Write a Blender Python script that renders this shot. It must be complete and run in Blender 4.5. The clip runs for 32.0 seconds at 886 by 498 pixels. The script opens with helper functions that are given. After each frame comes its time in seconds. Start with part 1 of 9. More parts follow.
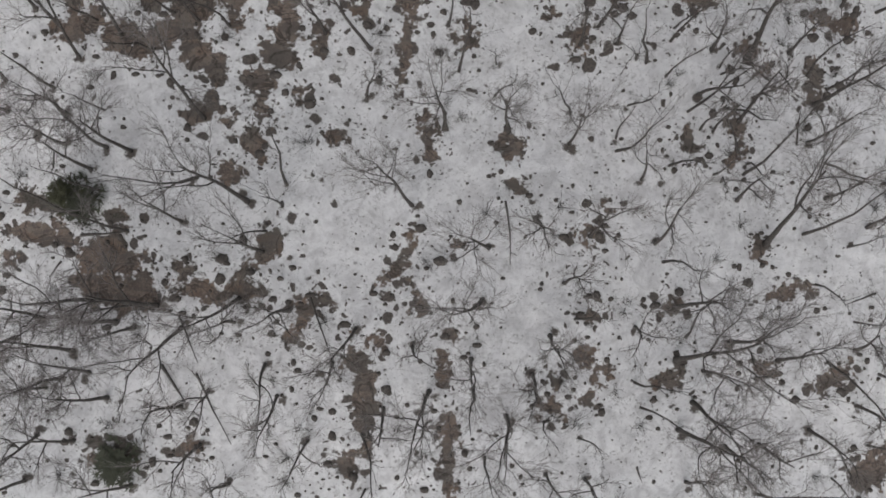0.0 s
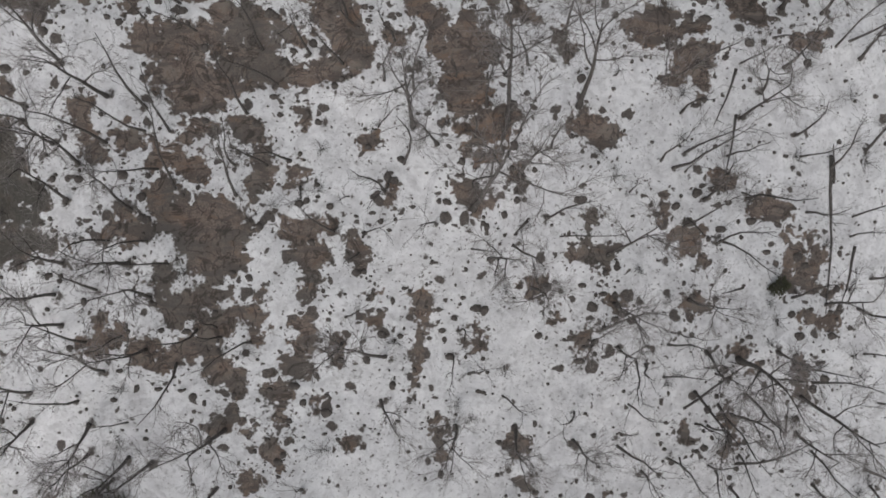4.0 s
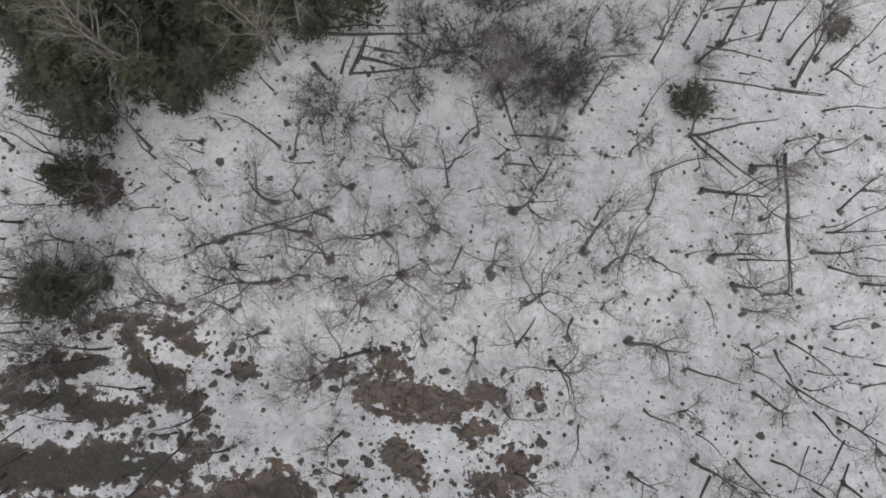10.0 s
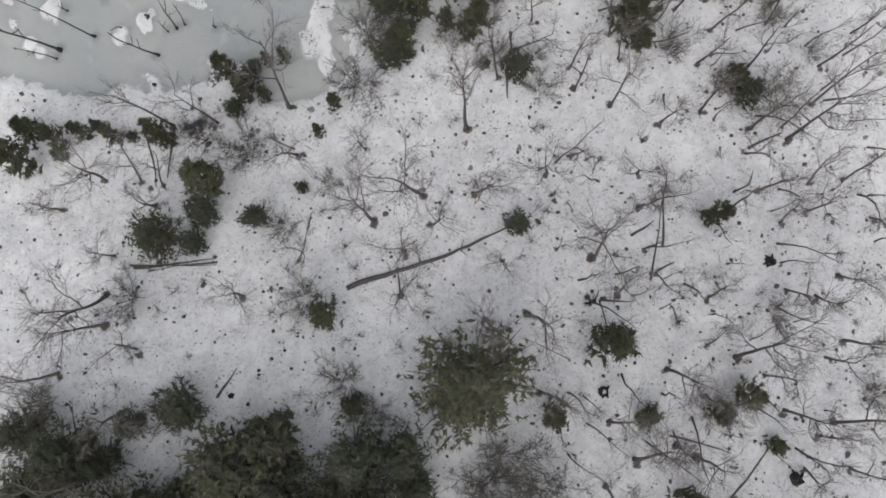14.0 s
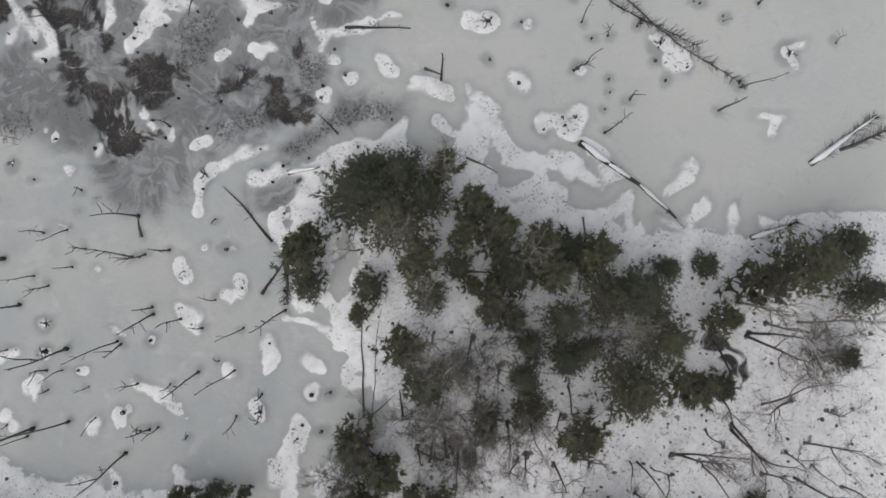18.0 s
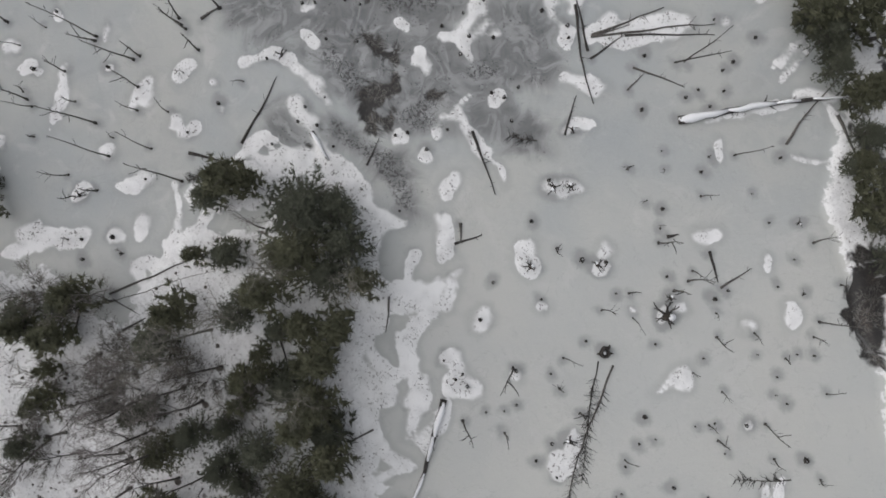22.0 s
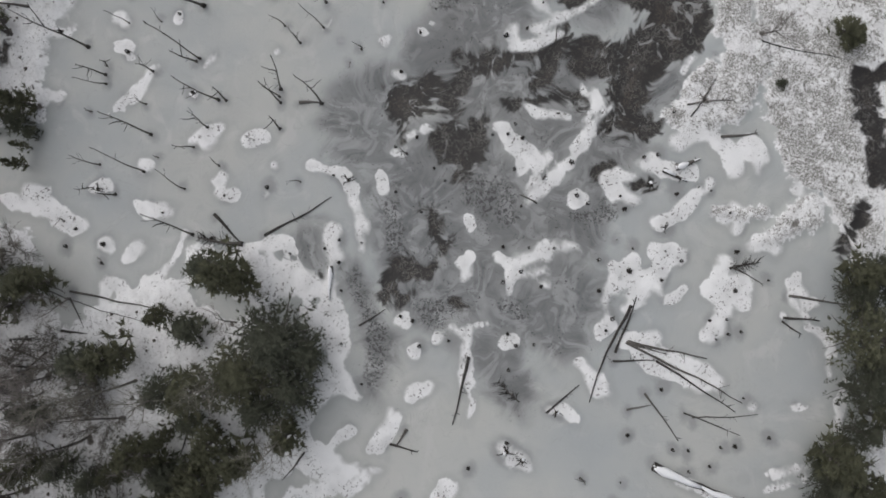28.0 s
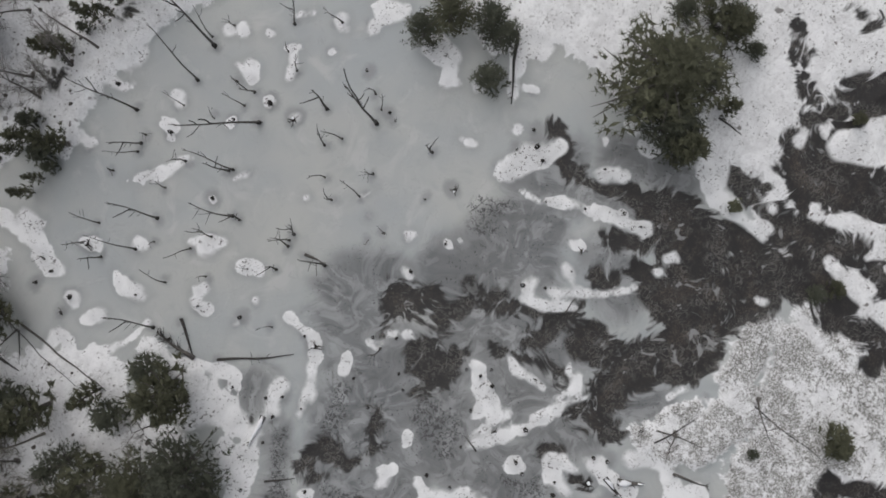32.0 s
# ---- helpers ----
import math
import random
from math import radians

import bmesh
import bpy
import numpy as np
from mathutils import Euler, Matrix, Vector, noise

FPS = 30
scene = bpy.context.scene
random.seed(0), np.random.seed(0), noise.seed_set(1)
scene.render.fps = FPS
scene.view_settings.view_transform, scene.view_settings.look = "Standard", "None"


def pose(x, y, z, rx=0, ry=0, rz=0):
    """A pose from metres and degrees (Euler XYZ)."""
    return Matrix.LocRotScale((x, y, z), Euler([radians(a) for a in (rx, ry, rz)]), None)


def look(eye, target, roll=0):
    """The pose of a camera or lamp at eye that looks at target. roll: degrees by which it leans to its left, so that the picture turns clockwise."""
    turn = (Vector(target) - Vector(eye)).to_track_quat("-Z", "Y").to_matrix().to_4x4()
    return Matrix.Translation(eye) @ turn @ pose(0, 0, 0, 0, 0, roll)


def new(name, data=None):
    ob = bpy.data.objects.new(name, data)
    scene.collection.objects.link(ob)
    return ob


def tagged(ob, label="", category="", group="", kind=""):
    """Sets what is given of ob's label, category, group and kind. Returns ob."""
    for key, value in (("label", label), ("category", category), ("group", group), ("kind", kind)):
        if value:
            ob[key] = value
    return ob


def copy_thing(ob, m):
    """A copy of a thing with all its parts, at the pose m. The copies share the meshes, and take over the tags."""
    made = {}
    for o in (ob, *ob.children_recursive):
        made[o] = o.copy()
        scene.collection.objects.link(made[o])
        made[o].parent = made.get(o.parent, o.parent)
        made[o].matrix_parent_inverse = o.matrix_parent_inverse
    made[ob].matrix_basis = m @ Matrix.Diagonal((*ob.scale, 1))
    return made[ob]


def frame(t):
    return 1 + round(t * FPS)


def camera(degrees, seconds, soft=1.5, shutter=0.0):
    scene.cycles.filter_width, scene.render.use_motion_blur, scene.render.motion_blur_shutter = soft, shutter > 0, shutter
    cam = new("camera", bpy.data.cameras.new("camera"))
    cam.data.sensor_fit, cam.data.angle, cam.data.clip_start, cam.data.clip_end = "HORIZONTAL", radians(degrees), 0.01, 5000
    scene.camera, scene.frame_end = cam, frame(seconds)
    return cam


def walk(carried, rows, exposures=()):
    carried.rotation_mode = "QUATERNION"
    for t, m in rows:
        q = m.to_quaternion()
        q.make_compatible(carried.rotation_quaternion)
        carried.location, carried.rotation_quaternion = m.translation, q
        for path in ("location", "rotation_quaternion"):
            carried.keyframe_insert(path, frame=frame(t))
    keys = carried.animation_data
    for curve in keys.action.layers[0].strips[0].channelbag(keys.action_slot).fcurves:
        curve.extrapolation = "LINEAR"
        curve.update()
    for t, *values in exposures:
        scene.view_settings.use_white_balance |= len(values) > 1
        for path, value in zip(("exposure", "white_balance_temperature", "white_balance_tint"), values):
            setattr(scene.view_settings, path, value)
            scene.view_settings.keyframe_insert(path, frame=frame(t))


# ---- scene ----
# ---- camera ----
cam = camera(66, 32.0, soft=1.75)
walk(cam, [
    (0, pose(-0.000, 0.000, 43.850, 1.481, 1.999, 0.000)),
    (0.5, pose(-0.156, 1.448, 44.184, 1.312, 1.800, -0.049)),
    (1, pose(-0.328, 3.041, 44.521, 1.237, 1.610, -0.017)),
    (1.5, pose(-0.499, 4.672, 44.808, 1.157, 1.421, 0.004)),
    (2, pose(-0.667, 6.455, 45.077, 1.209, 1.217, 0.026)),
    (2.5, pose(-0.839, 8.197, 45.350, 1.264, 1.009, -0.072)),
    (4.5, pose(-1.663, 15.313, 46.075, 2.922, 0.025, 0.279)),
    (5, pose(-1.870, 17.568, 46.435, 3.005, -0.119, 0.409)),
    (5.5, pose(-2.048, 19.782, 46.714, 2.819, -0.283, 0.451)),
    (6, pose(-2.234, 22.181, 46.965, 2.488, -0.399, 0.470)),
    (6.5, pose(-2.410, 24.712, 47.203, 2.010, -0.500, 0.530)),
    (7, pose(-2.605, 27.533, 47.463, 1.621, -0.588, 0.594)),
    (7.5, pose(-2.820, 30.457, 47.704, 1.193, -0.679, 0.690)),
    (8, pose(-3.061, 33.690, 47.829, 0.938, -0.728, 0.686)),
    (8.5, pose(-3.260, 36.964, 47.763, 0.551, -0.749, 0.741)),
    (9, pose(-3.436, 40.471, 47.592, 0.336, -0.708, 0.837)),
    (9.5, pose(-3.567, 43.962, 47.369, 0.159, -0.635, 0.880)),
    (10, pose(-3.687, 47.660, 47.232, 0.280, -0.490, 0.917)),
    (10.5, pose(-3.775, 51.295, 47.218, 0.374, -0.326, 0.870)),
    (11, pose(-3.870, 55.125, 47.199, 0.659, -0.116, 0.865)),
    (11.5, pose(-3.986, 58.866, 47.181, 0.804, 0.066, 0.876)),
    (12, pose(-4.110, 62.657, 47.068, 0.971, 0.131, 1.317)),
    (12.5, pose(-4.288, 66.430, 46.891, 1.027, 0.142, 1.823)),
    (13, pose(-4.530, 70.346, 46.702, 1.173, 0.104, 2.240)),
    (13.5, pose(-4.826, 74.186, 46.548, 1.180, 0.056, 2.538)),
    (14, pose(-5.132, 78.152, 46.456, 1.362, 0.023, 2.898)),
    (14.5, pose(-5.413, 81.987, 46.394, 1.438, 0.064, 3.238)),
    (16.5, pose(-5.218, 96.962, 46.424, 2.576, 1.339, 5.513)),
    (17, pose(-5.369, 100.779, 46.408, 2.829, 1.655, 5.851)),
    (17.5, pose(-5.497, 104.534, 46.383, 3.085, 1.912, 7.799)),
    (18, pose(-5.528, 108.021, 46.397, 3.273, 2.022, 13.927)),
    (18.5, pose(-5.481, 110.778, 46.401, 2.962, 2.087, 22.641)),
    (19, pose(-5.495, 113.155, 46.397, 2.738, 2.057, 32.765)),
    (19.5, pose(-5.594, 115.090, 46.370, 2.532, 1.981, 42.461)),
    (20, pose(-5.831, 116.770, 46.352, 2.501, 1.772, 52.745)),
    (20.5, pose(-6.207, 118.170, 46.312, 2.536, 1.561, 61.663)),
    (21, pose(-6.726, 119.426, 46.201, 2.663, 1.376, 69.463)),
    (21.5, pose(-7.317, 120.464, 46.026, 2.763, 1.305, 76.342)),
    (22, pose(-8.019, 121.325, 45.831, 2.889, 1.221, 82.977)),
    (22.5, pose(-8.815, 121.961, 45.652, 2.987, 1.172, 88.578)),
    (23, pose(-9.728, 122.437, 45.470, 3.081, 1.087, 93.765)),
    (23.5, pose(-10.682, 122.736, 45.312, 3.097, 1.043, 97.482)),
    (24, pose(-11.738, 122.886, 45.176, 3.123, 1.044, 99.517)),
    (24.5, pose(-12.815, 122.926, 45.053, 3.078, 1.088, 101.020)),
    (26.5, pose(-18.269, 121.971, 44.923, 2.245, 1.058, 110.126)),
    (27, pose(-19.882, 121.479, 44.963, 1.970, 1.039, 113.602)),
    (27.5, pose(-21.487, 120.908, 45.010, 1.635, 1.083, 115.796)),
    (28, pose(-23.175, 120.218, 45.054, 1.339, 1.169, 116.220)),
    (28.5, pose(-24.878, 119.467, 45.085, 0.989, 1.251, 116.590)),
    (29, pose(-26.714, 118.615, 45.090, 0.744, 1.304, 118.628)),
    (29.5, pose(-28.543, 117.718, 45.112, 0.436, 1.357, 122.172)),
    (30, pose(-30.416, 116.711, 45.100, 0.175, 1.439, 126.618)),
    (30.5, pose(-32.230, 115.641, 45.052, -0.160, 1.566, 130.909)),
    (31, pose(-34.070, 114.432, 44.943, -0.401, 1.755, 135.000)),
    (31.5, pose(-35.814, 113.172, 44.785, -0.714, 2.018, 138.496)),
    (32, pose(-37.545, 111.868, 44.623, -1.004, 2.312, 141.849)),
], exposures=[(0, -0.4), (2, -0.34), (5, -0.22), (9, 0.06), (13, 0.16), (17, 0.03), (20, -0.05), (32, -0.14)])

# ---- overcast winter light ----
world = bpy.data.worlds.new("overcast_sky")
scene.world = world
world.use_nodes = True
wt = world.node_tree
sky = wt.nodes.new("ShaderNodeTexSky")
sky.sky_type, sky.sun_disc = "NISHITA", False
sky.sun_elevation, sky.sun_rotation = radians(34), radians(200)
sky.air_density, sky.dust_density, sky.ozone_density = 1.0, 4.0, 1.5
wt.nodes["Background"].inputs["Strength"].default_value = 0.12
cloud = wt.nodes.new("ShaderNodeHueSaturation")
cloud.inputs["Saturation"].default_value = 0.3
wt.links.new(sky.outputs[0], cloud.inputs["Color"])
wt.links.new(cloud.outputs[0], wt.nodes["Background"].inputs["Color"])
sun_data = bpy.data.lights.new("sun", "SUN")
sun_data.energy, sun_data.angle, sun_data.color = 1.1, radians(70), (1.0, 0.98, 0.95)
sun = new("sun", sun_data)
sun.matrix_world = look((6, -14, 60), (0, 0, 0))


# ---- materials ----
class Nodes:
    """Short ways to lay out a node material."""

    def __init__(self, name):
        self.mat = bpy.data.materials.new(name)
        self.mat.use_nodes = True
        self.t = self.mat.node_tree
        self.bsdf = self.t.nodes["Principled BSDF"]
        self.geo = self.t.nodes.new("ShaderNodeNewGeometry")
        self.pos = self.geo.outputs["Position"]

    def put(self, value, socket):
        if hasattr(value, "links"):
            self.t.links.new(value, socket)
        elif isinstance(value, tuple):
            socket.default_value = (*value, 1) if len(value) == 3 and len(socket.default_value) == 4 else value
        else:
            socket.default_value = value

    def math(self, op, a, b=0.0, clamp=False):
        n = self.t.nodes.new("ShaderNodeMath")
        n.operation, n.use_clamp = op, clamp
        self.put(a, n.inputs[0]), self.put(b, n.inputs[1])
        return n.outputs[0]

    def add(self, a, b):
        return self.math("ADD", a, b)

    def mul(self, a, b):
        return self.math("MULTIPLY", a, b)

    def noise(self, scale, detail=4.0, rough=0.55, warp=0.0, where=None):
        n = self.t.nodes.new("ShaderNodeTexNoise")
        self.put(self.pos if where is None else where, n.inputs["Vector"])
        n.inputs["Scale"].default_value, n.inputs["Detail"].default_value = scale, detail
        n.inputs["Roughness"].default_value, n.inputs["Distortion"].default_value = rough, warp
        return n.outputs["Fac"]

    def warped(self, scale, amount, detail=2.0):
        """The place, pushed about by a coarse noise: for swirls."""
        n = self.t.nodes.new("ShaderNodeTexNoise")
        self.put(self.pos, n.inputs["Vector"])
        n.inputs["Scale"].default_value, n.inputs["Detail"].default_value = scale, detail
        v = self.t.nodes.new("ShaderNodeVectorMath")
        v.operation = "MULTIPLY_ADD"
        self.put(n.outputs["Color"], v.inputs[0])
        v.inputs[1].default_value = (amount, amount, 0)
        self.put(self.pos, v.inputs[2])
        return v.outputs[0]

    def step(self, value, lo, hi, a=0.0, b=1.0):
        n = self.t.nodes.new("ShaderNodeMapRange")
        n.interpolation_type = "SMOOTHSTEP"
        self.put(value, n.inputs["Value"])
        for key, v in (("From Min", lo), ("From Max", hi), ("To Min", a), ("To Max", b)):
            self.put(v, n.inputs[key])
        return n.outputs["Result"]

    def mix(self, fac, a, b):
        n = self.t.nodes.new("ShaderNodeMix")
        n.data_type = "RGBA"
        self.put(fac, n.inputs[0]), self.put(a, n.inputs[6]), self.put(b, n.inputs[7])
        return n.outputs[2]

    def attr(self, name):
        n = self.t.nodes.new("ShaderNodeAttribute")
        n.attribute_name = name
        return n.outputs["Fac"]

    def bump(self, height, strength=0.5, distance=0.05):
        n = self.t.nodes.new("ShaderNodeBump")
        n.inputs["Strength"].default_value, n.inputs["Distance"].default_value = strength, distance
        self.put(height, n.inputs["Height"])
        self.t.links.new(n.outputs["Normal"], self.bsdf.inputs["Normal"])

    def done(self, color, rough=0.8, spec=0.3):
        self.put(color, self.bsdf.inputs["Base Color"])
        self.put(rough, self.bsdf.inputs["Roughness"])
        self.put(spec, self.bsdf.inputs["Specular IOR Level"])
        return self.mat

    def each(self):
        return self.t.nodes.new("ShaderNodeObjectInfo").outputs["Random"]

    def island(self):
        return self.geo.outputs["Random Per Island"]


def ground_material():
    n = Nodes("snow_litter_and_ice")
    fine, mid, grain = n.noise(2.4, 6, 0.62), n.noise(0.55, 4), n.noise(14, 5, 0.7)
    broad = n.noise(0.11, 3)
    lace = n.noise(1.15, 3, 0.5, 0.6)
    # litter and bare soil
    litter = n.mix(n.step(fine, 0.35, 0.68), (0.125, 0.097, 0.084), (0.215, 0.168, 0.143))
    litter = n.mix(n.step(grain, 0.46, 0.7), litter, (0.26, 0.218, 0.19))
    litter = n.mix(n.step(grain, 0.50, 0.3, 0.0, 0.7), litter, (0.078, 0.062, 0.054))
    litter = n.mix(n.step(mid, 0.5, 0.72, 0.0, 0.7), litter, (0.105, 0.10, 0.092))
    snow = n.mix(n.step(mid, 0.3, 0.7), (0.81, 0.812, 0.825), (0.72, 0.722, 0.735))
    dust = n.mul(n.step(n.noise(4.4, 5, 0.7, 0.6), 0.50, 0.64), n.step(n.noise(0.9, 4, 0.6, 0.4), 0.40, 0.60, 0.25, 1.0))
    snow = n.mix(n.step(grain, 0.52, 0.75, 0.0, 0.35), snow, (0.56, 0.56, 0.575))
    snow = n.mix(n.mul(n.step(fine, 0.5, 0.75, 0.0, 0.4), n.attr("hill")), snow, (0.52, 0.515, 0.525))
    snow = n.mix(n.mul(n.mul(dust, n.attr("hill")), 0.5), snow, (0.36, 0.352, 0.352))
    # grey mottling: dirt, and soft twig shadow put into the snow colour
    mottle = n.noise(1.0, 7, 0.7, 0.8)
    snow = n.mix(n.mul(n.step(mottle, 0.40, 0.68, 0.0, 0.66), n.attr("grime_and_shade")), snow, (0.47, 0.465, 0.475))
    # dark blotches, deepened as painted shading of the uneven slope
    litter = n.mix(n.step(mottle, 0.54, 0.68, 0.0, 0.65), litter, (0.085, 0.067, 0.058))
    litter = n.mix(n.step(lace, 0.55, 0.72, 0.0, 0.7), litter, (0.17, 0.118, 0.088))
    litter = n.mix(n.step(n.noise(0.8, 5, 0.6, 0.5), 0.52, 0.66, 0.0, 0.65), litter, (0.205, 0.178, 0.158))
    long = n.t.nodes.new("ShaderNodeVectorMath")
    long.operation = "MULTIPLY"
    n.put(n.pos, long.inputs[0])
    long.inputs[1].default_value = (0.4, 1.5, 1.0)
    strata = n.noise(0.9, 6, 0.62, 0.9, long.outputs[0])
    litter = n.mix(n.step(strata, 0.50, 0.60, 0.0, 0.75), litter, (0.105, 0.092, 0.084))
    litter = n.mix(n.step(n.noise(0.35, 4, 0.6), 0.50, 0.64, 0.0, 0.6), litter, (0.115, 0.108, 0.100))
    litter = n.mix(n.mul(n.step(strata, 0.47, 0.40), n.step(broad, 0.48, 0.62, 0.0, 0.7)), litter, (0.21, 0.145, 0.108))
    # thin dark lines that paint in the shading along small ledges
    ledge_shade = n.math("ABSOLUTE", n.add(n.noise(0.75, 5, 0.6, 0.9), -0.5))
    litter = n.mix(n.step(ledge_shade, 0.030, 0.004, 0.0, 0.75), litter, (0.045, 0.039, 0.035))
    lacy = n.add(n.add(n.mul(n.add(lace, -0.5), 1.7), n.mul(n.add(n.noise(2.6, 2, 0.5, 0.4), -0.5), 1.1)), n.add(n.mul(n.add(n.noise(6.5, 3, 0.5), -0.5), 0.5), n.mul(n.add(strata, -0.5), 0.6)))
    bare = n.step(n.add(n.attr("bare"), lacy), -0.14, 0.05)
    # ledge bands: dark rock, with the shadow at its edges put into the colour
    wet = n.step(n.add(n.attr("rock"), n.add(n.mul(n.add(lace, -0.5), 1.2), n.mul(n.add(fine, -0.5), 0.6))), -0.2, 0.25)
    litter = n.mix(n.mul(wet, 0.8), litter, n.mix(n.step(grain, 0.35, 0.65), (0.040, 0.038, 0.034), (0.105, 0.100, 0.088)))
    # melt holes in the snow, round stems and stones
    spots = 0.0
    for scale, most in ((1.15, 0.40), (2.2, 0.36), (4.4, 0.32)):
        vor = n.t.nodes.new("ShaderNodeTexVoronoi")
        n.put(n.warped(1.9, 0.75, 4.0), vor.inputs["Vector"])
        vor.inputs["Scale"].default_value = scale
        chance = n.add(n.mul(vor.outputs["Color"], 0.75), n.add(n.add(n.mul(broad, 0.5), 0.07), n.step(n.attr("bare"), -1.45, -0.2, 0.0, 0.24)))
        size = n.step(chance, 0.69, 1.2, 0.0, most)
        spots = n.math("MAXIMUM", spots, n.step(n.math("SUBTRACT", size, vor.outputs["Distance"]), -0.01, 0.06))
    holes = n.mul(spots, n.attr("hill"))
    foot = n.step(n.add(n.attr("foot"), n.add(n.mul(n.add(fine, -0.5), 0.7), n.mul(n.add(grain, -0.5), 0.4))), -0.06, 0.06)
    sodden = n.mix(n.step(grain, 0.38, 0.66), (0.052, 0.045, 0.040), (0.135, 0.112, 0.098))
    land = n.mix(n.mul(n.math("MAXIMUM", holes, foot), 0.96), snow, sodden)
    land = n.mix(bare, land, litter)
    # speckled dead grass standing through snow
    drag = n.t.nodes.new("ShaderNodeVectorMath")
    drag.operation = "MULTIPLY"
    n.put(n.warped(0.5, 1.2), drag.inputs[0])
    drag.inputs[1].default_value = (1.0, 0.45, 1.0)
    worn = n.noise(0.55, 5, 0.6, 0.7, drag.outputs[0])
    speck = n.add(n.noise(6.0, 6, 0.75, 0.4), n.add(n.mul(n.add(worn, -0.5), 0.8), n.mul(n.add(n.noise(1.7, 3, 0.5), -0.5), 0.5)))
    tuft = n.mul(n.step(speck, 0.38, 0.53), n.step(n.noise(8.5, 5, 0.72, 0.5), 0.40, 0.55, 0.12, 1.0))
    grass = n.mix(n.step(grain, 0.35, 0.65), (0.085, 0.08, 0.072), (0.24, 0.23, 0.21))
    land = n.mix(n.mul(n.mul(tuft, n.step(n.add(n.attr("marsh"), n.add(fine, -0.5)), -0.3, 0.4)), 0.93), land, grass)
    # pond ice with slush, murky swirls and wind-packed snow
    ice = n.mix(n.step(n.noise(0.11, 4), 0.32, 0.68), (0.362, 0.383, 0.393), (0.428, 0.435, 0.424))
    ice = n.mix(n.step(n.noise(0.5, 6, 0.6, 1.2), 0.5, 0.75, 0.0, 0.45), ice, (0.335, 0.352, 0.358))
    side = n.t.nodes.new("ShaderNodeSeparateXYZ")
    n.put(n.warped(0.08, 9.0), side.inputs[0])
    ice = n.mix(n.step(side.outputs[0], -13, -1, 0.0, 0.5), ice, (0.52, 0.523, 0.508))
    cloudy = n.noise(0.28, 5, 0.58, 1.4)
    ice = n.mix(n.step(cloudy, 0.54, 0.70, 0.0, 0.5), ice, (0.50, 0.503, 0.498))
    hair = n.math("ABSOLUTE", n.add(n.noise(0.5, 4, 0.55, 1.0), -0.5))
    ice = n.mix(n.mul(n.step(hair, 0.010, 0.0), n.step(cloudy, 0.44, 0.54, 0.0, 0.35)), ice, (0.30, 0.305, 0.31))
    flow = n.warped(0.22, 5.0, 2.0)
    swirl = n.noise(0.30, 3, 0.5, 0.8, flow)
    marble = n.noise(0.62, 3, 0.5, 1.6, flow)
    streak = n.noise(0.9, 5, 0.55, 1.4, flow)
    near = n.step(n.attr("murk"), -1.3, 0.6)
    murk = n.step(n.add(n.attr("murk"), n.mul(n.add(swirl, -0.5), 2.2)), -1.25, 0.6)
    tone = n.mix(n.step(n.add(n.mul(marble, 0.6), n.mul(swirl, 0.4)), 0.32, 0.64), (0.285, 0.291, 0.299), (0.105, 0.108, 0.114))
    thread = n.math("ABSOLUTE", n.add(marble, -0.5))
    tone = n.mix(n.step(thread, 0.05, 0.0, 0.0, 0.4), tone, (0.075, 0.076, 0.080))
    tone = n.mix(n.step(streak, 0.50, 0.72, 0.0, 0.75), tone, (0.080, 0.081, 0.085))
    ice = n.mix(n.mul(murk, 0.85), ice, tone)
    fleck = n.add(n.attr("pepper"), n.mul(n.add(streak, -0.5), 1.0))
    peppered = n.mul(n.step(n.noise(4.6, 5, 0.68, 0.8), 0.505, 0.545), n.step(fleck, -0.35, 0.2))
    stray = n.mul(n.step(n.noise(5.5, 4, 0.62, 0.4), 0.60, 0.63), n.mul(near, n.step(n.noise(0.8, 3, 0.5, 0.5), 0.48, 0.58)))
    ice = n.mix(n.mul(n.math("MAXIMUM", peppered, stray), 0.85), ice, (0.050, 0.049, 0.051))
    edge = n.add(n.attr("drift"), n.add(n.mul(n.add(fine, -0.5), 0.1), n.mul(n.add(n.noise(0.9, 2, 0.4, 0.5), -0.5), 0.75)))
    ice = n.mix(n.mul(n.step(edge, -0.6, -0.05), 0.30), ice, (0.29, 0.297, 0.303))
    packed = n.step(edge, -0.04, n.step(n.noise(0.33, 3), 0.42, 0.60, 0.07, 0.40))
    ice = n.mix(n.mul(packed, n.step(mid, 0.4, 0.68, 0.96, 0.8)), ice, snow)
    cover = n.step(n.add(n.attr("pond"), n.add(n.mul(n.add(fine, -0.5), 0.8), n.mul(n.add(lace, -0.5), 1.6))), -0.1, 0.15)
    color = n.mix(cover, land, ice)
    # rings of clear ice round all that stands in the pond
    ring = n.step(n.add(n.attr("ring"), n.mul(n.add(fine, -0.5), 0.5)), -0.42, 0.12)
    color = n.mix(n.mul(n.mul(ring, cover), n.mul(n.math("SUBTRACT", 1.0, n.mul(packed, 0.75)), 0.62)), color, (0.225, 0.23, 0.235))
    crumbs = n.mul(n.step(n.noise(6.0, 4, 0.6, 0.3), 0.585, 0.63), n.step(n.noise(0.55, 4, 0.6, 0.4), 0.40, 0.56))
    crumbs = n.mul(crumbs, n.math("SUBTRACT", 1.0, n.mul(n.attr("hill"), 0.4)))
    white = n.math("MAXIMUM", n.math("SUBTRACT", 1.0, cover), packed)
    color = n.mix(n.mul(n.mul(crumbs, white), 0.85), color, (0.07, 0.064, 0.06))
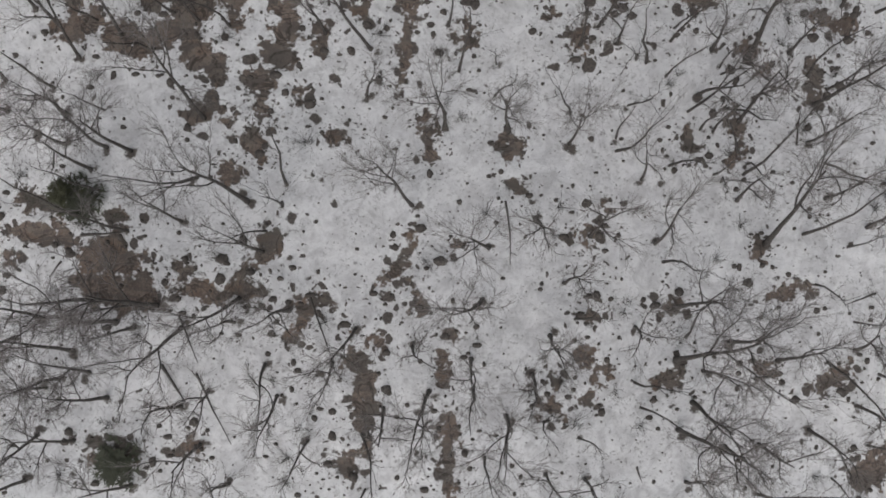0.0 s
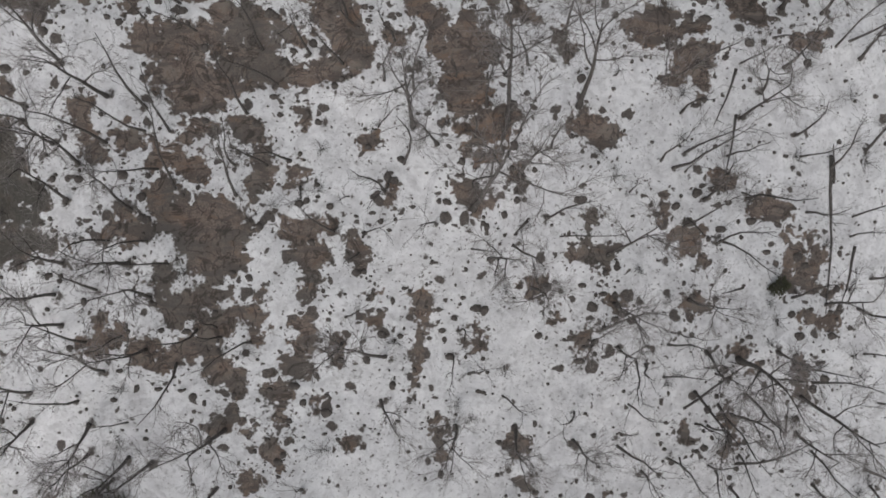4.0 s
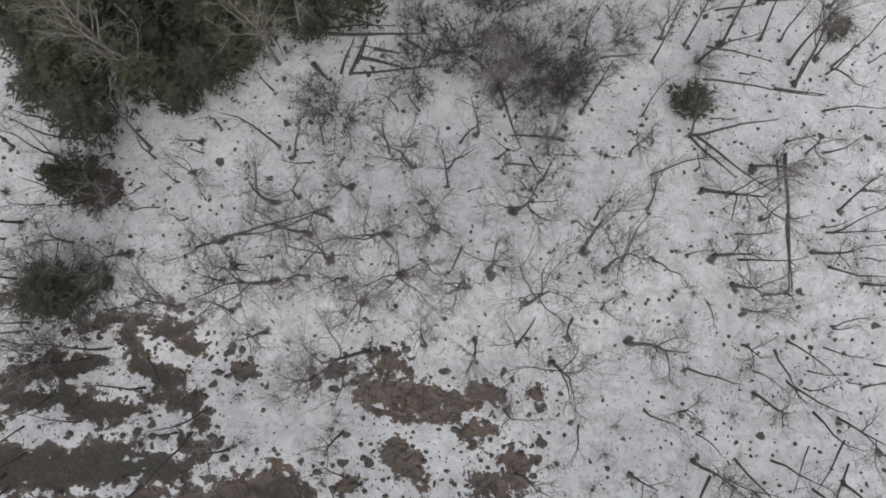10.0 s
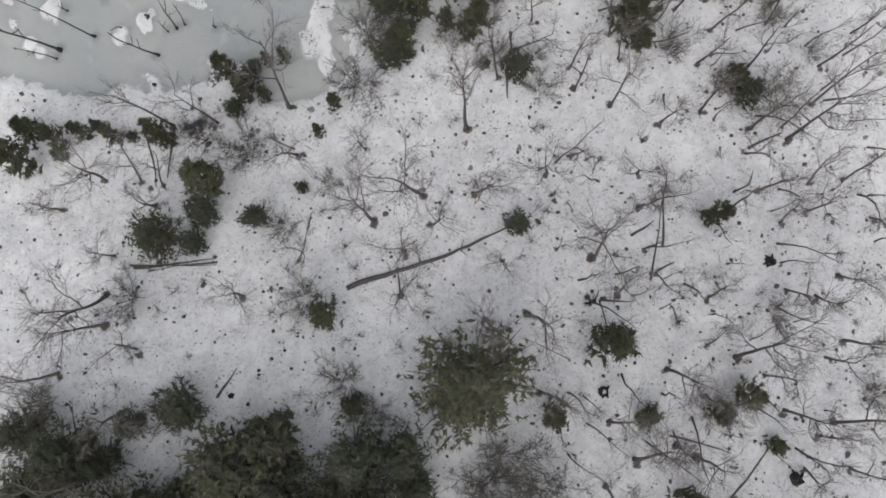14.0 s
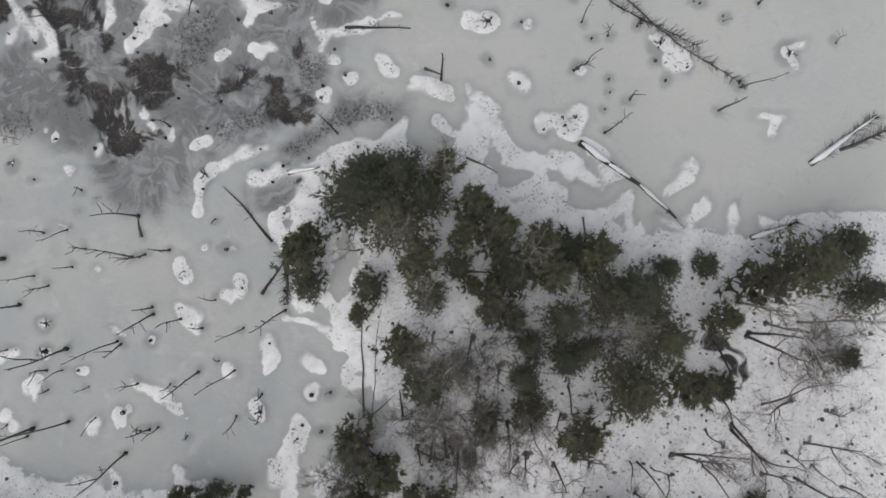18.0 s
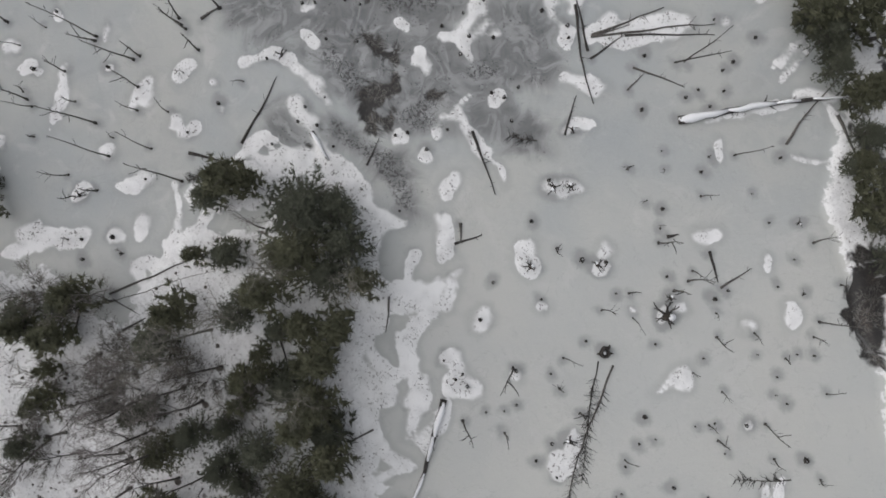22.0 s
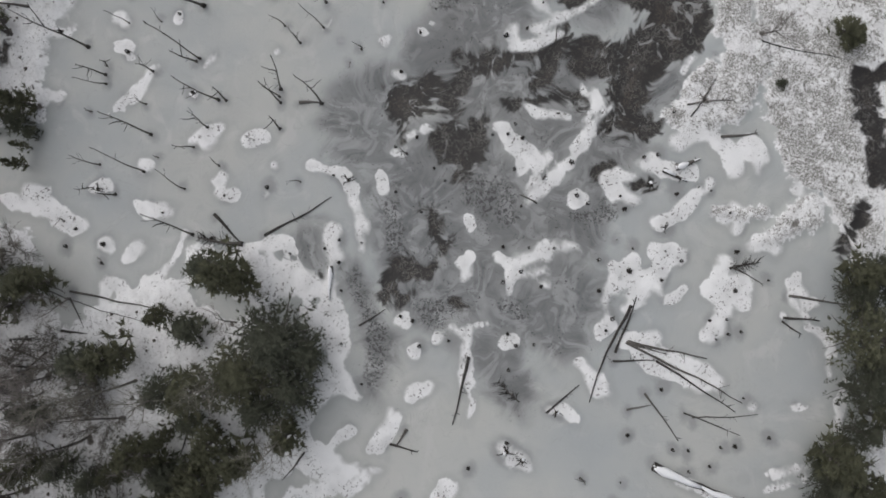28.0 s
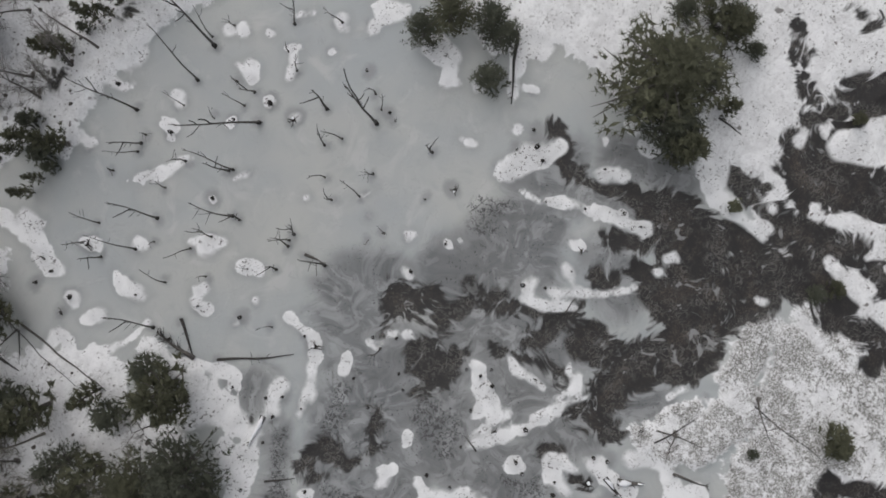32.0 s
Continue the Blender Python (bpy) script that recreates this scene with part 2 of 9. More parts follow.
    # open dark water with thin pale skins of ice
    depth = n.add(n.attr("water"), n.add(n.mul(n.add(marble, -0.5), 2.2), n.mul(n.add(streak, -0.5), 0.4)))
    water = n.mul(n.step(depth, -0.25, 0.2), n.step(n.attr("drift"), 0.2, -0.1))
    vein = n.math("ABSOLUTE", n.add(n.noise(1.7, 5, 0.6, 1.8), -0.5))
    weed = n.mul(n.step(vein, 0.045, 0.012), n.step(mid, 0.4, 0.58))
    mud = n.mix(n.mul(n.step(n.noise(7, 6, 0.75), 0.48, 0.66), n.step(lace, 0.44, 0.6, 0.0, 0.7)), (0.021, 0.0195, 0.0195), (0.095, 0.078, 0.066))
    debris = n.mul(n.mul(n.step(n.attr("water"), 0.4, 1.3), n.step(n.noise(10, 6, 0.78), 0.46, 0.60)), n.step(n.noise(0.45, 4, 0.6, 0.6), 0.48, 0.60))
    mud = n.mix(n.mul(debris, 0.6), mud, (0.125, 0.098, 0.078))
    mud = n.mix(n.mul(weed, 0.5), mud, (0.17, 0.163, 0.152))
    mud = n.mix(n.mul(n.step(streak, 0.44, 0.34), n.step(swirl, 0.48, 0.58, 0.0, 0.6)), mud, (0.17, 0.173, 0.175))
    mud = n.mix(n.step(n.add(marble, n.mul(n.add(streak, -0.5), 0.6)), 0.38, 0.29, 0.0, 0.75), mud, (0.28, 0.283, 0.285))
    color = n.mix(water, color, mud)
    n.bump(n.add(n.mul(grain, 0.5), fine), 0.55, 0.07)
    wet = n.mul(cover, n.math("SUBTRACT", 1.0, packed))
    rough = n.math("SUBTRACT", 0.9, n.mul(n.math("MAXIMUM", n.mul(wet, 0.6), water), 0.5))
    return n.done(color, rough, 0.35)


def bark_material(name, dark, light):
    n = Nodes(name)
    g = n.noise(9, 5, 0.65)
    c = n.mix(n.step(g, 0.35, 0.7), dark, light)
    c = n.mix(n.mul(n.each(), 0.35), c, tuple(0.55 * v for v in light))
    n.bump(g, 0.6, 0.03)
    return n.done(c, 0.9, 0.15)


def needle_material(name, dark, light):
    n = Nodes(name)
    c = n.mix(n.add(n.mul(n.island(), 0.6), 0.2), dark, light)
    c = n.mix(n.mul(n.each(), 0.5), c, tuple(0.6 * v for v in dark))
    c = n.mix(n.step(n.noise(0.9, 3), 0.5, 0.7, 0.0, 0.6), c, tuple(1.25 * v for v in light))
    return n.done(c, 0.75, 0.2)


def snow_material():
    n = Nodes("crusted_snow")
    g = n.noise(7, 5, 0.65)
    n.bump(g, 0.4, 0.03)
    return n.done(n.mix(g, (0.70, 0.71, 0.74), (0.82, 0.83, 0.86)), 0.9, 0.25)


GROUND = ground_material()
BARK = bark_material("grey_brown_bark", (0.074, 0.067, 0.063), (0.168, 0.154, 0.146))
TWIG = bark_material("fine_grey_twigs", (0.19, 0.175, 0.17), (0.32, 0.295, 0.285))
PALE = bark_material("pale_weathered_bark", (0.16, 0.152, 0.135), (0.30, 0.285, 0.25))
GREYWOOD = bark_material("weathered_grey_snag_wood", (0.062, 0.058, 0.056), (0.165, 0.155, 0.146))
DEAD = bark_material("wet_dead_wood", (0.028, 0.026, 0.026), (0.085, 0.078, 0.074))
ROOT = bark_material("dark_soil_and_roots", (0.022, 0.020, 0.018), (0.075, 0.064, 0.055))
NEEDLE = needle_material("dark_green_needles", (0.056, 0.061, 0.046), (0.113, 0.119, 0.088))
OLIVE = needle_material("olive_green_needles", (0.062, 0.065, 0.043), (0.122, 0.123, 0.080))
RUSSET = needle_material("brown_grey_twigs", (0.105, 0.098, 0.088), (0.225, 0.205, 0.185))
SNOW = snow_material()
LEAF = bark_material("wet_leaf_litter", (0.078, 0.070, 0.066), (0.165, 0.147, 0.135))


# ---- lie of the land ----
SHELF_Y = np.array([-60, -20, 0, 8, 15, 25, 30, 35, 42, 48, 58, 69, 75, 80, 84, 90, 94, 400], float)
SHELF_Z = np.array([11, 12.2, 12.9, 13.3, 13.8, 14.5, 13.9, 12.3, 9.7, 8.6, 5.9, 3.3, 1.9, 1.0, 0.55, 0.3, 0.25, 0.25], float)


def terrain(x, y):
    """Height of the wooded hill, falling to the pond's level."""
    slope = np.clip((88 - y) / 40, 0, 1)
    return np.interp(y, SHELF_Y, SHELF_Z) - 0.09 * np.clip(x, -30, 30) * slope


def value_noise(x, y, size, seed):
    """Smooth random relief between -1 and 1, with bumps of that size."""
    table = np.random.RandomState(seed).rand(256, 256)
    u, v = x / size + 512, y / size + 512
    i, j = np.floor(u).astype(int), np.floor(v).astype(int)
    a, b = u - i, v - j
    a, b = a * a * (3 - 2 * a), b * b * (3 - 2 * b)
    i, j, i1, j1 = i % 256, j % 256, (i + 1) % 256, (j + 1) % 256
    low = table[i, j] * (1 - a) + table[i1, j] * a
    high = table[i, j1] * (1 - a) + table[i1, j1] * a
    return 2 * (low * (1 - b) + high * b) - 1


STEP = 0.26
far_out = np.array([120.0, 180, 300, 700, 1500, 3000])
GX = np.concatenate([-60 - far_out[::-1], np.arange(-76, 40, STEP), 40 + far_out])
GY = np.concatenate([-20 - far_out[::-1], np.arange(-24, 162, STEP), 160 + far_out])
XX, YY = np.meshgrid(GX, GY, indexing="ij")
# wandering outlines for all that is laid on the sheet
WX = XX + 0.28 * value_noise(XX, YY, 1.7, 3) + 0.09 * value_noise(XX, YY, 0.7, 4)
WY = YY + 0.28 * value_noise(XX, YY, 1.7, 5) + 0.09 * value_noise(XX, YY, 0.7, 6)
SHORE_X, SHORE_Y = 1.1 * value_noise(XX, YY, 4.5, 7), 1.1 * value_noise(XX, YY, 4.5, 8)
FIELDS = {key: np.full(XX.shape, -1.5) for key in ("bare", "drift", "water", "murk", "marsh", "pond", "ring", "foot", "pepper", "rock")}


def blob(key, x, y, rx, ry, turn=0.0, sign=1):
    """One rounded patch of a ground cover; the field holds metres inside its edge."""
    reach = max(rx, ry) + 2.2
    i0, i1 = np.searchsorted(GX, (x - reach, x + reach))
    j0, j1 = np.searchsorted(GY, (y - reach, y + reach))
    if i1 <= i0 or j1 <= j0:
        return
    s = np.s_[i0:i1, j0:j1]
    dx, dy = WX[s] - x, WY[s] - y
    if key in ("pond", "marsh"):
        dx, dy = dx + SHORE_X[s], dy + SHORE_Y[s]
    c, d = math.cos(radians(turn)), math.sin(radians(turn))
    u, v = (dx * c + dy * d) / rx, (dy * c - dx * d) / ry
    r = np.sqrt(u * u + v * v) + 1e-6
    grad = np.sqrt((u / rx) ** 2 + (v / ry) ** 2) / r + 1e-6
    inside = np.clip((1 - r) / grad, -1.5, 1.5)
    FIELDS[key][s] = np.maximum(FIELDS[key][s], inside) if sign > 0 else np.minimum(FIELDS[key][s], -inside)


def band(key, *xyr, sign=1):
    """A strip of a ground cover that wanders from point to point, with a half width at each."""
    wider = 0.1 if key in ("drift", "bare") and sign > 0 else 0.0
    p = [(xyr[k], xyr[k + 1], xyr[k + 2] + wider) for k in range(0, len(xyr), 3)]
    for (x0, y0, r0), (x1, y1, r1) in zip(p, p[1:]):
        reach = max(r0, r1) + 2.2
        i0, i1 = np.searchsorted(GX, (min(x0, x1) - reach, max(x0, x1) + reach))
        j0, j1 = np.searchsorted(GY, (min(y0, y1) - reach, max(y0, y1) + reach))
        s = np.s_[i0:i1, j0:j1]
        dx, dy = WX[s] - x0, WY[s] - y0
        if key in ("pond", "marsh"):
            dx, dy = dx + 0.6 * SHORE_X[s], dy + 0.6 * SHORE_Y[s]
        ax, ay = x1 - x0, y1 - y0
        a = np.clip((dx * ax + dy * ay) / (ax * ax + ay * ay + 1e-6), 0, 1)
        inside = np.clip(r0 + (r1 - r0) * a - np.hypot(dx - a * ax, dy - a * ay), -1.5, 1.5)
        FIELDS[key][s] = np.maximum(FIELDS[key][s], inside) if sign > 0 else np.minimum(FIELDS[key][s], -inside)
    if key == "drift":
        for x, y, r in p[::2]:
            DRIFTS.append((x, y, r, r, 0))


def bare(x, y, rx, ry, turn): blob("bare", x, y, rx, ry, turn)
def drift(x, y, rx, ry, turn):
    DRIFTS.append((x, y, rx, ry, turn))
    blob("drift", x, y, rx, ry, turn)


DRIFTS = []
def dark_water(x, y, rx, ry, turn): blob("water", x, y, rx, ry, turn)


# the pond, and the wooded tongue of land that runs out into it
blob("pond", -30, 105, 17, 17.5)
blob("pond", -20, 130, 20, 19)
blob("pond", 5, 133, 25, 16)
blob("pond", -40, 118, 12, 20)
blob("pond", -16, 97, 5, 8)
blob("pond", 22, 131, 16, 13)
band("pond", -39.85, 129.74, 2.25, -35.58, 128.34, 2.25)
band("pond", -11.96, 99.17, 2.25, -15.84, 104.37, 1.35, -19.31, 106.51, 1.88)
band("pond", -9.08, 98.64, 1.27, -10.00, 97.29, 1.88)
band("pond", -5.24, 116.21, 1.88, 1.25, 117.35, 1.88, 2.69, 115.36, 0.97)
band("pond", -11.62, 97.75, 2.62, -14.42, 103.03, 1.50, -18.91, 106.85, 2.25)
band("pond", -14.45, 101.47, 2.25, -10.15, 97.10, 0.75)
band("pond", -7.80, 117.82, 1.88, -0.63, 115.95, 2.62, 4.99, 116.92, 2.25, 11.54, 116.94, 1.35)
band("pond", -13.15, 110.50, 1.50, -10.90, 112.64, 2.25, -8.56, 109.64, 2.25, sign=-1)
band("pond", -7.25, 110.75, 1.69, -3.09, 109.80, 2.25, 0.77, 109.98, 3.00, 5.61, 110.78, 3.19, 10.04, 111.50, 3.00, 13.48, 113.12, 2.25, 17.06, 114.01, 3.00, 21.11, 115.78, 3.38, sign=-1)
band("pond", -8.47, 106.11, 1.88, -7.55, 102.43, 1.88, -4.61, 100.08, 2.25, -7.56, 96.24, 1.50, sign=-1)
band("pond", -9.31, 93.87, 1.88, -3.45, 95.38, 3.38, sign=-1)
band("pond", -2.02, 105.38, 4.50, 7.93, 104.03, 5.62, 16.86, 106.30, 6.00, sign=-1)
band("pond", -17.20, 107.51, 1.12, -15.41, 109.94, 0.75, sign=-1)
band("pond", -15.84, 104.74, 1.12, -16.02, 108.18, 1.12, sign=-1)
band("pond", -10.12, 93.43, 2.25, -3.68, 95.90, 3.38, sign=-1)
band("pond", -3.84, 101.26, 4.12, -6.97, 106.41, 2.62, -10.34, 110.76, 2.25, sign=-1)

# bare brown ground between the snow
bare(-24.97, 44.64, 1.72, 0.44, 170)
bare(-22.54, 50.87, 1.07, 1.13, 180)
# the mottling by dirt and painted twig shade is strongest in the wood
bare(-15.63, -8.18, 0.97, 0.35, 179)
bare(19.21, -9.5, 0.83, 1.49, 150)
bare(-4.74, -7.83, 0.35, 0.77, 179)
bare(-0.81, -8.92, 0.41, 1.29, 4)
bare(-12.46, -7.98, 0.29, 0.2, 179)
bare(-5.5, -8.59, 0.35, 0.56, 179)

# long tongues of melted ground, dark rock ledges with shadow in their colour, and the snow left between
band("bare", -21.05, 34.39, 0.92, -20.08, 34.76, 0.67, -18.87, 33.87, 0.93)
band("bare", -18.65, 32.64, 0.92, -17.32, 33.95, 0.94, -17.59, 35.55, 0.69)
band("bare", -22.23, 31.59, 0.54, -21.86, 32.20, 0.22)
band("bare", -19.05, 32.02, 0.61, -17.07, 30.91, 1.14, -14.90, 30.11, 1.07, -12.81, 29.62, 0.98)
band("bare", -17.58, 28.93, 0.60, -15.81, 28.71, 0.80, -13.98, 27.95, 0.41, -13.44, 27.42, 0.35)
band("bare", -15.60, 33.09, 0.42, -16.05, 34.33, 0.32)
band("bare", -14.87, 35.37, 0.49, -12.97, 35.47, 0.60, -10.77, 35.59, 0.72)
band("bare", -13.08, 31.97, 0.68, -11.20, 31.74, 0.64)
band("bare", -11.15, 33.93, 0.38, -10.76, 32.69, 0.24)
band("bare", -10.09, 34.30, 0.66, -8.92, 33.40, 0.71, -7.84, 33.77, 0.44)
band("bare", -9.33, 31.82, 0.59, -8.66, 30.04, 0.69)
band("bare", -10.49, 29.97, 0.24, -10.54, 28.31, 0.23)
band("bare", -7.23, 32.84, 0.44, -6.08, 31.95, 0.71, -5.48, 30.75, 0.44, -5.43, 29.29, 0.54)
band("bare", -11.75, 29.10, 0.26, -12.46, 27.99, 0.41, -11.16, 27.75, 0.62, -9.62, 28.06, 0.68)
band("bare", -8.83, 27.81, 0.68, -7.49, 27.02, 0.89, -6.39, 25.42, 0.84, -5.85, 23.83, 0.95)
band("bare", -8.97, 24.84, 0.46, -7.94, 24.33, 0.31)
band("bare", -11.09, 26.40, 0.46, -10.77, 25.07, 1.07, -10.50, 23.51, 1.33)
band("bare", -12.12, 26.65, 0.31, -12.85, 26.10, 0.30, -13.88, 26.34, 0.30)
band("bare", -20.59, 26.98, 0.29, -20.49, 25.94, 0.72, -19.69, 25.17, 0.39, -19.11, 26.75, 0.29)
band("bare", -17.49, 25.87, 0.25, -17.32, 25.79, 0.25)
band("bare", -15.42, 26.84, 0.40, -15.57, 25.51, 0.25)
band("bare", -15.03, 24.23, 0.60, -13.29, 23.99, 0.70)
band("bare", -12.41, 24.52, 0.40, -12.03, 24.40, 0.35)
band("bare", -3.87, 24.53, 0.43, -3.60, 24.26, 0.37)
band("bare", -3.58, 31.43, 0.33, -2.73, 29.95, 0.55, -2.44, 28.26, 0.38, -2.69, 26.03, 0.59)
band("bare", -0.52, 26.91, 0.44, 0.57, 26.38, 0.38, 0.84, 25.83, 0.22)
band("bare", -1.60, 24.69, 0.92, -0.24, 24.18, 1.14)
band("bare", -0.76, 35.45, 0.47, -0.17, 35.41, 0.41)
band("bare", 0.60, 36.40, 0.42, 0.73, 35.87, 0.36)
band("bare", 1.71, 29.94, 0.25, 2.56, 30.06, 0.17)
band("bare", 1.94, 25.85, 0.28, 2.50, 25.86, 0.28)
band("bare", 4.01, 24.65, 0.45, 4.30, 24.10, 0.45)
band("bare", 5.11, 29.61, 0.63, 6.27, 29.94, 0.81, 7.73, 30.14, 0.70, 8.86, 29.44, 0.59)
band("bare", 6.48, 27.64, 0.52, 7.37, 28.52, 0.23)
band("bare", 10.92, 29.50, 0.47, 12.73, 29.85, 0.72, 14.81, 29.61, 0.73, 15.00, 28.14, 0.60)
band("bare", 10.55, 28.02, 0.70, 12.02, 28.06, 0.83, 13.13, 26.93, 0.59, 13.98, 26.37, 0.59)
band("bare", 16.24, 29.20, 0.55, 16.38, 28.32, 0.36)
band("bare", 9.00, 26.27, 0.69, 8.10, 25.40, 0.57, 9.83, 25.43, 0.46, 11.02, 26.02, 0.26)
band("bare", 10.39, 24.33, 0.58, 11.26, 24.34, 0.52)
band("bare", 15.96, 25.11, 0.54, 16.56, 25.12, 0.54)
band("bare", -14.54, 22.69, 0.60, -13.29, 22.70, 0.80, -11.52, 21.93, 0.71)
band("bare", -13.29, 21.40, 0.60, -12.03, 21.15, 0.30)
band("bare", -9.99, 22.99, 0.87, -8.96, 22.74, 0.41, -7.15, 22.76, 0.47, -6.37, 23.30, 0.63)
band("bare", -20.90, 21.86, 0.19, -20.78, 21.81, 0.19)
band("bare", -18.00, 20.73, 0.39, -17.52, 19.58, 0.27, -16.91, 18.93, 0.37)
band("bare", -15.79, 19.71, 0.50, -15.29, 19.58, 0.30)
band("bare", -13.54, 19.58, 0.30, -12.54, 20.10, 0.30, -12.16, 19.84, 0.20)
band("bare", -10.76, 20.11, 0.51, -9.99, 19.32, 0.51, -9.98, 17.73, 0.52)
band("bare", -14.80, 18.80, 0.30, -13.54, 18.54, 0.60, -12.54, 18.27, 0.41)
band("bare", -14.55, 17.24, 0.50, -14.30, 16.19, 0.50)
band("bare", -16.30, 15.69, 0.60, -15.30, 15.42, 0.50)
band("bare", -13.30, 15.92, 1.26, -11.52, 15.64, 1.28, -12.03, 14.32, 1.07)
band("bare", -8.17, 18.26, 0.29, -8.69, 17.20, 0.21)
band("bare", -8.94, 15.87, 0.29, -8.81, 15.74, 0.29)
band("bare", -7.90, 15.59, 0.52, -7.12, 15.85, 0.21)
band("bare", -8.03, 14.53, 0.63, -7.64, 14.39, 0.58)
band("bare", -5.80, 15.03, 0.34, -5.53, 14.22, 0.27)
band("bare", -3.95, 17.17, 0.21, -4.22, 16.90, 0.16)
band("bare", -7.97, 21.04, 0.18, -7.92, 20.51, 0.18)
band("bare", -5.16, 19.58, 0.16, -4.77, 19.58, 0.16)
band("bare", -0.77, 23.09, 0.92, -0.49, 21.75, 0.92)
band("bare", 0.07, 20.40, 0.55, 1.16, 20.13, 0.55, 1.71, 20.95, 0.44)
band("bare", -0.19, 19.04, 0.25, 1.18, 19.04, 0.19)
band("bare", 2.01, 18.36, 0.28, 2.07, 17.95, 0.28)
band("bare", -0.72, 17.42, 0.25, -0.17, 16.60, 0.33, 0.65, 17.00, 0.16)
band("bare", 5.04, 20.96, 0.56, 6.17, 20.42, 0.45)
band("bare", 5.39, 16.13, 0.40, 5.95, 16.54, 0.23)
band("bare", 4.57, 14.62, 0.31, 6.27, 14.32, 0.40)
band("bare", 8.80, 17.08, 0.29, 8.96, 15.96, 0.12)
band("bare", 9.41, 15.11, 0.35, 10.71, 15.52, 0.26, 9.71, 14.55, 0.20)
band("bare", 11.97, 18.19, 0.44, 12.55, 18.18, 0.24)
band("bare", 14.05, 17.04, 0.65, 15.25, 16.75, 0.36)
band("bare", 15.28, 15.33, 0.33, 15.60, 14.46, 0.33)
band("bare", 16.48, 15.31, 0.24, 16.96, 14.16, 0.24, 15.92, 13.60, 0.27, 17.45, 12.71, 0.21)
band("bare", 8.98, 22.92, 0.29, 10.70, 23.50, 0.35, 11.01, 22.39, 0.20)
band("bare", -23.20, 28.76, 0.72, -23.32, 25.62, 0.94)
band("bare", -21.40, 19.32, 0.96, -20.92, 18.30, 0.77)
band("bare", -21.17, 17.03, 0.77, -19.73, 17.02, 0.58)
band("bare", -21.18, 16.13, 0.39, -19.97, 16.04, 0.44)
band("bare", -21.43, 14.73, 0.58, -19.01, 14.69, 0.39)
band("bare", 6.95, 31.05, 0.18, 9.85, 30.68, 0.27, 12.86, 30.78, 0.18)
band("bare", 10.02, 29.18, 0.27, 11.48, 28.92, 0.30, 12.61, 28.08, 0.27)
band("bare", -12.15, 35.52, 0.22, -10.48, 35.44, 0.28)
band("bare", -14.30, 31.32, 0.18, -16.35, 31.23, 0.18)
band("bare", -25.42, 40.96, 0.38, -23.61, 41.44, 0.61, -21.14, 41.63, 0.34)
band("bare", -22.52, 43.71, 0.25, -20.57, 44.06, 0.20, -18.21, 43.51, 0.29, -16.75, 43.39, 0.26)
band("bare", -20.47, 43.09, 0.23, -19.50, 41.97, 0.34, -17.32, 40.80, 0.43)
band("bare", -18.77, 41.83, 0.17, -17.53, 40.36, 0.23)
band("bare", -16.98, 42.62, 0.23, -16.23, 42.33, 0.20)
band("bare", -25.48, 40.09, 0.38, -22.72, 39.85, 0.49, -19.81, 39.02, 0.49)
band("bare", -18.81, 39.61, 0.19, -16.34, 39.93, 0.28, -15.61, 38.78, 0.28)
band("bare", -16.36, 38.21, 0.25, -15.37, 37.10, 0.25)
band("bare", -19.15, 37.63, 0.27, -18.42, 37.36, 0.22)
band("bare", -24.69, 36.78, 0.94, -22.86, 36.79, 0.89, -20.74, 36.80, 1.01, -18.60, 36.81, 0.54, -15.84, 36.55, 0.27)
band("bare", -23.80, 35.21, 0.51, -20.33, 34.68, 0.37)
band("bare", -11.07, 36.01, 0.22, -9.34, 35.41, 0.25)
band("bare", -9.68, 34.39, 0.28, -9.11, 34.26, 0.25)
band("bare", -26.87, 39.23, 0.53, -25.67, 38.68, 0.53)
band("bare", -15.10, 35.20, 0.92, -12.92, 35.20, 0.93, -11.02, 35.47, 0.56)
band("bare", -11.94, 36.28, 0.39, -11.37, 36.23, 0.39)
band("bare", -7.34, 40.20, 0.54, -4.31, 39.79, 0.91, -2.79, 39.51, 0.73)
band("bare", -6.01, 37.29, 0.53, -4.82, 36.58, 0.53, -4.21, 35.75, 0.26)
band("bare", -1.25, 39.98, 0.46, -0.64, 39.84, 0.43)
band("bare", -1.72, 38.33, 0.36, -1.11, 38.27, 0.36)
band("bare", 0.38, 36.89, 0.48, 0.83, 36.74, 0.42)
band("bare", -1.28, 35.69, 0.44, -0.40, 35.75, 0.42)
band("bare", -8.11, 36.02, 0.17, -7.82, 36.02, 0.17)
band("bare", -6.48, 34.79, 0.20, -6.36, 34.71, 0.20)
band("bare", -9.05, 41.24, 0.45, -8.59, 41.19, 0.42)
band("bare", -6.50, 41.60, 0.55, -5.58, 41.46, 0.37)
band("bare", -14.20, 41.16, 0.41, -13.61, 41.01, 0.35)
band("bare", 1.55, 40.17, 0.31, 2.01, 39.87, 0.28)
band("rock", -21.40, 19.32, 0.96, -20.92, 18.30, 0.77)
band("rock", -21.17, 17.03, 0.77, -19.73, 17.02, 0.58)
band("rock", -21.18, 16.13, 0.39, -19.97, 16.04, 0.44)
band("rock", -21.43, 14.73, 0.58, -19.01, 14.69, 0.39)
band("rock", 6.95, 31.05, 0.18, 9.85, 30.68, 0.27, 12.86, 30.78, 0.18)
band("rock", 10.02, 29.18, 0.27, 11.48, 28.92, 0.30, 12.61, 28.08, 0.27)
band("rock", -12.15, 35.52, 0.22, -10.48, 35.44, 0.28)
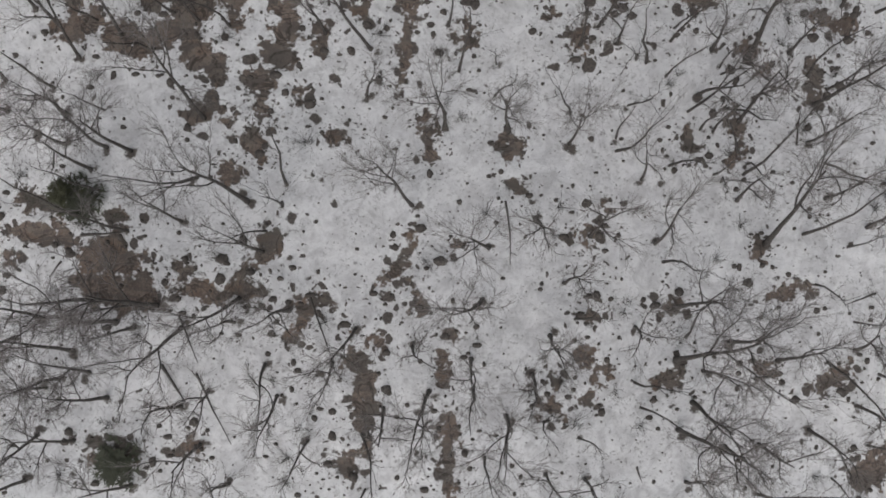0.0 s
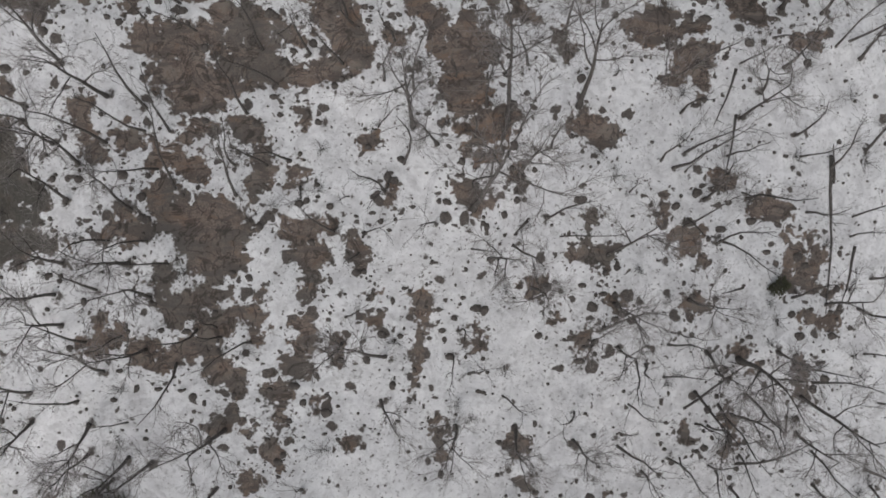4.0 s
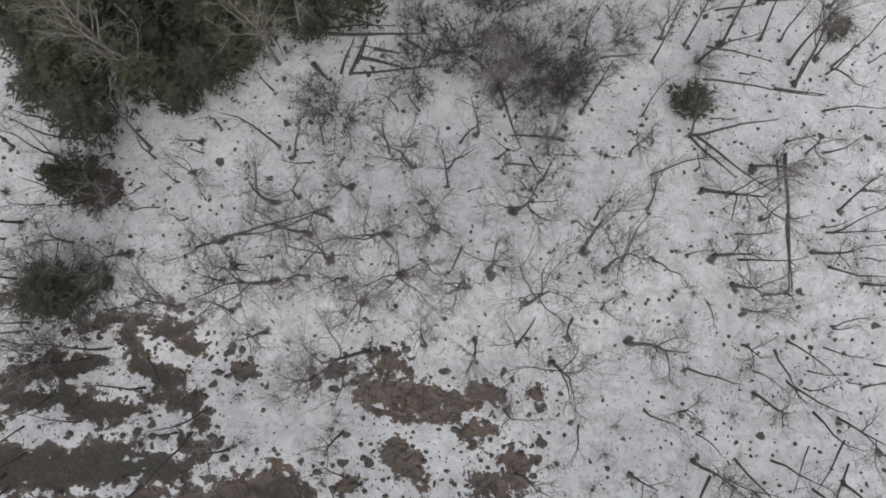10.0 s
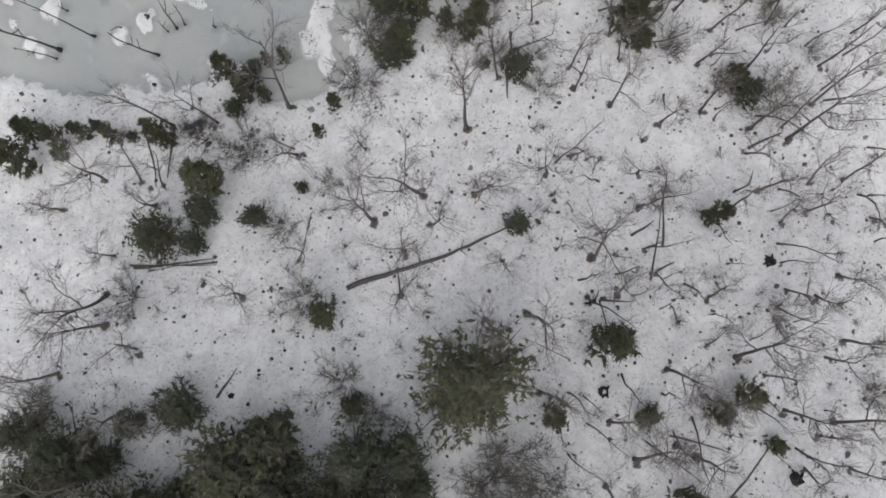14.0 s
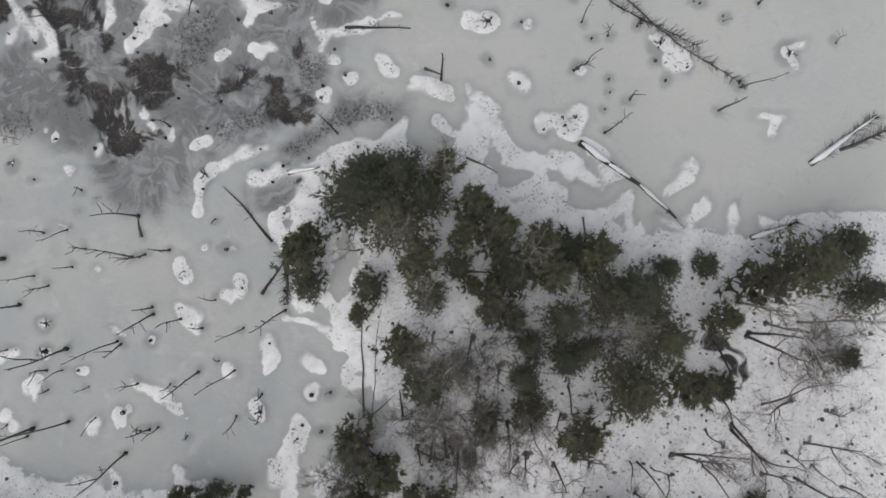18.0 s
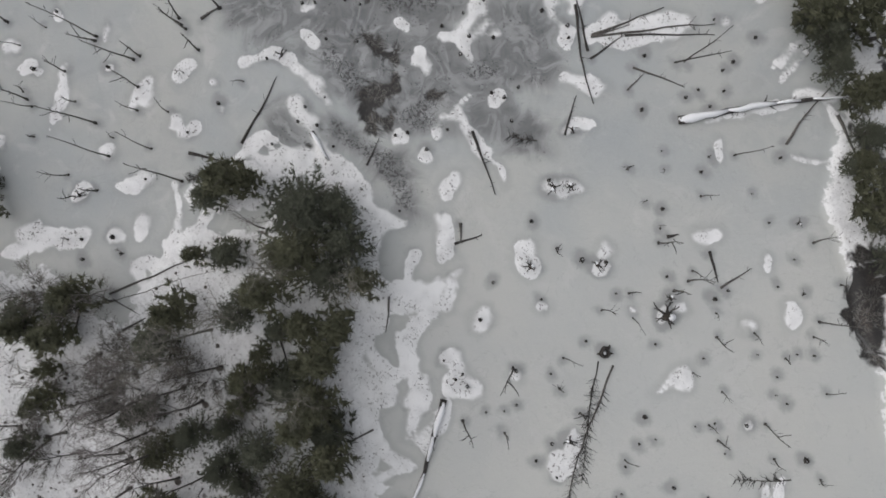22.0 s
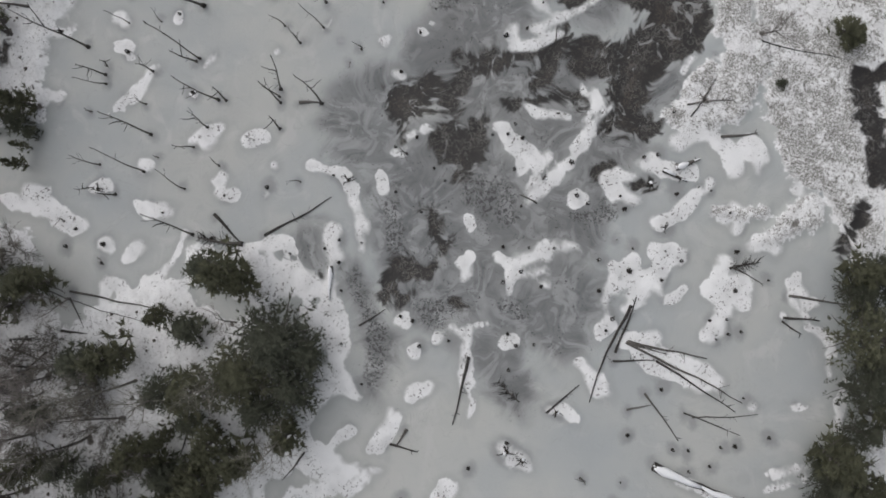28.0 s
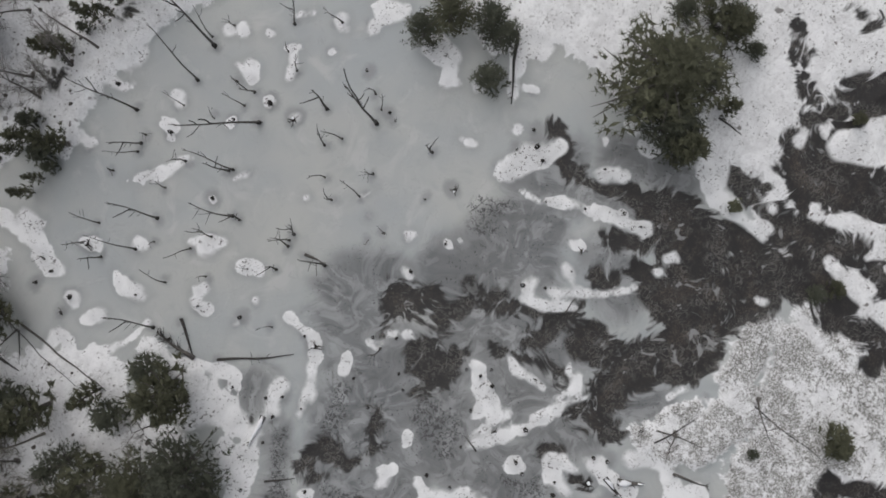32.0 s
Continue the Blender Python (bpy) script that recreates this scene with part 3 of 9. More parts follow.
band("rock", -14.30, 31.32, 0.18, -16.35, 31.23, 0.18)
band("rock", -25.42, 40.96, 0.38, -23.61, 41.44, 0.61, -21.14, 41.63, 0.34)
band("rock", -22.52, 43.71, 0.25, -20.57, 44.06, 0.20, -18.21, 43.51, 0.29, -16.75, 43.39, 0.26)
band("rock", -20.47, 43.09, 0.23, -19.50, 41.97, 0.34, -17.32, 40.80, 0.43)
band("rock", -18.77, 41.83, 0.17, -17.53, 40.36, 0.23)
band("rock", -16.98, 42.62, 0.23, -16.23, 42.33, 0.20)
band("rock", -25.48, 40.09, 0.38, -22.72, 39.85, 0.49, -19.81, 39.02, 0.49)
band("rock", -18.81, 39.61, 0.19, -16.34, 39.93, 0.28, -15.61, 38.78, 0.28)
band("rock", -16.36, 38.21, 0.25, -15.37, 37.10, 0.25)
band("rock", -19.15, 37.63, 0.27, -18.42, 37.36, 0.22)
band("rock", -24.69, 36.78, 0.94, -22.86, 36.79, 0.89, -20.74, 36.80, 1.01, -18.60, 36.81, 0.54, -15.84, 36.55, 0.27)
band("rock", -23.80, 35.21, 0.51, -20.33, 34.68, 0.37)
band("rock", -11.07, 36.01, 0.22, -9.34, 35.41, 0.25)
band("rock", -9.68, 34.39, 0.28, -9.11, 34.26, 0.25)
band("rock", -26.87, 39.23, 0.53, -25.67, 38.68, 0.53)
band("bare", -9.54, 26.16, 0.26, -8.75, 25.91, 0.28, -7.94, 24.86, 0.23, sign=-1)
band("bare", -11.50, 26.93, 0.26, -11.08, 26.13, 0.20, sign=-1)
band("bare", -16.99, 29.43, 0.13, -16.95, 29.22, 0.13, sign=-1)
band("bare", -14.34, 31.61, 0.36, -13.12, 31.21, 0.21, sign=-1)
band("bare", -10.32, 30.87, 0.18, -9.96, 29.71, 0.24, sign=-1)
band("bare", -11.55, 30.08, 0.36, -11.82, 29.38, 0.21, sign=-1)
band("bare", -14.42, 34.09, 0.53, -13.27, 33.51, 0.40, sign=-1)
band("bare", -12.70, 33.22, 0.32, -11.76, 34.54, 0.27, sign=-1)
band("bare", 9.10, 28.28, 0.58, 8.54, 28.78, 0.29, sign=-1)
band("bare", 13.53, 28.39, 0.30, 12.65, 28.66, 0.24, sign=-1)
band("bare", -11.52, 19.19, 0.36, -10.75, 18.79, 0.33, sign=-1)
band("bare", -11.26, 18.27, 0.26, -11.01, 17.21, 0.15, sign=-1)
band("bare", -13.42, 19.01, 0.18, -13.24, 18.90, 0.18, sign=-1)
band("bare", -13.80, 17.23, 0.30, -13.29, 17.18, 0.30, sign=-1)
band("bare", -14.10, 15.01, 0.20, -13.93, 14.75, 0.18, sign=-1)
band("bare", -6.95, 38.52, 0.24, -4.57, 38.25, 0.30, -3.66, 37.15, 0.24, sign=-1)
band("bare", -7.00, 39.46, 0.09, -5.81, 39.53, 0.09, sign=-1)

# melted patches at the top of the hill
band("bare", -14.49, 13.45, 0.44, -14.02, 12.72, 0.24)
band("bare", -12.77, 14.23, 0.63, -11.80, 14.00, 0.54, -10.81, 14.15, 0.34)
band("bare", -12.56, 12.75, 0.39, -13.79, 11.99, 0.49, -11.33, 12.53, 0.32)
band("bare", -13.32, 11.50, 0.59, -11.85, 11.03, 0.69, -10.86, 11.54, 0.30)
band("bare", -15.05, 10.24, 0.54, -14.09, 9.76, 0.49, -12.61, 10.27, 0.59)
band("bare", -11.89, 9.28, 0.49, -10.91, 8.80, 0.45)
band("bare", -17.47, 10.33, 0.31, -16.25, 10.71, 0.48)
band("bare", -17.20, 11.44, 0.22, -16.95, 11.49, 0.22)
band("bare", -10.16, 11.93, 0.27, -9.87, 11.56, 0.25)
band("bare", -10.02, 12.68, 0.15, -9.90, 12.65, 0.15)
band("bare", -9.88, 10.81, 0.17, -9.93, 10.61, 0.12)
band("bare", -7.84, 14.09, 0.35, -7.86, 12.84, 0.30)
band("bare", -7.88, 11.09, 0.50, -7.64, 10.34, 0.40, -8.40, 9.83, 0.35)
band("bare", -8.41, 9.08, 0.43, -7.91, 8.83, 0.33)
band("bare", -9.43, 8.06, 0.37, -8.68, 8.06, 0.45)
band("bare", -9.18, 7.30, 0.38, -8.94, 6.79, 0.25)
band("bare", -9.45, 5.52, 0.43, -8.95, 5.01, 0.25)
band("bare", -10.34, 4.37, 0.27, -9.96, 4.37, 0.23)
band("bare", -6.39, 10.36, 0.23, -6.34, 9.73, 0.15)
band("bare", -11.93, 6.52, 0.32, -10.93, 7.03, 0.32, -10.44, 6.53, 0.22)
band("bare", -7.47, 7.69, 0.18, -7.30, 7.75, 0.15)
band("bare", -2.70, 12.69, 0.20, -2.45, 11.68, 0.33, -2.58, 10.92, 0.23, -3.04, 9.65, 0.18, -3.05, 8.37, 0.15, -3.05, 7.61, 0.10)
band("bare", -1.82, 6.33, 0.26, -1.77, 5.30, 0.13)
band("bare", -4.61, 11.65, 0.18, -4.56, 11.50, 0.15)
band("bare", -4.85, 12.90, 0.15, -4.70, 12.85, 0.15)
band("bare", -5.72, 5.79, 0.18, -5.51, 5.84, 0.15)
band("bare", -0.27, 10.96, 0.28, -0.14, 10.20, 0.21)
band("bare", 2.45, 12.91, 0.31, 2.71, 12.92, 0.31)
band("bare", 3.63, 11.66, 0.24, 3.68, 11.58, 0.21)
band("bare", 6.36, 14.65, 0.34, 6.36, 14.01, 0.16)
band("bare", 6.73, 12.10, 0.26, 6.89, 12.05, 0.21)
band("bare", 4.95, 9.88, 0.37, 5.47, 10.53, 0.24)
band("bare", 2.08, 5.57, 0.37, 2.34, 5.05, 0.29)
band("bare", 10.05, 6.27, 0.16, 10.20, 5.35, 0.19)
band("bare", 15.62, 13.82, 0.30, 15.77, 13.17, 0.22)
band("bare", 16.01, 9.10, 0.30, 15.90, 8.04, 0.25, 16.32, 7.51, 0.22)
band("bare", 16.69, 15.01, 0.22, 16.75, 14.75, 0.16)
band("bare", 13.68, 9.07, 0.27, 13.98, 9.07, 0.22)
band("bare", 10.30, 12.16, 0.38, 10.73, 12.16, 0.35)
band("bare", 10.74, 14.36, 0.29, 10.85, 14.29, 0.24)
band("bare", 12.58, 9.72, 0.30, 12.85, 9.80, 0.27)
band("bare", 17.61, 11.23, 0.36, 16.23, 11.47, 0.16)
band("bare", 12.49, 6.95, 0.22, 12.64, 5.89, 0.11, 11.97, 4.69, 0.22)
band("bare", -19.82, 1.72, 0.31, -18.37, 1.72, 0.34, -17.40, 1.21, 0.27)
band("bare", -16.44, 0.45, 0.66, -14.97, 0.18, 0.59)
band("bare", -16.69, -0.56, 0.39, -15.23, -1.34, 0.59, -14.24, -1.09, 0.47)
band("bare", -13.98, 0.43, 0.25, -13.86, 0.18, 0.22)
band("bare", -20.33, 0.22, 0.26, -20.09, 0.09, 0.22)
band("bare", -12.25, -0.09, 0.32, -12.51, -0.85, 0.25, -11.01, -1.38, 0.30)
band("bare", -10.26, -0.61, 0.38, -9.25, -1.13, 0.38)
band("bare", -8.49, 0.66, 0.28, -8.99, 0.40, 0.30, -8.23, 1.17, 0.15)
band("bare", -10.00, -0.10, 0.25, -9.75, -0.36, 0.23)
band("bare", -7.23, -1.67, 0.23, -7.36, -2.70, 0.15)
band("bare", -6.47, -1.16, 0.15, -5.96, -1.94, 0.23)
band("bare", -7.75, -3.21, 0.20, -7.62, -3.34, 0.18)
band("bare", -4.94, -3.51, 0.28, -4.56, -4.81, 0.39, -4.69, -6.63, 0.46, -4.70, -7.67, 0.28)
band("bare", -2.87, 1.15, 0.15, -2.74, 0.37, 0.18, -3.39, -0.15, 0.13)
band("bare", -2.36, -0.93, 0.16, -2.10, -1.98, 0.16)
band("bare", -3.65, -0.66, 0.15, -3.52, -0.72, 0.13)
band("bare", -3.65, -3.26, 0.21, -3.81, -3.13, 0.18)
band("bare", -1.06, -4.08, 0.23, -1.19, -4.87, 0.21)
band("bare", -1.20, -6.44, 0.29, -0.54, -7.24, 0.34)
band("bare", -0.67, -3.04, 0.13, -0.65, -3.35, 0.13)
band("bare", -0.48, 1.01, 0.21, -0.28, 1.06, 0.18)
band("bare", 5.58, 1.25, 0.27, 5.95, 1.25, 0.24)
band("bare", 6.58, 2.83, 0.16, 6.64, 2.70, 0.16)
band("bare", 1.95, 3.49, 0.29, 2.34, 3.43, 0.24)
band("bare", 5.40, -4.17, 0.24, 6.07, -4.85, 0.27)
band("bare", 9.31, -5.30, 0.33, 9.58, -4.77, 0.19)
band("bare", 4.20, -6.67, 0.29, 3.54, -6.58, 0.21)
band("bare", 3.94, -4.95, 0.21, 4.07, -5.08, 0.19)
band("bare", 5.27, -6.16, 0.19, 5.67, -6.09, 0.16)
band("bare", 9.24, -1.96, 0.30, 9.84, -1.97, 0.22)
band("bare", 5.75, -2.32, 0.16, 5.96, -2.38, 0.16)
band("bare", 14.63, -1.21, 0.30, 14.94, -1.18, 0.28)
band("bare", 13.85, -4.97, 0.22, 14.07, -4.97, 0.22)
band("bare", 17.86, -4.90, 0.31, 16.74, -5.56, 0.31)
band("bare", 15.88, -0.81, 0.22, 16.10, -1.14, 0.17)
band("bare", 13.66, 0.55, 0.22, 13.92, 1.08, 0.22)
band("bare", -16.41, 2.22, 0.24, -15.19, 1.96, 0.17)
band("bare", -19.31, 2.97, 0.29, -18.35, 2.85, 0.22)
band("rock", -16.41, 2.22, 0.24, -15.19, 1.96, 0.17)
band("rock", -19.31, 2.97, 0.29, -18.35, 2.85, 0.22)
band("bare", -13.75, 14.08, 0.17, -13.65, 13.91, 0.15, sign=-1)
band("bare", -12.30, 13.25, 0.22, -13.04, 13.11, 0.15, sign=-1)
band("bare", -12.96, 11.14, 0.15, -12.71, 11.14, 0.15, sign=-1)
band("bare", -14.08, 10.13, 0.12, -13.98, 10.01, 0.12, sign=-1)

# snow packed on the ice
drift(-8.59, 126.06, 1.08, 0.86, 32)
drift(-8.08, 131.02, 0.54, 0.71, 32)
drift(-13.59, 128.5, 0.93, 0.63, 52)
drift(-1.38, 120.75, 0.91, 0.84, 33)
drift(4.56, 126.59, 0.98, 1.22, 53)
drift(0.1, 134.52, 0.42, 1.17, 32)
drift(9.13, 133.13, 0.52, 0.77, 32)
drift(12.33, 129.29, 0.89, 0.34, 33)
drift(12.16, 128.5, 0.37, 0.83, 48)
drift(8.6, 139.4, 0.31, 1.28, 73)
drift(-3.09, 119.89, 0.46, 0.42, 33)
drift(-5.84, 127.1, 0.35, 0.27, 32)
drift(3.84, 138.93, 0.38, 0.31, 32)
drift(-4.25, 135.03, 0.38, 0.63, 32)
drift(-8.67, 121.15, 0.31, 0.62, 32)
drift(-1.42, 124.38, 0.46, 0.31, 32)
drift(-4.94, 132.52, 0.38, 0.24, 32)
drift(-23.52, 101.03, 0.55, 1.17, 48)
drift(-21.3, 103.39, 0.71, 0.62, 33)
drift(-17.56, 100.27, 0.55, 1.07, 13)
drift(-19.86, 98.42, 0.55, 0.46, 33)
drift(-23.58, 95.45, 0.35, 1.79, 73)
drift(-17.23, 96.6, 0.63, 0.99, 14)
drift(-20.8, 90.24, 0.55, 0.53, 33)
drift(-14.33, 95.07, 0.7, 0.9, 14)
drift(-14.16, 92.55, 0.69, 1.12, 33)
drift(-0.85, 121.07, 0.85, 1.03, 7)
drift(-3.37, 120.04, 0.39, 0.55, 7)
drift(-5.53, 122.49, 1.1, 0.71, 147)
drift(11.68, 124.42, 1.06, 0.31, 7)
drift(11.98, 123.47, 0.38, 0.71, 7)
drift(-18.25, 121.11, 0.56, 0.44, 7)
drift(-11.86, 121.1, 1.42, 0.48, 2)
drift(-21.68, 106.68, 0.35, 0.31, 8)
drift(-28.42, 113.77, 0.57, 0.36, 168)
drift(-32.89, 111.26, 0.44, 0.48, 7)
drift(-34.45, 109.57, 0.4, 0.32, 7)
drift(-33.05, 98.84, 0.44, 0.43, 8)
drift(-28.3, 99.3, 0.4, 0.35, 8)
drift(-25.7, 99.27, 0.35, 0.35, 8)
drift(-23.69, 101.69, 1.03, 0.62, 154)
drift(-19.86, 98.72, 0.66, 0.54, 8)
drift(-17.81, 100.75, 0.62, 1.23, 178)
drift(-20.74, 104.45, 0.51, 0.7, 8)
drift(-14.45, 100.63, 0.93, 0.54, 168)
drift(-14.15, 95.87, 0.69, 0.94, 8)
drift(-26.25, 93.61, 0.39, 0.64, 8)
drift(-29.98, 96.14, 0.51, 0.42, 8)
drift(-32.49, 96.76, 0.56, 0.5, 8)
drift(-35.18, 95.99, 0.86, 0.55, 38)
drift(-32.49, 94.07, 0.43, 0.84, 8)
drift(-28.06, 92.59, 0.62, 0.68, 8)
drift(-33.38, 91.25, 0.43, 0.53, 8)
drift(-21.43, 90.5, 0.5, 0.67, 8)
drift(-24.32, 89.14, 0.39, 0.33, 8)
drift(-29.18, 87.88, 1.54, 0.66, 8)
drift(-26.09, 88.14, 0.53, 1.12, 28)
drift(-13.87, 91.78, 0.61, 1.11, 8)
drift(-21.65, 88.41, 0.61, 0.37, 8)
drift(-20.55, 88.76, 0.34, 0.52, 8)
drift(-24.93, 104.47, 0.7, 1.03, 38)
drift(-0.2, 117.79, 0.49, 2.31, 68)
drift(-9.15, 131.31, 0.53, 0.61, 83)
drift(-5.9, 126.78, 0.3, 0.3, 83)
drift(-4.44, 135.65, 0.6, 0.37, 83)
drift(-6.68, 142, 0.3, 0.68, 83)
drift(-3.17, 142.98, 0.59, 0.89, 83)
drift(-2.76, 140.11, 0.52, 0.37, 83)
drift(-0.03, 135.48, 0.66, 0.97, 63)
drift(3.94, 127.55, 0.67, 1.54, 83)
drift(-1.67, 124.33, 0.26, 0.56, 83)
drift(-1.22, 120.22, 0.9, 0.97, 83)
drift(-14.81, 139.7, 0.41, 0.92, 83)
drift(-13.12, 145.98, 1.64, 0.27, 78)
drift(-9.24, 138.22, 0.97, 0.53, 83)
drift(-20.03, 145.87, 0.26, 2.24, 46)
drift(-17.3, 142.04, 3.47, 0.38, 91)
drift(-17.6, 146.65, 1.5, 0.54, 83)
drift(8.04, 140.57, 0.36, 0.95, 73)
drift(-3.17, 120.35, 0.53, 0.45, 83)
drift(-15.69, 147.88, 0.38, 1.51, 113)
drift(-23.33, 135.62, 3.43, 1.01, 88)
drift(-20.26, 132.12, 1.14, 0.78, 83)
drift(-24.44, 125.71, 0.62, 0.35, 83)
drift(-13.57, 129.69, 1.06, 0.54, 73)
drift(-17.48, 130.98, 0.91, 0.54, 83)
drift(-23.58, 106.47, 0.31, 0.31, 83)
drift(-26.08, 94.25, 0.51, 0.39, 83)
drift(-24.55, 95.93, 0.35, 1.97, 83)
drift(-20.76, 103.82, 0.62, 0.55, 83)
drift(-13.98, 98.64, 0.7, 0.62, 83)
drift(-14.08, 96.31, 0.86, 0.77, 83)
drift(-14.64, 93.2, 1.78, 1, 83)
drift(-27.8, 93.22, 0.51, 0.51, 83)
drift(-29.71, 96.21, 0.44, 0.52, 82)
drift(-12.2, 149.61, 0.6, 0.99, 83)
drift(-21.34, 91.11, 0.61, 0.53, 116)
drift(-21.16, 89.72, 0.41, 0.53, 116)
drift(-34.68, 109.37, 0.38, 0.3, 116)
drift(-35.93, 111.27, 0.38, 0.3, 116)
drift(-36.94, 111.62, 0.34, 0.34, 116)
drift(-33.12, 106.77, 0.26, 0.27, 116)
drift(-30.68, 103.03, 0.23, 0.23, 116)
drift(-11.37, 121.11, 0.52, 1.41, 97)
drift(-20.32, 123.33, 0.74, 0.3, 126)
drift(-38.47, 116.52, 0.37, 0.53, 116)
drift(-37.19, 123.37, 0.26, 0.53, 116)
drift(-30.8, 125.65, 0.59, 0.41, 116)
drift(-23.89, 137.6, 1.6, 0.81, 91)
drift(-17.32, 130.16, 0.74, 0.4, 116)
drift(-23.54, 141.42, 0.33, 0.29, 116)
drift(-24.74, 144.08, 0.69, 0.33, 116)
drift(-29.49, 140.79, 0.33, 0.4, 116)
drift(-29.54, 143.2, 0.66, 0.37, 116)
drift(-28.2, 144.64, 0.33, 0.81, 116)
drift(-26.54, 146.23, 0.43, 1.47, 96)
drift(-20.72, 145.19, 2.19, 0.25, 132)
drift(-17.13, 140.45, 1.53, 0.33, 107)
drift(-13.19, 129.31, 1.03, 0.51, 107)
drift(-23.65, 123.77, 0.3, 0.74, 116)
drift(-15.84, 124.71, 0.19, 1.62, 121)
drift(-9.97, 126.15, 0.74, 0.73, 117)
drift(-32.97, 94.15, 0.6, 0.66, 141)
drift(-34.28, 91.91, 0.49, 0.62, 141)
drift(-35.36, 93.24, 0.45, 0.33, 112)
drift(-37.9, 93.64, 0.96, 0.37, 156)
drift(-39.48, 95.75, 0.6, 0.66, 141)
drift(-35.98, 95.06, 0.67, 0.19, 151)
drift(-37.91, 96.85, 0.34, 0.33, 141)
drift(-33.17, 98.6, 0.45, 0.41, 141)
drift(-26.64, 93.93, 0.49, 0.52, 122)
drift(-22.5, 87.94, 0.6, 0.96, 152)
drift(-26.14, 89.74, 0.34, 0.26, 142)
drift(-33.9, 105.24, 0.82, 0.19, 162)
drift(-42.51, 97.01, 1.33, 0.95, 141)
drift(-40.82, 97.06, 0.52, 0.59, 141)
drift(-42.77, 103.25, 0.74, 0.51, 141)
drift(-44.17, 104.46, 0.59, 0.8, 121)
drift(-41.3, 117.63, 0.29, 0.81, 172)
drift(-48.05, 112.22, 0.18, 0.29, 142)
drift(-44.18, 108.31, 0.33, 0.37, 141)
drift(-41.18, 106.77, 0.66, 0.33, 122)
drift(-42.5, 116.09, 0.51, 0.29, 142)
drift(-51.87, 106.43, 1.66, 0.73, 151)
drift(-53.28, 107.57, 2.15, 0.95, 161)
drift(-46.51, 106.8, 0.58, 0.33, 141)
drift(-51.13, 110.03, 0.79, 0.73, 141)
drift(-50.02, 112.63, 0.72, 0.51, 141)
drift(-50.23, 114.42, 0.94, 0.73, 142)
drift(-43.51, 101.12, 1.48, 0.95, 121)
drift(-46.77, 102.33, 1.1, 1.46, 141)
drift(-48.47, 103.7, 1.31, 1.09, 141)
drift(-46.19, 105.14, 0.22, 1.83, 138)
drift(-24.74, 88.77, 2.25, 0.44, 142)
drift(-26.8, 88.06, 1.88, 0.88, 151)
drift(-30.31, 87.36, 0.73, 0.72, 142)
drift(-37.33, 122.71, 0.29, 0.52, 122)
drift(-36.02, 123.8, 0.73, 0.33, 163)
drift(-18.96, 109.95, 0.46, 0.42, 142)
drift(-25.96, 119.83, 0.45, 0.52, 143)
drift(-30.12, 114.55, 0.45, 0.34, 142)
drift(-46.95, 118.11, 0.52, 0.45, 126)
drift(-29.65, 113.82, 0.67, 0.3, 127)
drift(-28.23, 113.47, 0.56, 0.41, 127)
drift(-46.98, 121.3, 0.55, 0.22, 146)
drift(-45.58, 120.96, 0.29, 0.22, 126)
drift(-37.3, 138.05, 0.4, 0.59, 127)
drift(-19.3, 121.51, 0.49, 0.3, 127)
drift(-19.87, 122.58, 0.49, 0.19, 127)
drift(-26.27, 119.59, 0.41, 0.45, 127)
drift(-52.63, 123.05, 0.55, 0.44, 126)
drift(-57.62, 127.07, 0.65, 0.22, 126)

# open dark water and mud
dark_water(-0.31, 147.95, 0.45, 1.1, 103)
dark_water(-57.46, 122, 1.64, 0.72, 18)
dark_water(-59.17, 121.06, 0.39, 1.58, 126)
dark_water(-61.69, 120.55, 2.1, 0.32, 152)
dark_water(-59.12, 123.32, 1.97, 1.3, 162)
dark_water(-57.95, 120.78, 0.85, 1.43, 121)
dark_water(-59.7, 125.16, 1.26, 1.44, 142)
dark_water(-62.49, 119.8, 1.4, 0.79, 162)
dark_water(-47.35, 140.36, 2.48, 0.66, 143)
dark_water(-55.8, 122.99, 0.71, 1.08, 142)
dark_water(-62.61, 113.7, 0.21, 0.72, 141)
dark_water(-61.16, 115.75, 0.21, 0.72, 141)
dark_water(-60.53, 118.01, 0.28, 0.86, 177)
dark_water(-66.03, 116.92, 0.56, 0.22, 162)
dark_water(-28.98, 86.62, 0.53, 0.35, 3)
dark_water(-22.54, 87.11, 0.69, 0.77, 3)
dark_water(-1.99, 148.03, 0.97, 1.65, 103)
dark_water(-0.11, 148.11, 0.52, 1.1, 103)
dark_water(-19.3, 151.47, 0.38, 1.16, 83)
dark_water(-61.95, 114.55, 0.28, 1.43, 141)
dark_water(-60.2, 117.29, 0.28, 1.44, 141)
dark_water(-59, 120.01, 0.57, 1.08, 141)
dark_water(-60.98, 120.9, 1.75, 0.43, 167)
dark_water(-62.9, 121.28, 1.05, 0.5, 172)
dark_water(-59.78, 122.46, 1.06, 0.5, 142)
dark_water(-61.24, 123.16, 0.7, 0.36, 142)
dark_water(-58.29, 122.66, 1.06, 0.65, 142)
dark_water(-59.01, 124.61, 1.06, 0.43, 142)

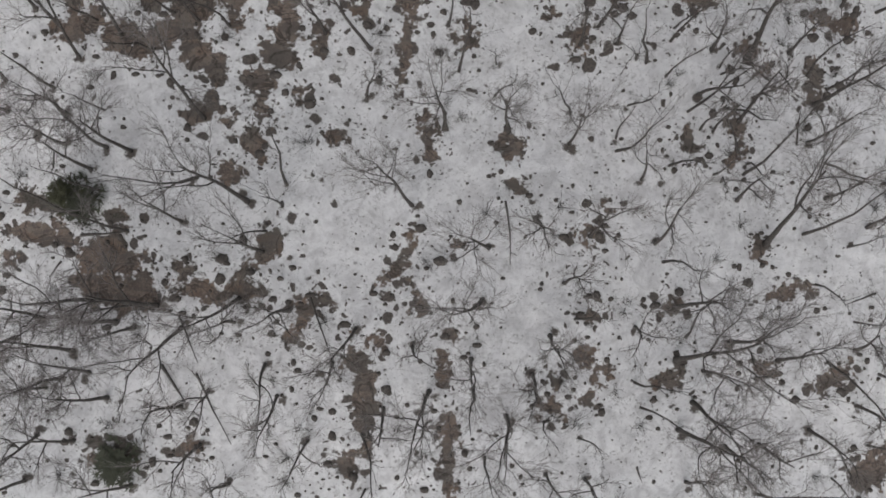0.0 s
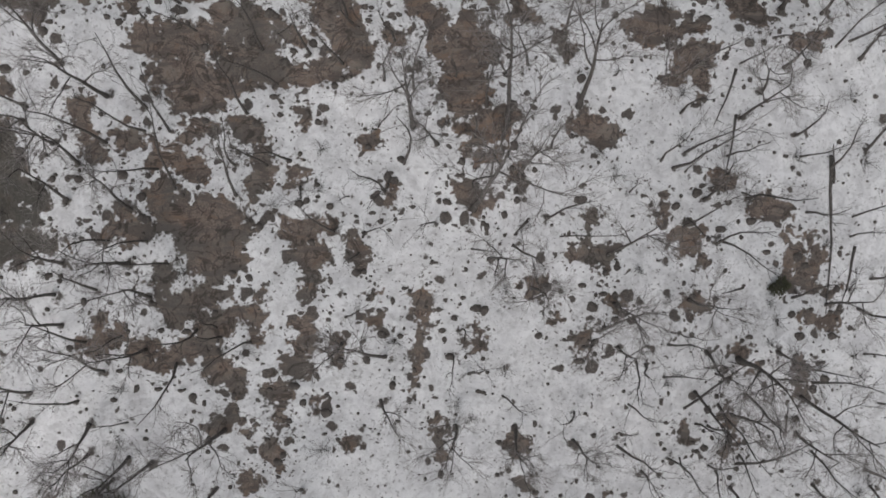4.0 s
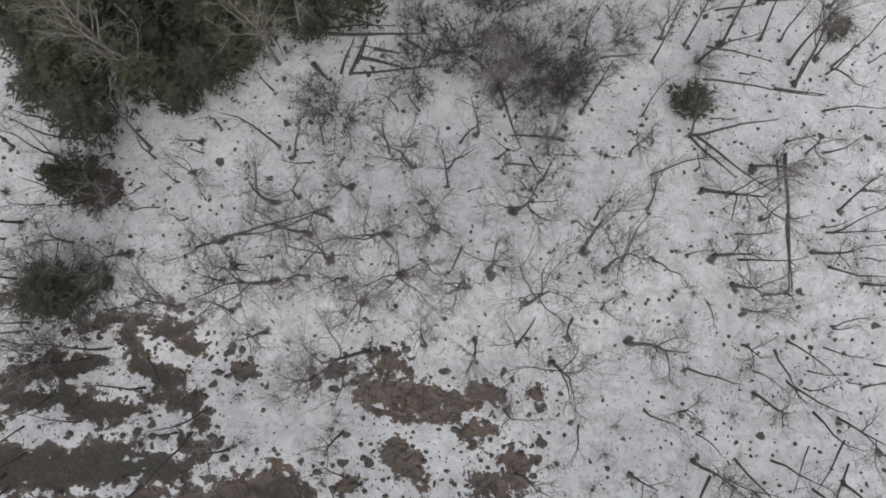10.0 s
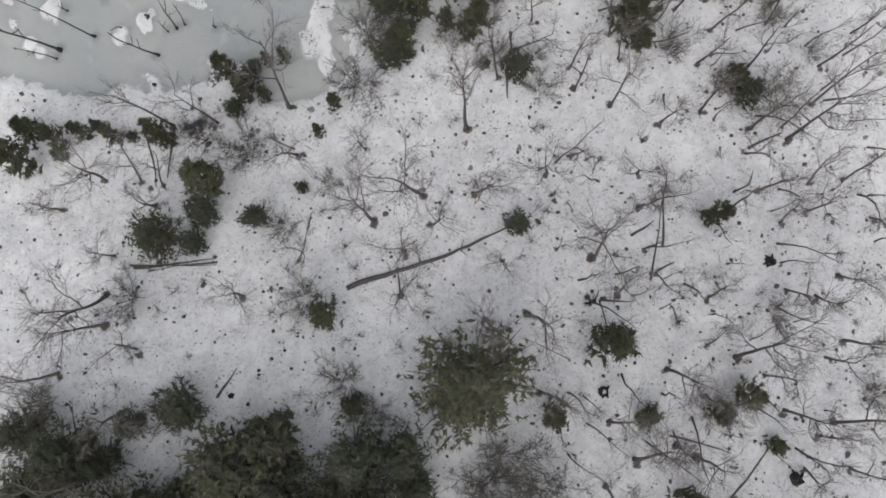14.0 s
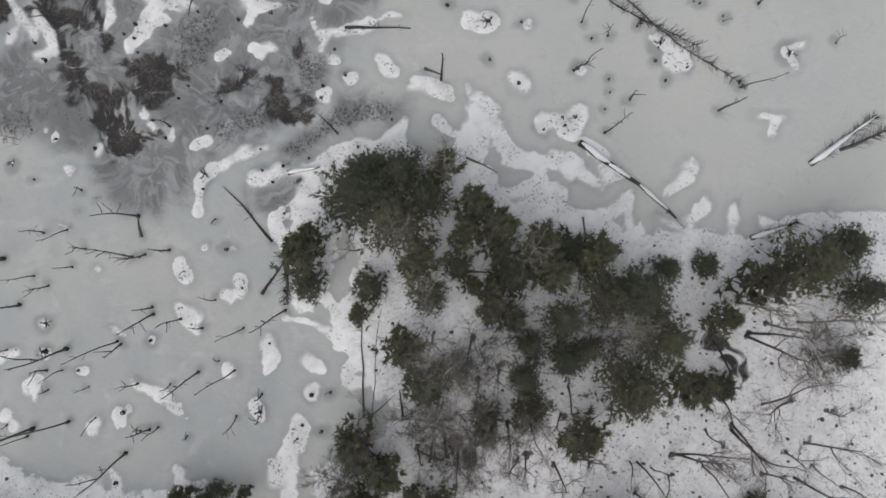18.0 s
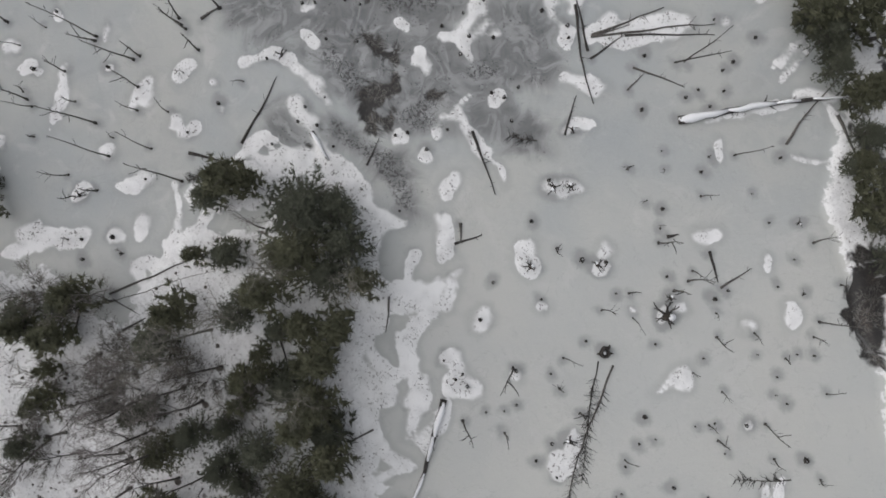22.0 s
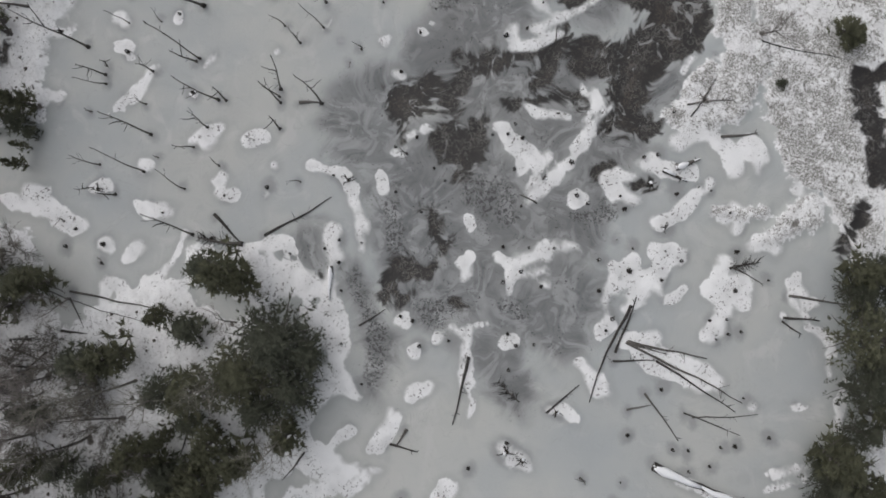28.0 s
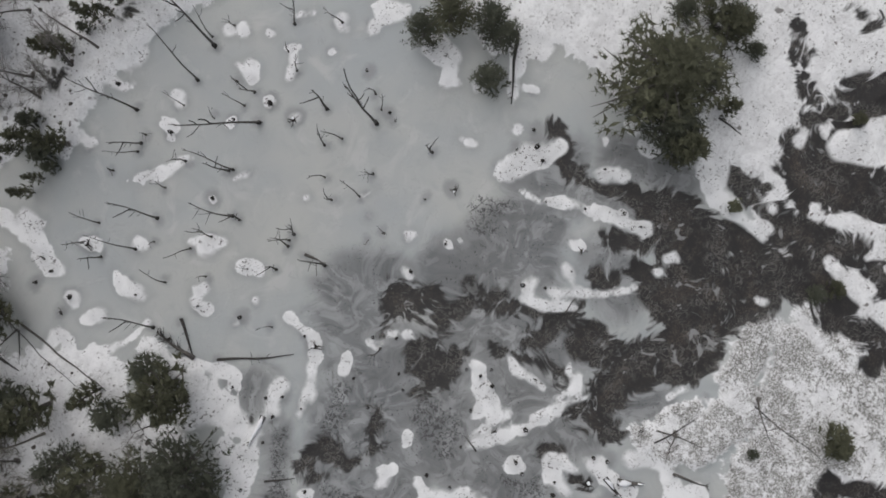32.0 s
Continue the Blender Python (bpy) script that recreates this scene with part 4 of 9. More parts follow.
# wandering strips of packed snow
band("drift", -30.72, 125.46, 0.38, -30.44, 124.93, 0.34)
band("drift", -29.63, 122.37, 0.41, -30.46, 122.62, 0.34)
band("drift", -32.61, 144.57, 0.45, -33.22, 143.54, 0.38)
band("drift", -28.95, 144.69, 0.26, -29.42, 144.07, 0.26)
band("drift", -20.86, 130.45, 0.49, -20.48, 131.64, 0.30)
band("drift", -24.19, 130.88, 0.49, -23.38, 130.62, 0.41)
band("drift", -19.99, 122.81, 0.26, -18.11, 123.04, 0.22, -15.99, 124.07, 0.11)
band("drift", -23.28, 120.54, 0.45, -24.07, 120.60, 0.38)
band("drift", -20.01, 125.28, 0.38, -20.44, 125.59, 0.38)
band("drift", -23.40, 141.27, 0.19, -23.33, 141.55, 0.19)
band("drift", -19.68, 144.48, 0.15, -21.79, 146.53, 0.22)
band("drift", -25.80, 146.62, 0.34, -24.34, 147.00, 0.38)
band("drift", -31.74, 140.36, 0.34, -30.06, 142.48, 0.26)
band("drift", -23.68, 133.60, 0.49, -23.78, 137.73, 0.60, -23.40, 138.92, 0.38)
band("drift", -29.28, 135.98, 0.71, -29.11, 137.33, 0.67, -26.59, 137.32, 0.41)
band("drift", -29.60, 131.95, 0.56, -27.39, 132.66, 0.49)
band("drift", -27.52, 131.12, 0.53, -26.21, 130.19, 0.53, -27.60, 129.21, 0.30)
band("drift", -24.40, 123.80, 0.34, -25.27, 125.57, 0.34)
band("drift", -25.56, 123.80, 0.38, -26.53, 124.99, 0.64, -27.20, 126.22, 0.38)
band("drift", -49.77, 126.70, 0.22, -49.65, 126.34, 0.19)
band("drift", -55.30, 131.43, 0.38, -56.49, 131.80, 0.53)
band("drift", -56.81, 128.51, 0.22, -58.04, 128.95, 0.22)
band("drift", -56.39, 125.43, 0.38, -56.94, 125.69, 0.38)
band("drift", -54.78, 127.30, 0.34, -54.66, 129.19, 0.34, -54.78, 132.71, 0.38)
band("drift", -6.90, 114.97, 0.53, -5.35, 114.68, 0.38)
band("drift", -11.45, 115.11, 0.53, -7.12, 116.26, 0.60)
band("drift", -14.51, 114.19, 0.53, -16.12, 112.59, 0.67)
band("drift", 6.77, 114.20, 0.75, 11.16, 115.20, 0.60)
band("drift", -12.48, 115.69, 0.97, -10.07, 115.66, 0.67)
band("drift", -7.71, 115.83, 1.27, -3.94, 113.35, 1.05, -0.05, 113.51, 0.90, 2.33, 113.31, 0.82)
band("drift", -15.20, 93.40, 0.53, -14.14, 93.24, 0.53)
band("drift", -27.45, 88.34, 0.45, -26.74, 86.72, 0.53)
band("drift", -46.24, 102.40, 0.53, -48.63, 105.26, 0.67)
band("drift", -43.62, 102.18, 0.45, -42.43, 103.10, 0.38)
band("drift", -47.89, 103.73, 0.15, -45.02, 107.04, 0.15)
band("drift", -51.86, 122.20, 0.26, -52.12, 123.33, 0.22)
band("drift", -51.84, 106.45, 0.75, -55.08, 108.13, 0.34)
band("drift", -57.68, 119.90, 0.34, -58.29, 119.69, 0.22)
band("drift", -52.40, 118.01, 1.12, -51.57, 119.67, 0.53)
band("drift", -57.10, 125.86, 0.38, -57.76, 127.30, 0.34)
band("drift", -59.78, 121.80, 0.97, -61.28, 123.30, 0.97)
band("drift", -45.39, 110.95, 0.60, -43.91, 110.20, 0.90, -42.07, 110.08, 0.82)
band("drift", -47.01, 114.13, 0.60, -47.72, 114.66, 0.45)
band("drift", -41.85, 111.49, 0.19, -42.53, 112.61, 0.26, -44.47, 114.87, 0.26, -45.66, 116.75, 0.34, -46.59, 118.27, 0.53)
band("drift", -46.28, 116.98, 0.38, -46.03, 117.39, 0.34)
band("drift", -46.41, 120.79, 0.30, -47.24, 121.17, 0.22)
band("drift", -45.48, 121.15, 0.26, -45.41, 120.93, 0.19)
band("drift", -42.43, 116.38, 0.34, -42.73, 116.53, 0.26)
band("drift", -41.24, 117.40, 0.22, -40.94, 118.50, 0.22, -40.81, 119.20, 0.34)
band("drift", -38.48, 116.78, 0.49, -39.00, 116.62, 0.34)
band("drift", -39.25, 117.59, 0.19, -40.75, 119.24, 0.30, -42.25, 120.20, 0.26, -43.74, 121.16, 0.11)
band("drift", -51.88, 119.10, 0.53, -51.75, 120.94, 0.53, -52.02, 122.56, 0.38)
band("drift", -53.79, 122.16, 0.22, -53.69, 122.33, 0.22)
band("drift", -34.71, 119.58, 0.26, -34.75, 120.70, 0.38, -35.13, 122.26, 0.34)
band("drift", -32.48, 118.69, 0.38, -32.58, 119.08, 0.38)
band("drift", -37.30, 123.32, 0.22, -36.41, 123.98, 0.26)
band("drift", -41.22, 127.74, 0.34, -42.40, 127.96, 0.30)
band("drift", -42.81, 129.39, 0.30, -43.09, 131.00, 0.45)
band("drift", -32.27, 119.54, 0.38, -31.72, 120.55, 0.49, -31.79, 121.51, 0.38, -32.25, 122.37, 0.22)
band("drift", -30.48, 121.19, 0.38, -30.98, 120.92, 0.34)
band("drift", -29.00, 122.75, 0.30, -31.89, 123.51, 0.38, -34.30, 124.26, 0.38, -36.02, 124.46, 0.26, -36.99, 124.65, 0.19)
band("drift", -30.26, 125.42, 0.41, -30.64, 125.69, 0.46)
band("drift", -24.65, 122.65, 0.22, -25.20, 123.63, 0.34, -27.26, 125.57, 0.34, -27.65, 126.89, 0.22)
band("drift", -24.28, 123.76, 0.30, -23.66, 123.94, 0.15)
band("drift", -24.30, 125.78, 0.30, -24.48, 126.02, 0.30)
band("drift", -32.55, 126.75, 0.61, -31.86, 127.82, 0.61, -31.80, 128.97, 0.46)
band("drift", -33.27, 127.23, 0.51, -33.63, 128.20, 0.35)
band("drift", -34.65, 128.95, 0.61, -34.69, 129.93, 0.51, -35.25, 131.12, 0.61)
band("drift", -34.75, 128.15, 0.35, -35.00, 128.79, 0.46)
band("drift", -38.05, 131.64, 0.61, -37.53, 132.93, 0.72, -36.92, 133.84, 0.61)
band("drift", -35.56, 132.76, 0.35, -33.77, 132.22, 0.26, -32.46, 131.59, 0.35, -31.45, 130.97, 0.55)
band("drift", -36.87, 129.69, 0.61, -38.19, 131.22, 0.61)
band("drift", -38.53, 133.84, 0.61, -38.22, 134.97, 0.55, -37.40, 135.22, 0.30)
band("drift", -33.95, 134.50, 0.66, -34.64, 134.99, 0.41, -33.50, 135.56, 0.35)
band("drift", -37.29, 138.02, 0.41, -37.61, 137.96, 0.35)
band("drift", -29.56, 131.91, 0.81, -30.01, 132.94, 0.61)
band("drift", -28.27, 132.04, 0.46, -26.71, 131.82, 0.55, -25.55, 131.76, 0.41)
band("drift", -27.38, 129.63, 0.35, -28.16, 130.29, 0.51)
band("drift", -26.09, 129.89, 0.51, -25.60, 129.98, 0.46)
band("drift", -23.83, 130.88, 0.35, -24.87, 130.43, 0.35)
band("drift", -27.02, 133.70, 0.35, -28.37, 134.26, 0.15)
band("drift", -33.01, 137.11, 0.61, -33.21, 138.42, 0.41)
band("drift", -31.11, 136.06, 0.61, -29.88, 136.02, 0.51, -30.23, 137.71, 0.66, -29.30, 138.13, 0.51)
band("drift", -27.80, 137.19, 0.51, -26.45, 137.24, 0.72)
band("drift", -32.37, 140.67, 0.30, -31.01, 142.04, 0.46)
band("drift", -23.28, 132.44, 0.41, -24.68, 133.92, 0.51)
band("drift", -25.26, 111.11, 0.38, -23.14, 112.91, 0.26, -21.14, 113.98, 0.22)
band("drift", -21.46, 111.78, 0.45, -19.37, 112.86, 0.38, -16.83, 114.47, 0.41, -15.28, 115.53, 0.53, -13.74, 116.29, 0.45)
band("drift", -12.35, 115.69, 0.75, -12.70, 117.82, 0.38)
band("drift", -17.87, 111.81, 0.82, -17.77, 110.23, 0.45)
band("drift", -18.26, 118.56, 0.53, -18.14, 118.83, 0.45)
band("drift", -16.82, 120.19, 0.34, -16.54, 120.30, 0.30)
band("drift", -14.45, 121.39, 0.53, -15.14, 122.04, 0.45)
band("drift", -19.19, 121.83, 0.26, -19.06, 122.90, 0.26, -16.43, 124.49, 0.22)
band("drift", -14.16, 104.65, 0.30, -17.64, 106.79, 0.34, -19.00, 108.61, 0.45, -19.53, 109.63, 0.38)
band("drift", -11.86, 99.69, 0.30, -11.87, 101.59, 0.38, -12.79, 104.71, 0.38)
band("drift", -12.25, 115.81, 0.75, -12.97, 115.07, 0.45)
band("drift", -12.56, 117.20, 0.38, -12.38, 118.38, 0.34)
band("drift", -8.51, 116.08, 0.53, -7.26, 117.55, 0.67, -7.14, 119.09, 0.75, -8.19, 120.42, 0.45)
band("drift", -8.47, 120.94, 0.22, -8.85, 121.63, 0.19)
band("drift", -12.76, 120.67, 0.34, -10.51, 120.78, 0.38, -10.08, 120.48, 0.34)
band("drift", -6.15, 119.45, 0.45, -5.48, 117.67, 0.30)
band("drift", -5.11, 117.74, 0.26, -2.89, 117.82, 0.41, -1.23, 117.85, 0.49)
band("drift", -1.18, 115.41, 1.05, -2.80, 113.98, 0.82)
band("drift", 0.75, 113.87, 0.97, 2.96, 113.89, 0.75)
band("drift", -6.32, 116.01, 0.45, -5.53, 115.77, 0.30)
band("drift", -0.20, 119.42, 0.19, 1.44, 118.88, 0.34, 2.54, 118.02, 0.38)
band("drift", -3.38, 120.22, 0.30, -1.47, 120.78, 0.67)
band("drift", -5.06, 113.01, 0.97, -6.42, 112.19, 0.97)
band("drift", -1.94, 112.24, 0.75, 0.29, 112.27, 0.75)
band("drift", -12.93, 103.30, 0.38, -13.86, 104.28, 0.34, -12.93, 105.62, 0.30)
band("drift", -21.67, 111.76, 0.38, -19.91, 112.84, 0.38, -17.31, 113.50, 0.45, -15.53, 114.39, 0.38, -14.57, 115.51, 0.38)
band("drift", -17.53, 110.18, 0.67, -17.47, 112.12, 0.60)
band("drift", -24.92, 108.84, 0.22, -25.10, 111.15, 0.38, -23.06, 113.06, 0.30, -21.80, 113.75, 0.19)
band("drift", -26.23, 113.28, 0.30, -25.51, 113.72, 0.34)
band("drift", -8.23, 121.17, 0.34, -6.86, 120.48, 0.45, -7.24, 118.77, 0.94, -8.09, 117.36, 0.75)
band("drift", -8.19, 114.52, 0.75, -7.72, 115.84, 0.75)
band("drift", -5.64, 118.75, 0.38, -4.81, 116.94, 0.30, -2.92, 117.32, 0.30, -1.07, 117.84, 0.38, -0.52, 117.18, 0.38)
band("drift", -4.26, 114.68, 0.53, -2.29, 116.35, 0.45)
band("drift", 0.19, 119.15, 0.22, 2.07, 117.80, 0.30)
band("drift", -1.66, 113.72, 0.94, 1.99, 114.81, 0.53, 3.53, 116.57, 0.38)
band("drift", 3.70, 115.82, 0.30, 4.41, 113.62, 0.38)
band("drift", 6.04, 115.80, 0.22, 8.67, 115.26, 0.34)
band("drift", 7.15, 119.43, 0.53, 6.06, 117.38, 0.22)
band("drift", 8.57, 117.40, 0.45, 8.09, 116.10, 0.45)
band("drift", 10.58, 117.89, 0.19, 10.88, 114.82, 0.45)
band("drift", -2.42, 111.95, 1.12, 0.91, 112.77, 0.75)
band("drift", 13.09, 116.93, 0.53, 15.54, 117.92, 0.45, 18.14, 118.16, 0.60, 20.50, 119.13, 0.53)
band("drift", 16.82, 119.01, 0.22, 18.02, 118.72, 0.22)
band("drift", -9.98, 118.52, 0.30, -8.65, 118.03, 0.34)
band("drift", -21.30, 112.15, 0.30, -17.61, 113.61, 0.41, -14.76, 115.15, 0.38, -12.92, 117.41, 0.53, -11.96, 116.02, 0.67)
band("drift", -24.86, 111.70, 0.34, -23.86, 112.55, 0.34, -22.36, 113.85, 0.26)
band("drift", -24.92, 108.85, 0.26, -25.02, 110.44, 0.26)
band("drift", -17.84, 111.38, 0.60, -16.30, 110.14, 0.82, -18.77, 108.74, 0.30)
band("drift", -17.29, 103.12, 0.11, -14.94, 103.31, 0.22, -12.21, 102.03, 0.38, -10.34, 100.93, 0.38)
band("drift", -11.46, 99.87, 0.53, -9.78, 100.29, 0.45)
band("drift", -24.94, 122.79, 0.38, -24.85, 123.72, 0.38)
band("drift", -23.68, 120.39, 0.34, -22.81, 121.00, 0.45)
band("drift", -31.97, 119.48, 0.30, -31.30, 120.89, 0.53, -31.45, 122.19, 0.53)
band("drift", -40.06, 119.69, 0.19, -38.61, 118.34, 0.30, -37.82, 117.06, 0.34)

# dark channels of open water
band("water", -38.18, 142.23, 0.45, -35.03, 142.31, 0.53)
band("water", -45.52, 138.59, 0.82, -43.19, 140.98, 0.82, -40.41, 142.15, 0.67)
band("water", -12.83, 150.02, 0.53, -10.75, 150.84, 0.60)
band("water", -6.02, 148.93, 1.12, -2.20, 147.81, 1.27)
band("water", -43.41, 127.10, 1.12, -45.47, 127.39, 0.97)
band("water", -52.53, 130.77, 0.75, -53.74, 133.03, 0.90)
band("water", -53.37, 123.81, 1.20, -56.51, 128.72, 0.90)
band("water", -53.18, 126.67, 1.35, -53.72, 129.89, 0.97)
band("water", -54.47, 131.59, 0.38, -52.98, 134.10, 0.97)
band("water", -65.45, 115.57, 0.22, -66.38, 117.24, 0.34)
band("water", -46.06, 109.73, 0.60, -45.12, 112.71, 0.67)
band("water", -46.66, 114.86, 0.75, -49.04, 117.67, 0.90, -50.02, 121.67, 1.50)
band("water", -53.47, 120.70, 1.12, -53.30, 119.18, 0.60)
band("water", -62.13, 119.32, 0.53, -64.10, 120.20, 0.67)
band("water", -59.00, 119.34, 0.75, -61.34, 120.34, 0.45, -63.34, 121.65, 0.30)
band("water", -57.40, 119.68, 0.75, -57.41, 121.98, 2.25, -58.19, 124.43, 1.50, -59.63, 126.02, 1.88)
band("water", -62.99, 113.13, 0.15, -60.64, 115.60, 0.22, -59.93, 117.10, 0.19, -60.02, 119.00, 0.38)
band("water", -48.05, 116.81, 0.97, -47.93, 120.11, 1.88, -47.07, 123.95, 2.17, -44.91, 126.01, 2.06, -42.34, 125.63, 1.69, -40.05, 125.04, 1.50, -37.61, 125.48, 1.27)
band("water", -44.68, 120.69, 0.97, -45.31, 123.43, 1.50)
band("water", -50.37, 124.69, 1.50, -49.47, 126.27, 1.27, -47.27, 126.08, 1.27)
band("water", -50.13, 121.23, 1.05, -51.70, 124.62, 1.12, -51.81, 127.27, 1.12)
band("water", -53.21, 121.68, 0.67, -54.26, 124.99, 1.05, -56.34, 127.53, 0.90, -56.36, 130.68, 0.67)
band("water", -53.21, 126.68, 0.82, -52.56, 130.78, 0.67)
band("water", -31.45, 112.48, 1.35, -33.05, 113.39, 0.97, -33.75, 114.96, 0.38)
band("water", -30.54, 115.96, 1.12, -30.23, 117.11, 1.50, -28.44, 117.51, 0.53)
band("water", -35.38, 115.60, 0.45, -38.03, 117.80, 0.34, -39.15, 120.20, 0.38, -40.68, 121.83, 0.38)
band("water", -36.82, 116.16, 0.38, -35.32, 114.26, 0.30)
band("water", -34.10, 118.88, 0.38, -36.31, 120.92, 0.34, -36.74, 123.37, 0.34)
band("water", -39.34, 121.90, 1.27, -40.21, 124.01, 1.35)
band("water", -42.48, 118.65, 0.67, -42.80, 120.02, 0.53)
band("water", -36.06, 125.25, 0.97, -36.78, 127.47, 0.75)
band("water", -32.53, 125.80, 0.67, -33.34, 126.58, 0.53)
band("water", -44.64, 117.50, 0.75, -45.73, 118.99, 0.75)
band("water", -45.58, 113.12, 0.53, -47.32, 116.44, 0.53)
band("water", -21.32, 117.21, 0.97, -21.69, 118.58, 0.34, -24.31, 118.96, 0.38)
band("water", -19.22, 116.91, 0.34, -20.51, 116.88, 0.45)
band("water", -19.46, 112.98, 0.26, -17.39, 113.35, 0.34, -17.35, 114.55, 0.19)
band("water", -20.74, 120.91, 0.45, -20.74, 121.84, 0.30)
band("water", -32.93, 128.50, 0.38, -33.44, 129.49, 0.30)
band("water", -55.03, 131.66, 0.75, -53.56, 134.01, 0.75)
band("water", -32.21, 117.34, 0.53, -30.54, 117.32, 1.05, -29.80, 117.70, 0.75)
band("water", -34.93, 115.04, 0.53, -33.14, 114.64, 0.90, -32.46, 115.21, 0.60)
band("water", -31.73, 113.32, 0.97, -30.09, 112.69, 0.45, -29.08, 113.54, 0.30)
band("water", -36.65, 119.64, 0.60, -40.06, 119.69, 0.75)
band("water", -21.84, 117.32, 0.38, -20.62, 116.59, 0.45, -19.66, 116.82, 0.45, -19.09, 117.77, 0.38, -20.06, 118.36, 0.30)
band("water", -24.19, 118.41, 0.45, -25.82, 116.79, 0.26)
band("water", -17.71, 113.22, 0.30, -18.85, 112.14, 0.22)
band("water", 11.00, 108.32, 0.53, 13.36, 107.11, 0.45)
band("water", -2.75, 97.25, 0.67, -4.12, 98.05, 0.45)
band("water", -6.28, 148.37, 1.05, -2.48, 147.44, 0.97)
band("water", -14.22, 149.50, 0.60, -15.22, 148.81, 0.38)

# cloudy grey slush
band("murk", -41.96, 110.72, 0.75, -41.70, 114.15, 1.50)
band("murk", -23.07, 114.05, 0.60, -20.22, 118.97, 1.12)
band("murk", -28.92, 108.76, 1.50, -31.31, 110.73, 1.88)
band("murk", -17.39, 116.37, 0.75, -15.03, 118.31, 0.90)
band("murk", -27.76, 110.68, 1.88, -28.63, 113.64, 1.88)
band("murk", -24.85, 126.59, 1.88, -22.08, 128.55, 1.50)
band("murk", -20.62, 119.65, 1.69, -23.25, 121.50, 2.62, -21.85, 124.79, 2.06)
band("murk", -25.95, 114.11, 1.88, -22.52, 117.02, 1.88)
band("murk", -44.49, 111.74, 1.88, -44.28, 114.37, 1.12)
band("murk", -48.34, 113.87, 1.12, -50.49, 116.97, 1.12)
band("murk", -28.82, 116.77, 2.62, -28.80, 120.49, 2.25)
band("murk", -27.98, 120.64, 1.88, -29.01, 124.50, 1.69, -32.42, 126.58, 1.69)
band("murk", -27.40, 115.49, 1.50, -26.42, 117.62, 1.69, -23.21, 116.74, 1.31)
band("murk", -22.31, 119.28, 1.69, -25.45, 119.74, 1.69)
band("murk", -43.96, 112.48, 1.12, -46.87, 116.77, 1.05)
band("murk", -43.60, 118.28, 1.43, -42.75, 121.20, 1.12)
band("murk", -40.02, 113.09, 1.69, -39.76, 116.52, 1.12)
band("murk", -28.61, 112.73, 1.88, -28.75, 115.42, 1.88)
band("murk", -34.50, 114.41, 2.25, -36.55, 118.44, 1.88, -37.94, 121.56, 1.50)
band("murk", -33.49, 121.18, 2.25, -34.65, 125.84, 1.88)
band("murk", -39.22, 127.03, 1.50, -40.38, 129.83, 1.12)
band("murk", -23.20, 122.33, 2.25, -21.03, 124.41, 1.50)
band("murk", -19.23, 114.56, 0.53, -14.95, 118.21, 0.53)
band("murk", -22.00, 126.93, 1.12, -21.78, 128.48, 0.75)
band("murk", -35.63, 119.04, 2.25, -32.21, 117.34, 2.25, -27.30, 117.67, 3.00, -24.50, 119.57, 2.25)
band("murk", -38.49, 114.20, 2.25, -35.57, 112.82, 1.88)
band("murk", -28.53, 120.70, 1.88, -24.62, 121.61, 1.12, -20.74, 122.52, 1.12)
band("murk", -16.31, 118.02, 0.97, -13.30, 118.94, 0.75)
band("murk", -20.13, 110.82, 1.12, -18.80, 111.95, 0.75)
band("murk", -28.89, 115.15, 1.88, -25.81, 118.00, 2.25, -21.77, 117.14, 1.31)
band("murk", -28.71, 121.37, 2.62, -28.66, 125.99, 1.88)
band("murk", -22.25, 122.43, 1.88, -22.72, 127.70, 1.50)
band("murk", -19.74, 123.61, 1.50, -17.31, 127.42, 1.12)
band("murk", -23.22, 128.38, 0.94, -25.35, 129.57, 0.75)

# black flecks frozen into the slush
band("pepper", -39.18, 110.82, 0.60, -40.62, 111.95, 0.45)
band("pepper", -25.20, 114.23, 0.53, -22.41, 116.26, 0.45)
band("pepper", -18.83, 115.73, 0.34, -15.34, 117.87, 0.26)
band("pepper", -16.09, 117.74, 0.30, -14.29, 118.43, 0.30)
band("pepper", -28.26, 121.06, 1.12, -27.62, 121.93, 0.75)
band("pepper", -19.63, 120.58, 0.38, -18.57, 121.14, 0.30)
band("pepper", -19.53, 114.33, 0.30, -17.36, 116.42, 0.30)
band("pepper", -16.76, 116.87, 0.38, -14.17, 118.41, 0.30)
band("pepper", -25.98, 114.21, 0.38, -23.96, 115.25, 0.53)
band("pepper", -19.01, 119.86, 0.38, -20.62, 120.76, 0.53)
band("pepper", -22.38, 124.34, 0.53, -22.23, 125.38, 0.34)
band("pepper", -30.71, 127.39, 0.75, -29.60, 125.91, 0.53)
band("pepper", -28.21, 119.08, 0.90, -27.54, 120.04, 0.53)
band("pepper", -20.33, 120.97, 0.53, -19.44, 119.12, 0.45)
band("pepper", -16.98, 117.46, 0.45, -13.68, 118.85, 0.30)
band("pepper", -28.32, 119.92, 0.82, -29.32, 120.51, 0.38)
band("pepper", -39.24, 112.36, 0.30, -38.11, 111.39, 0.38)

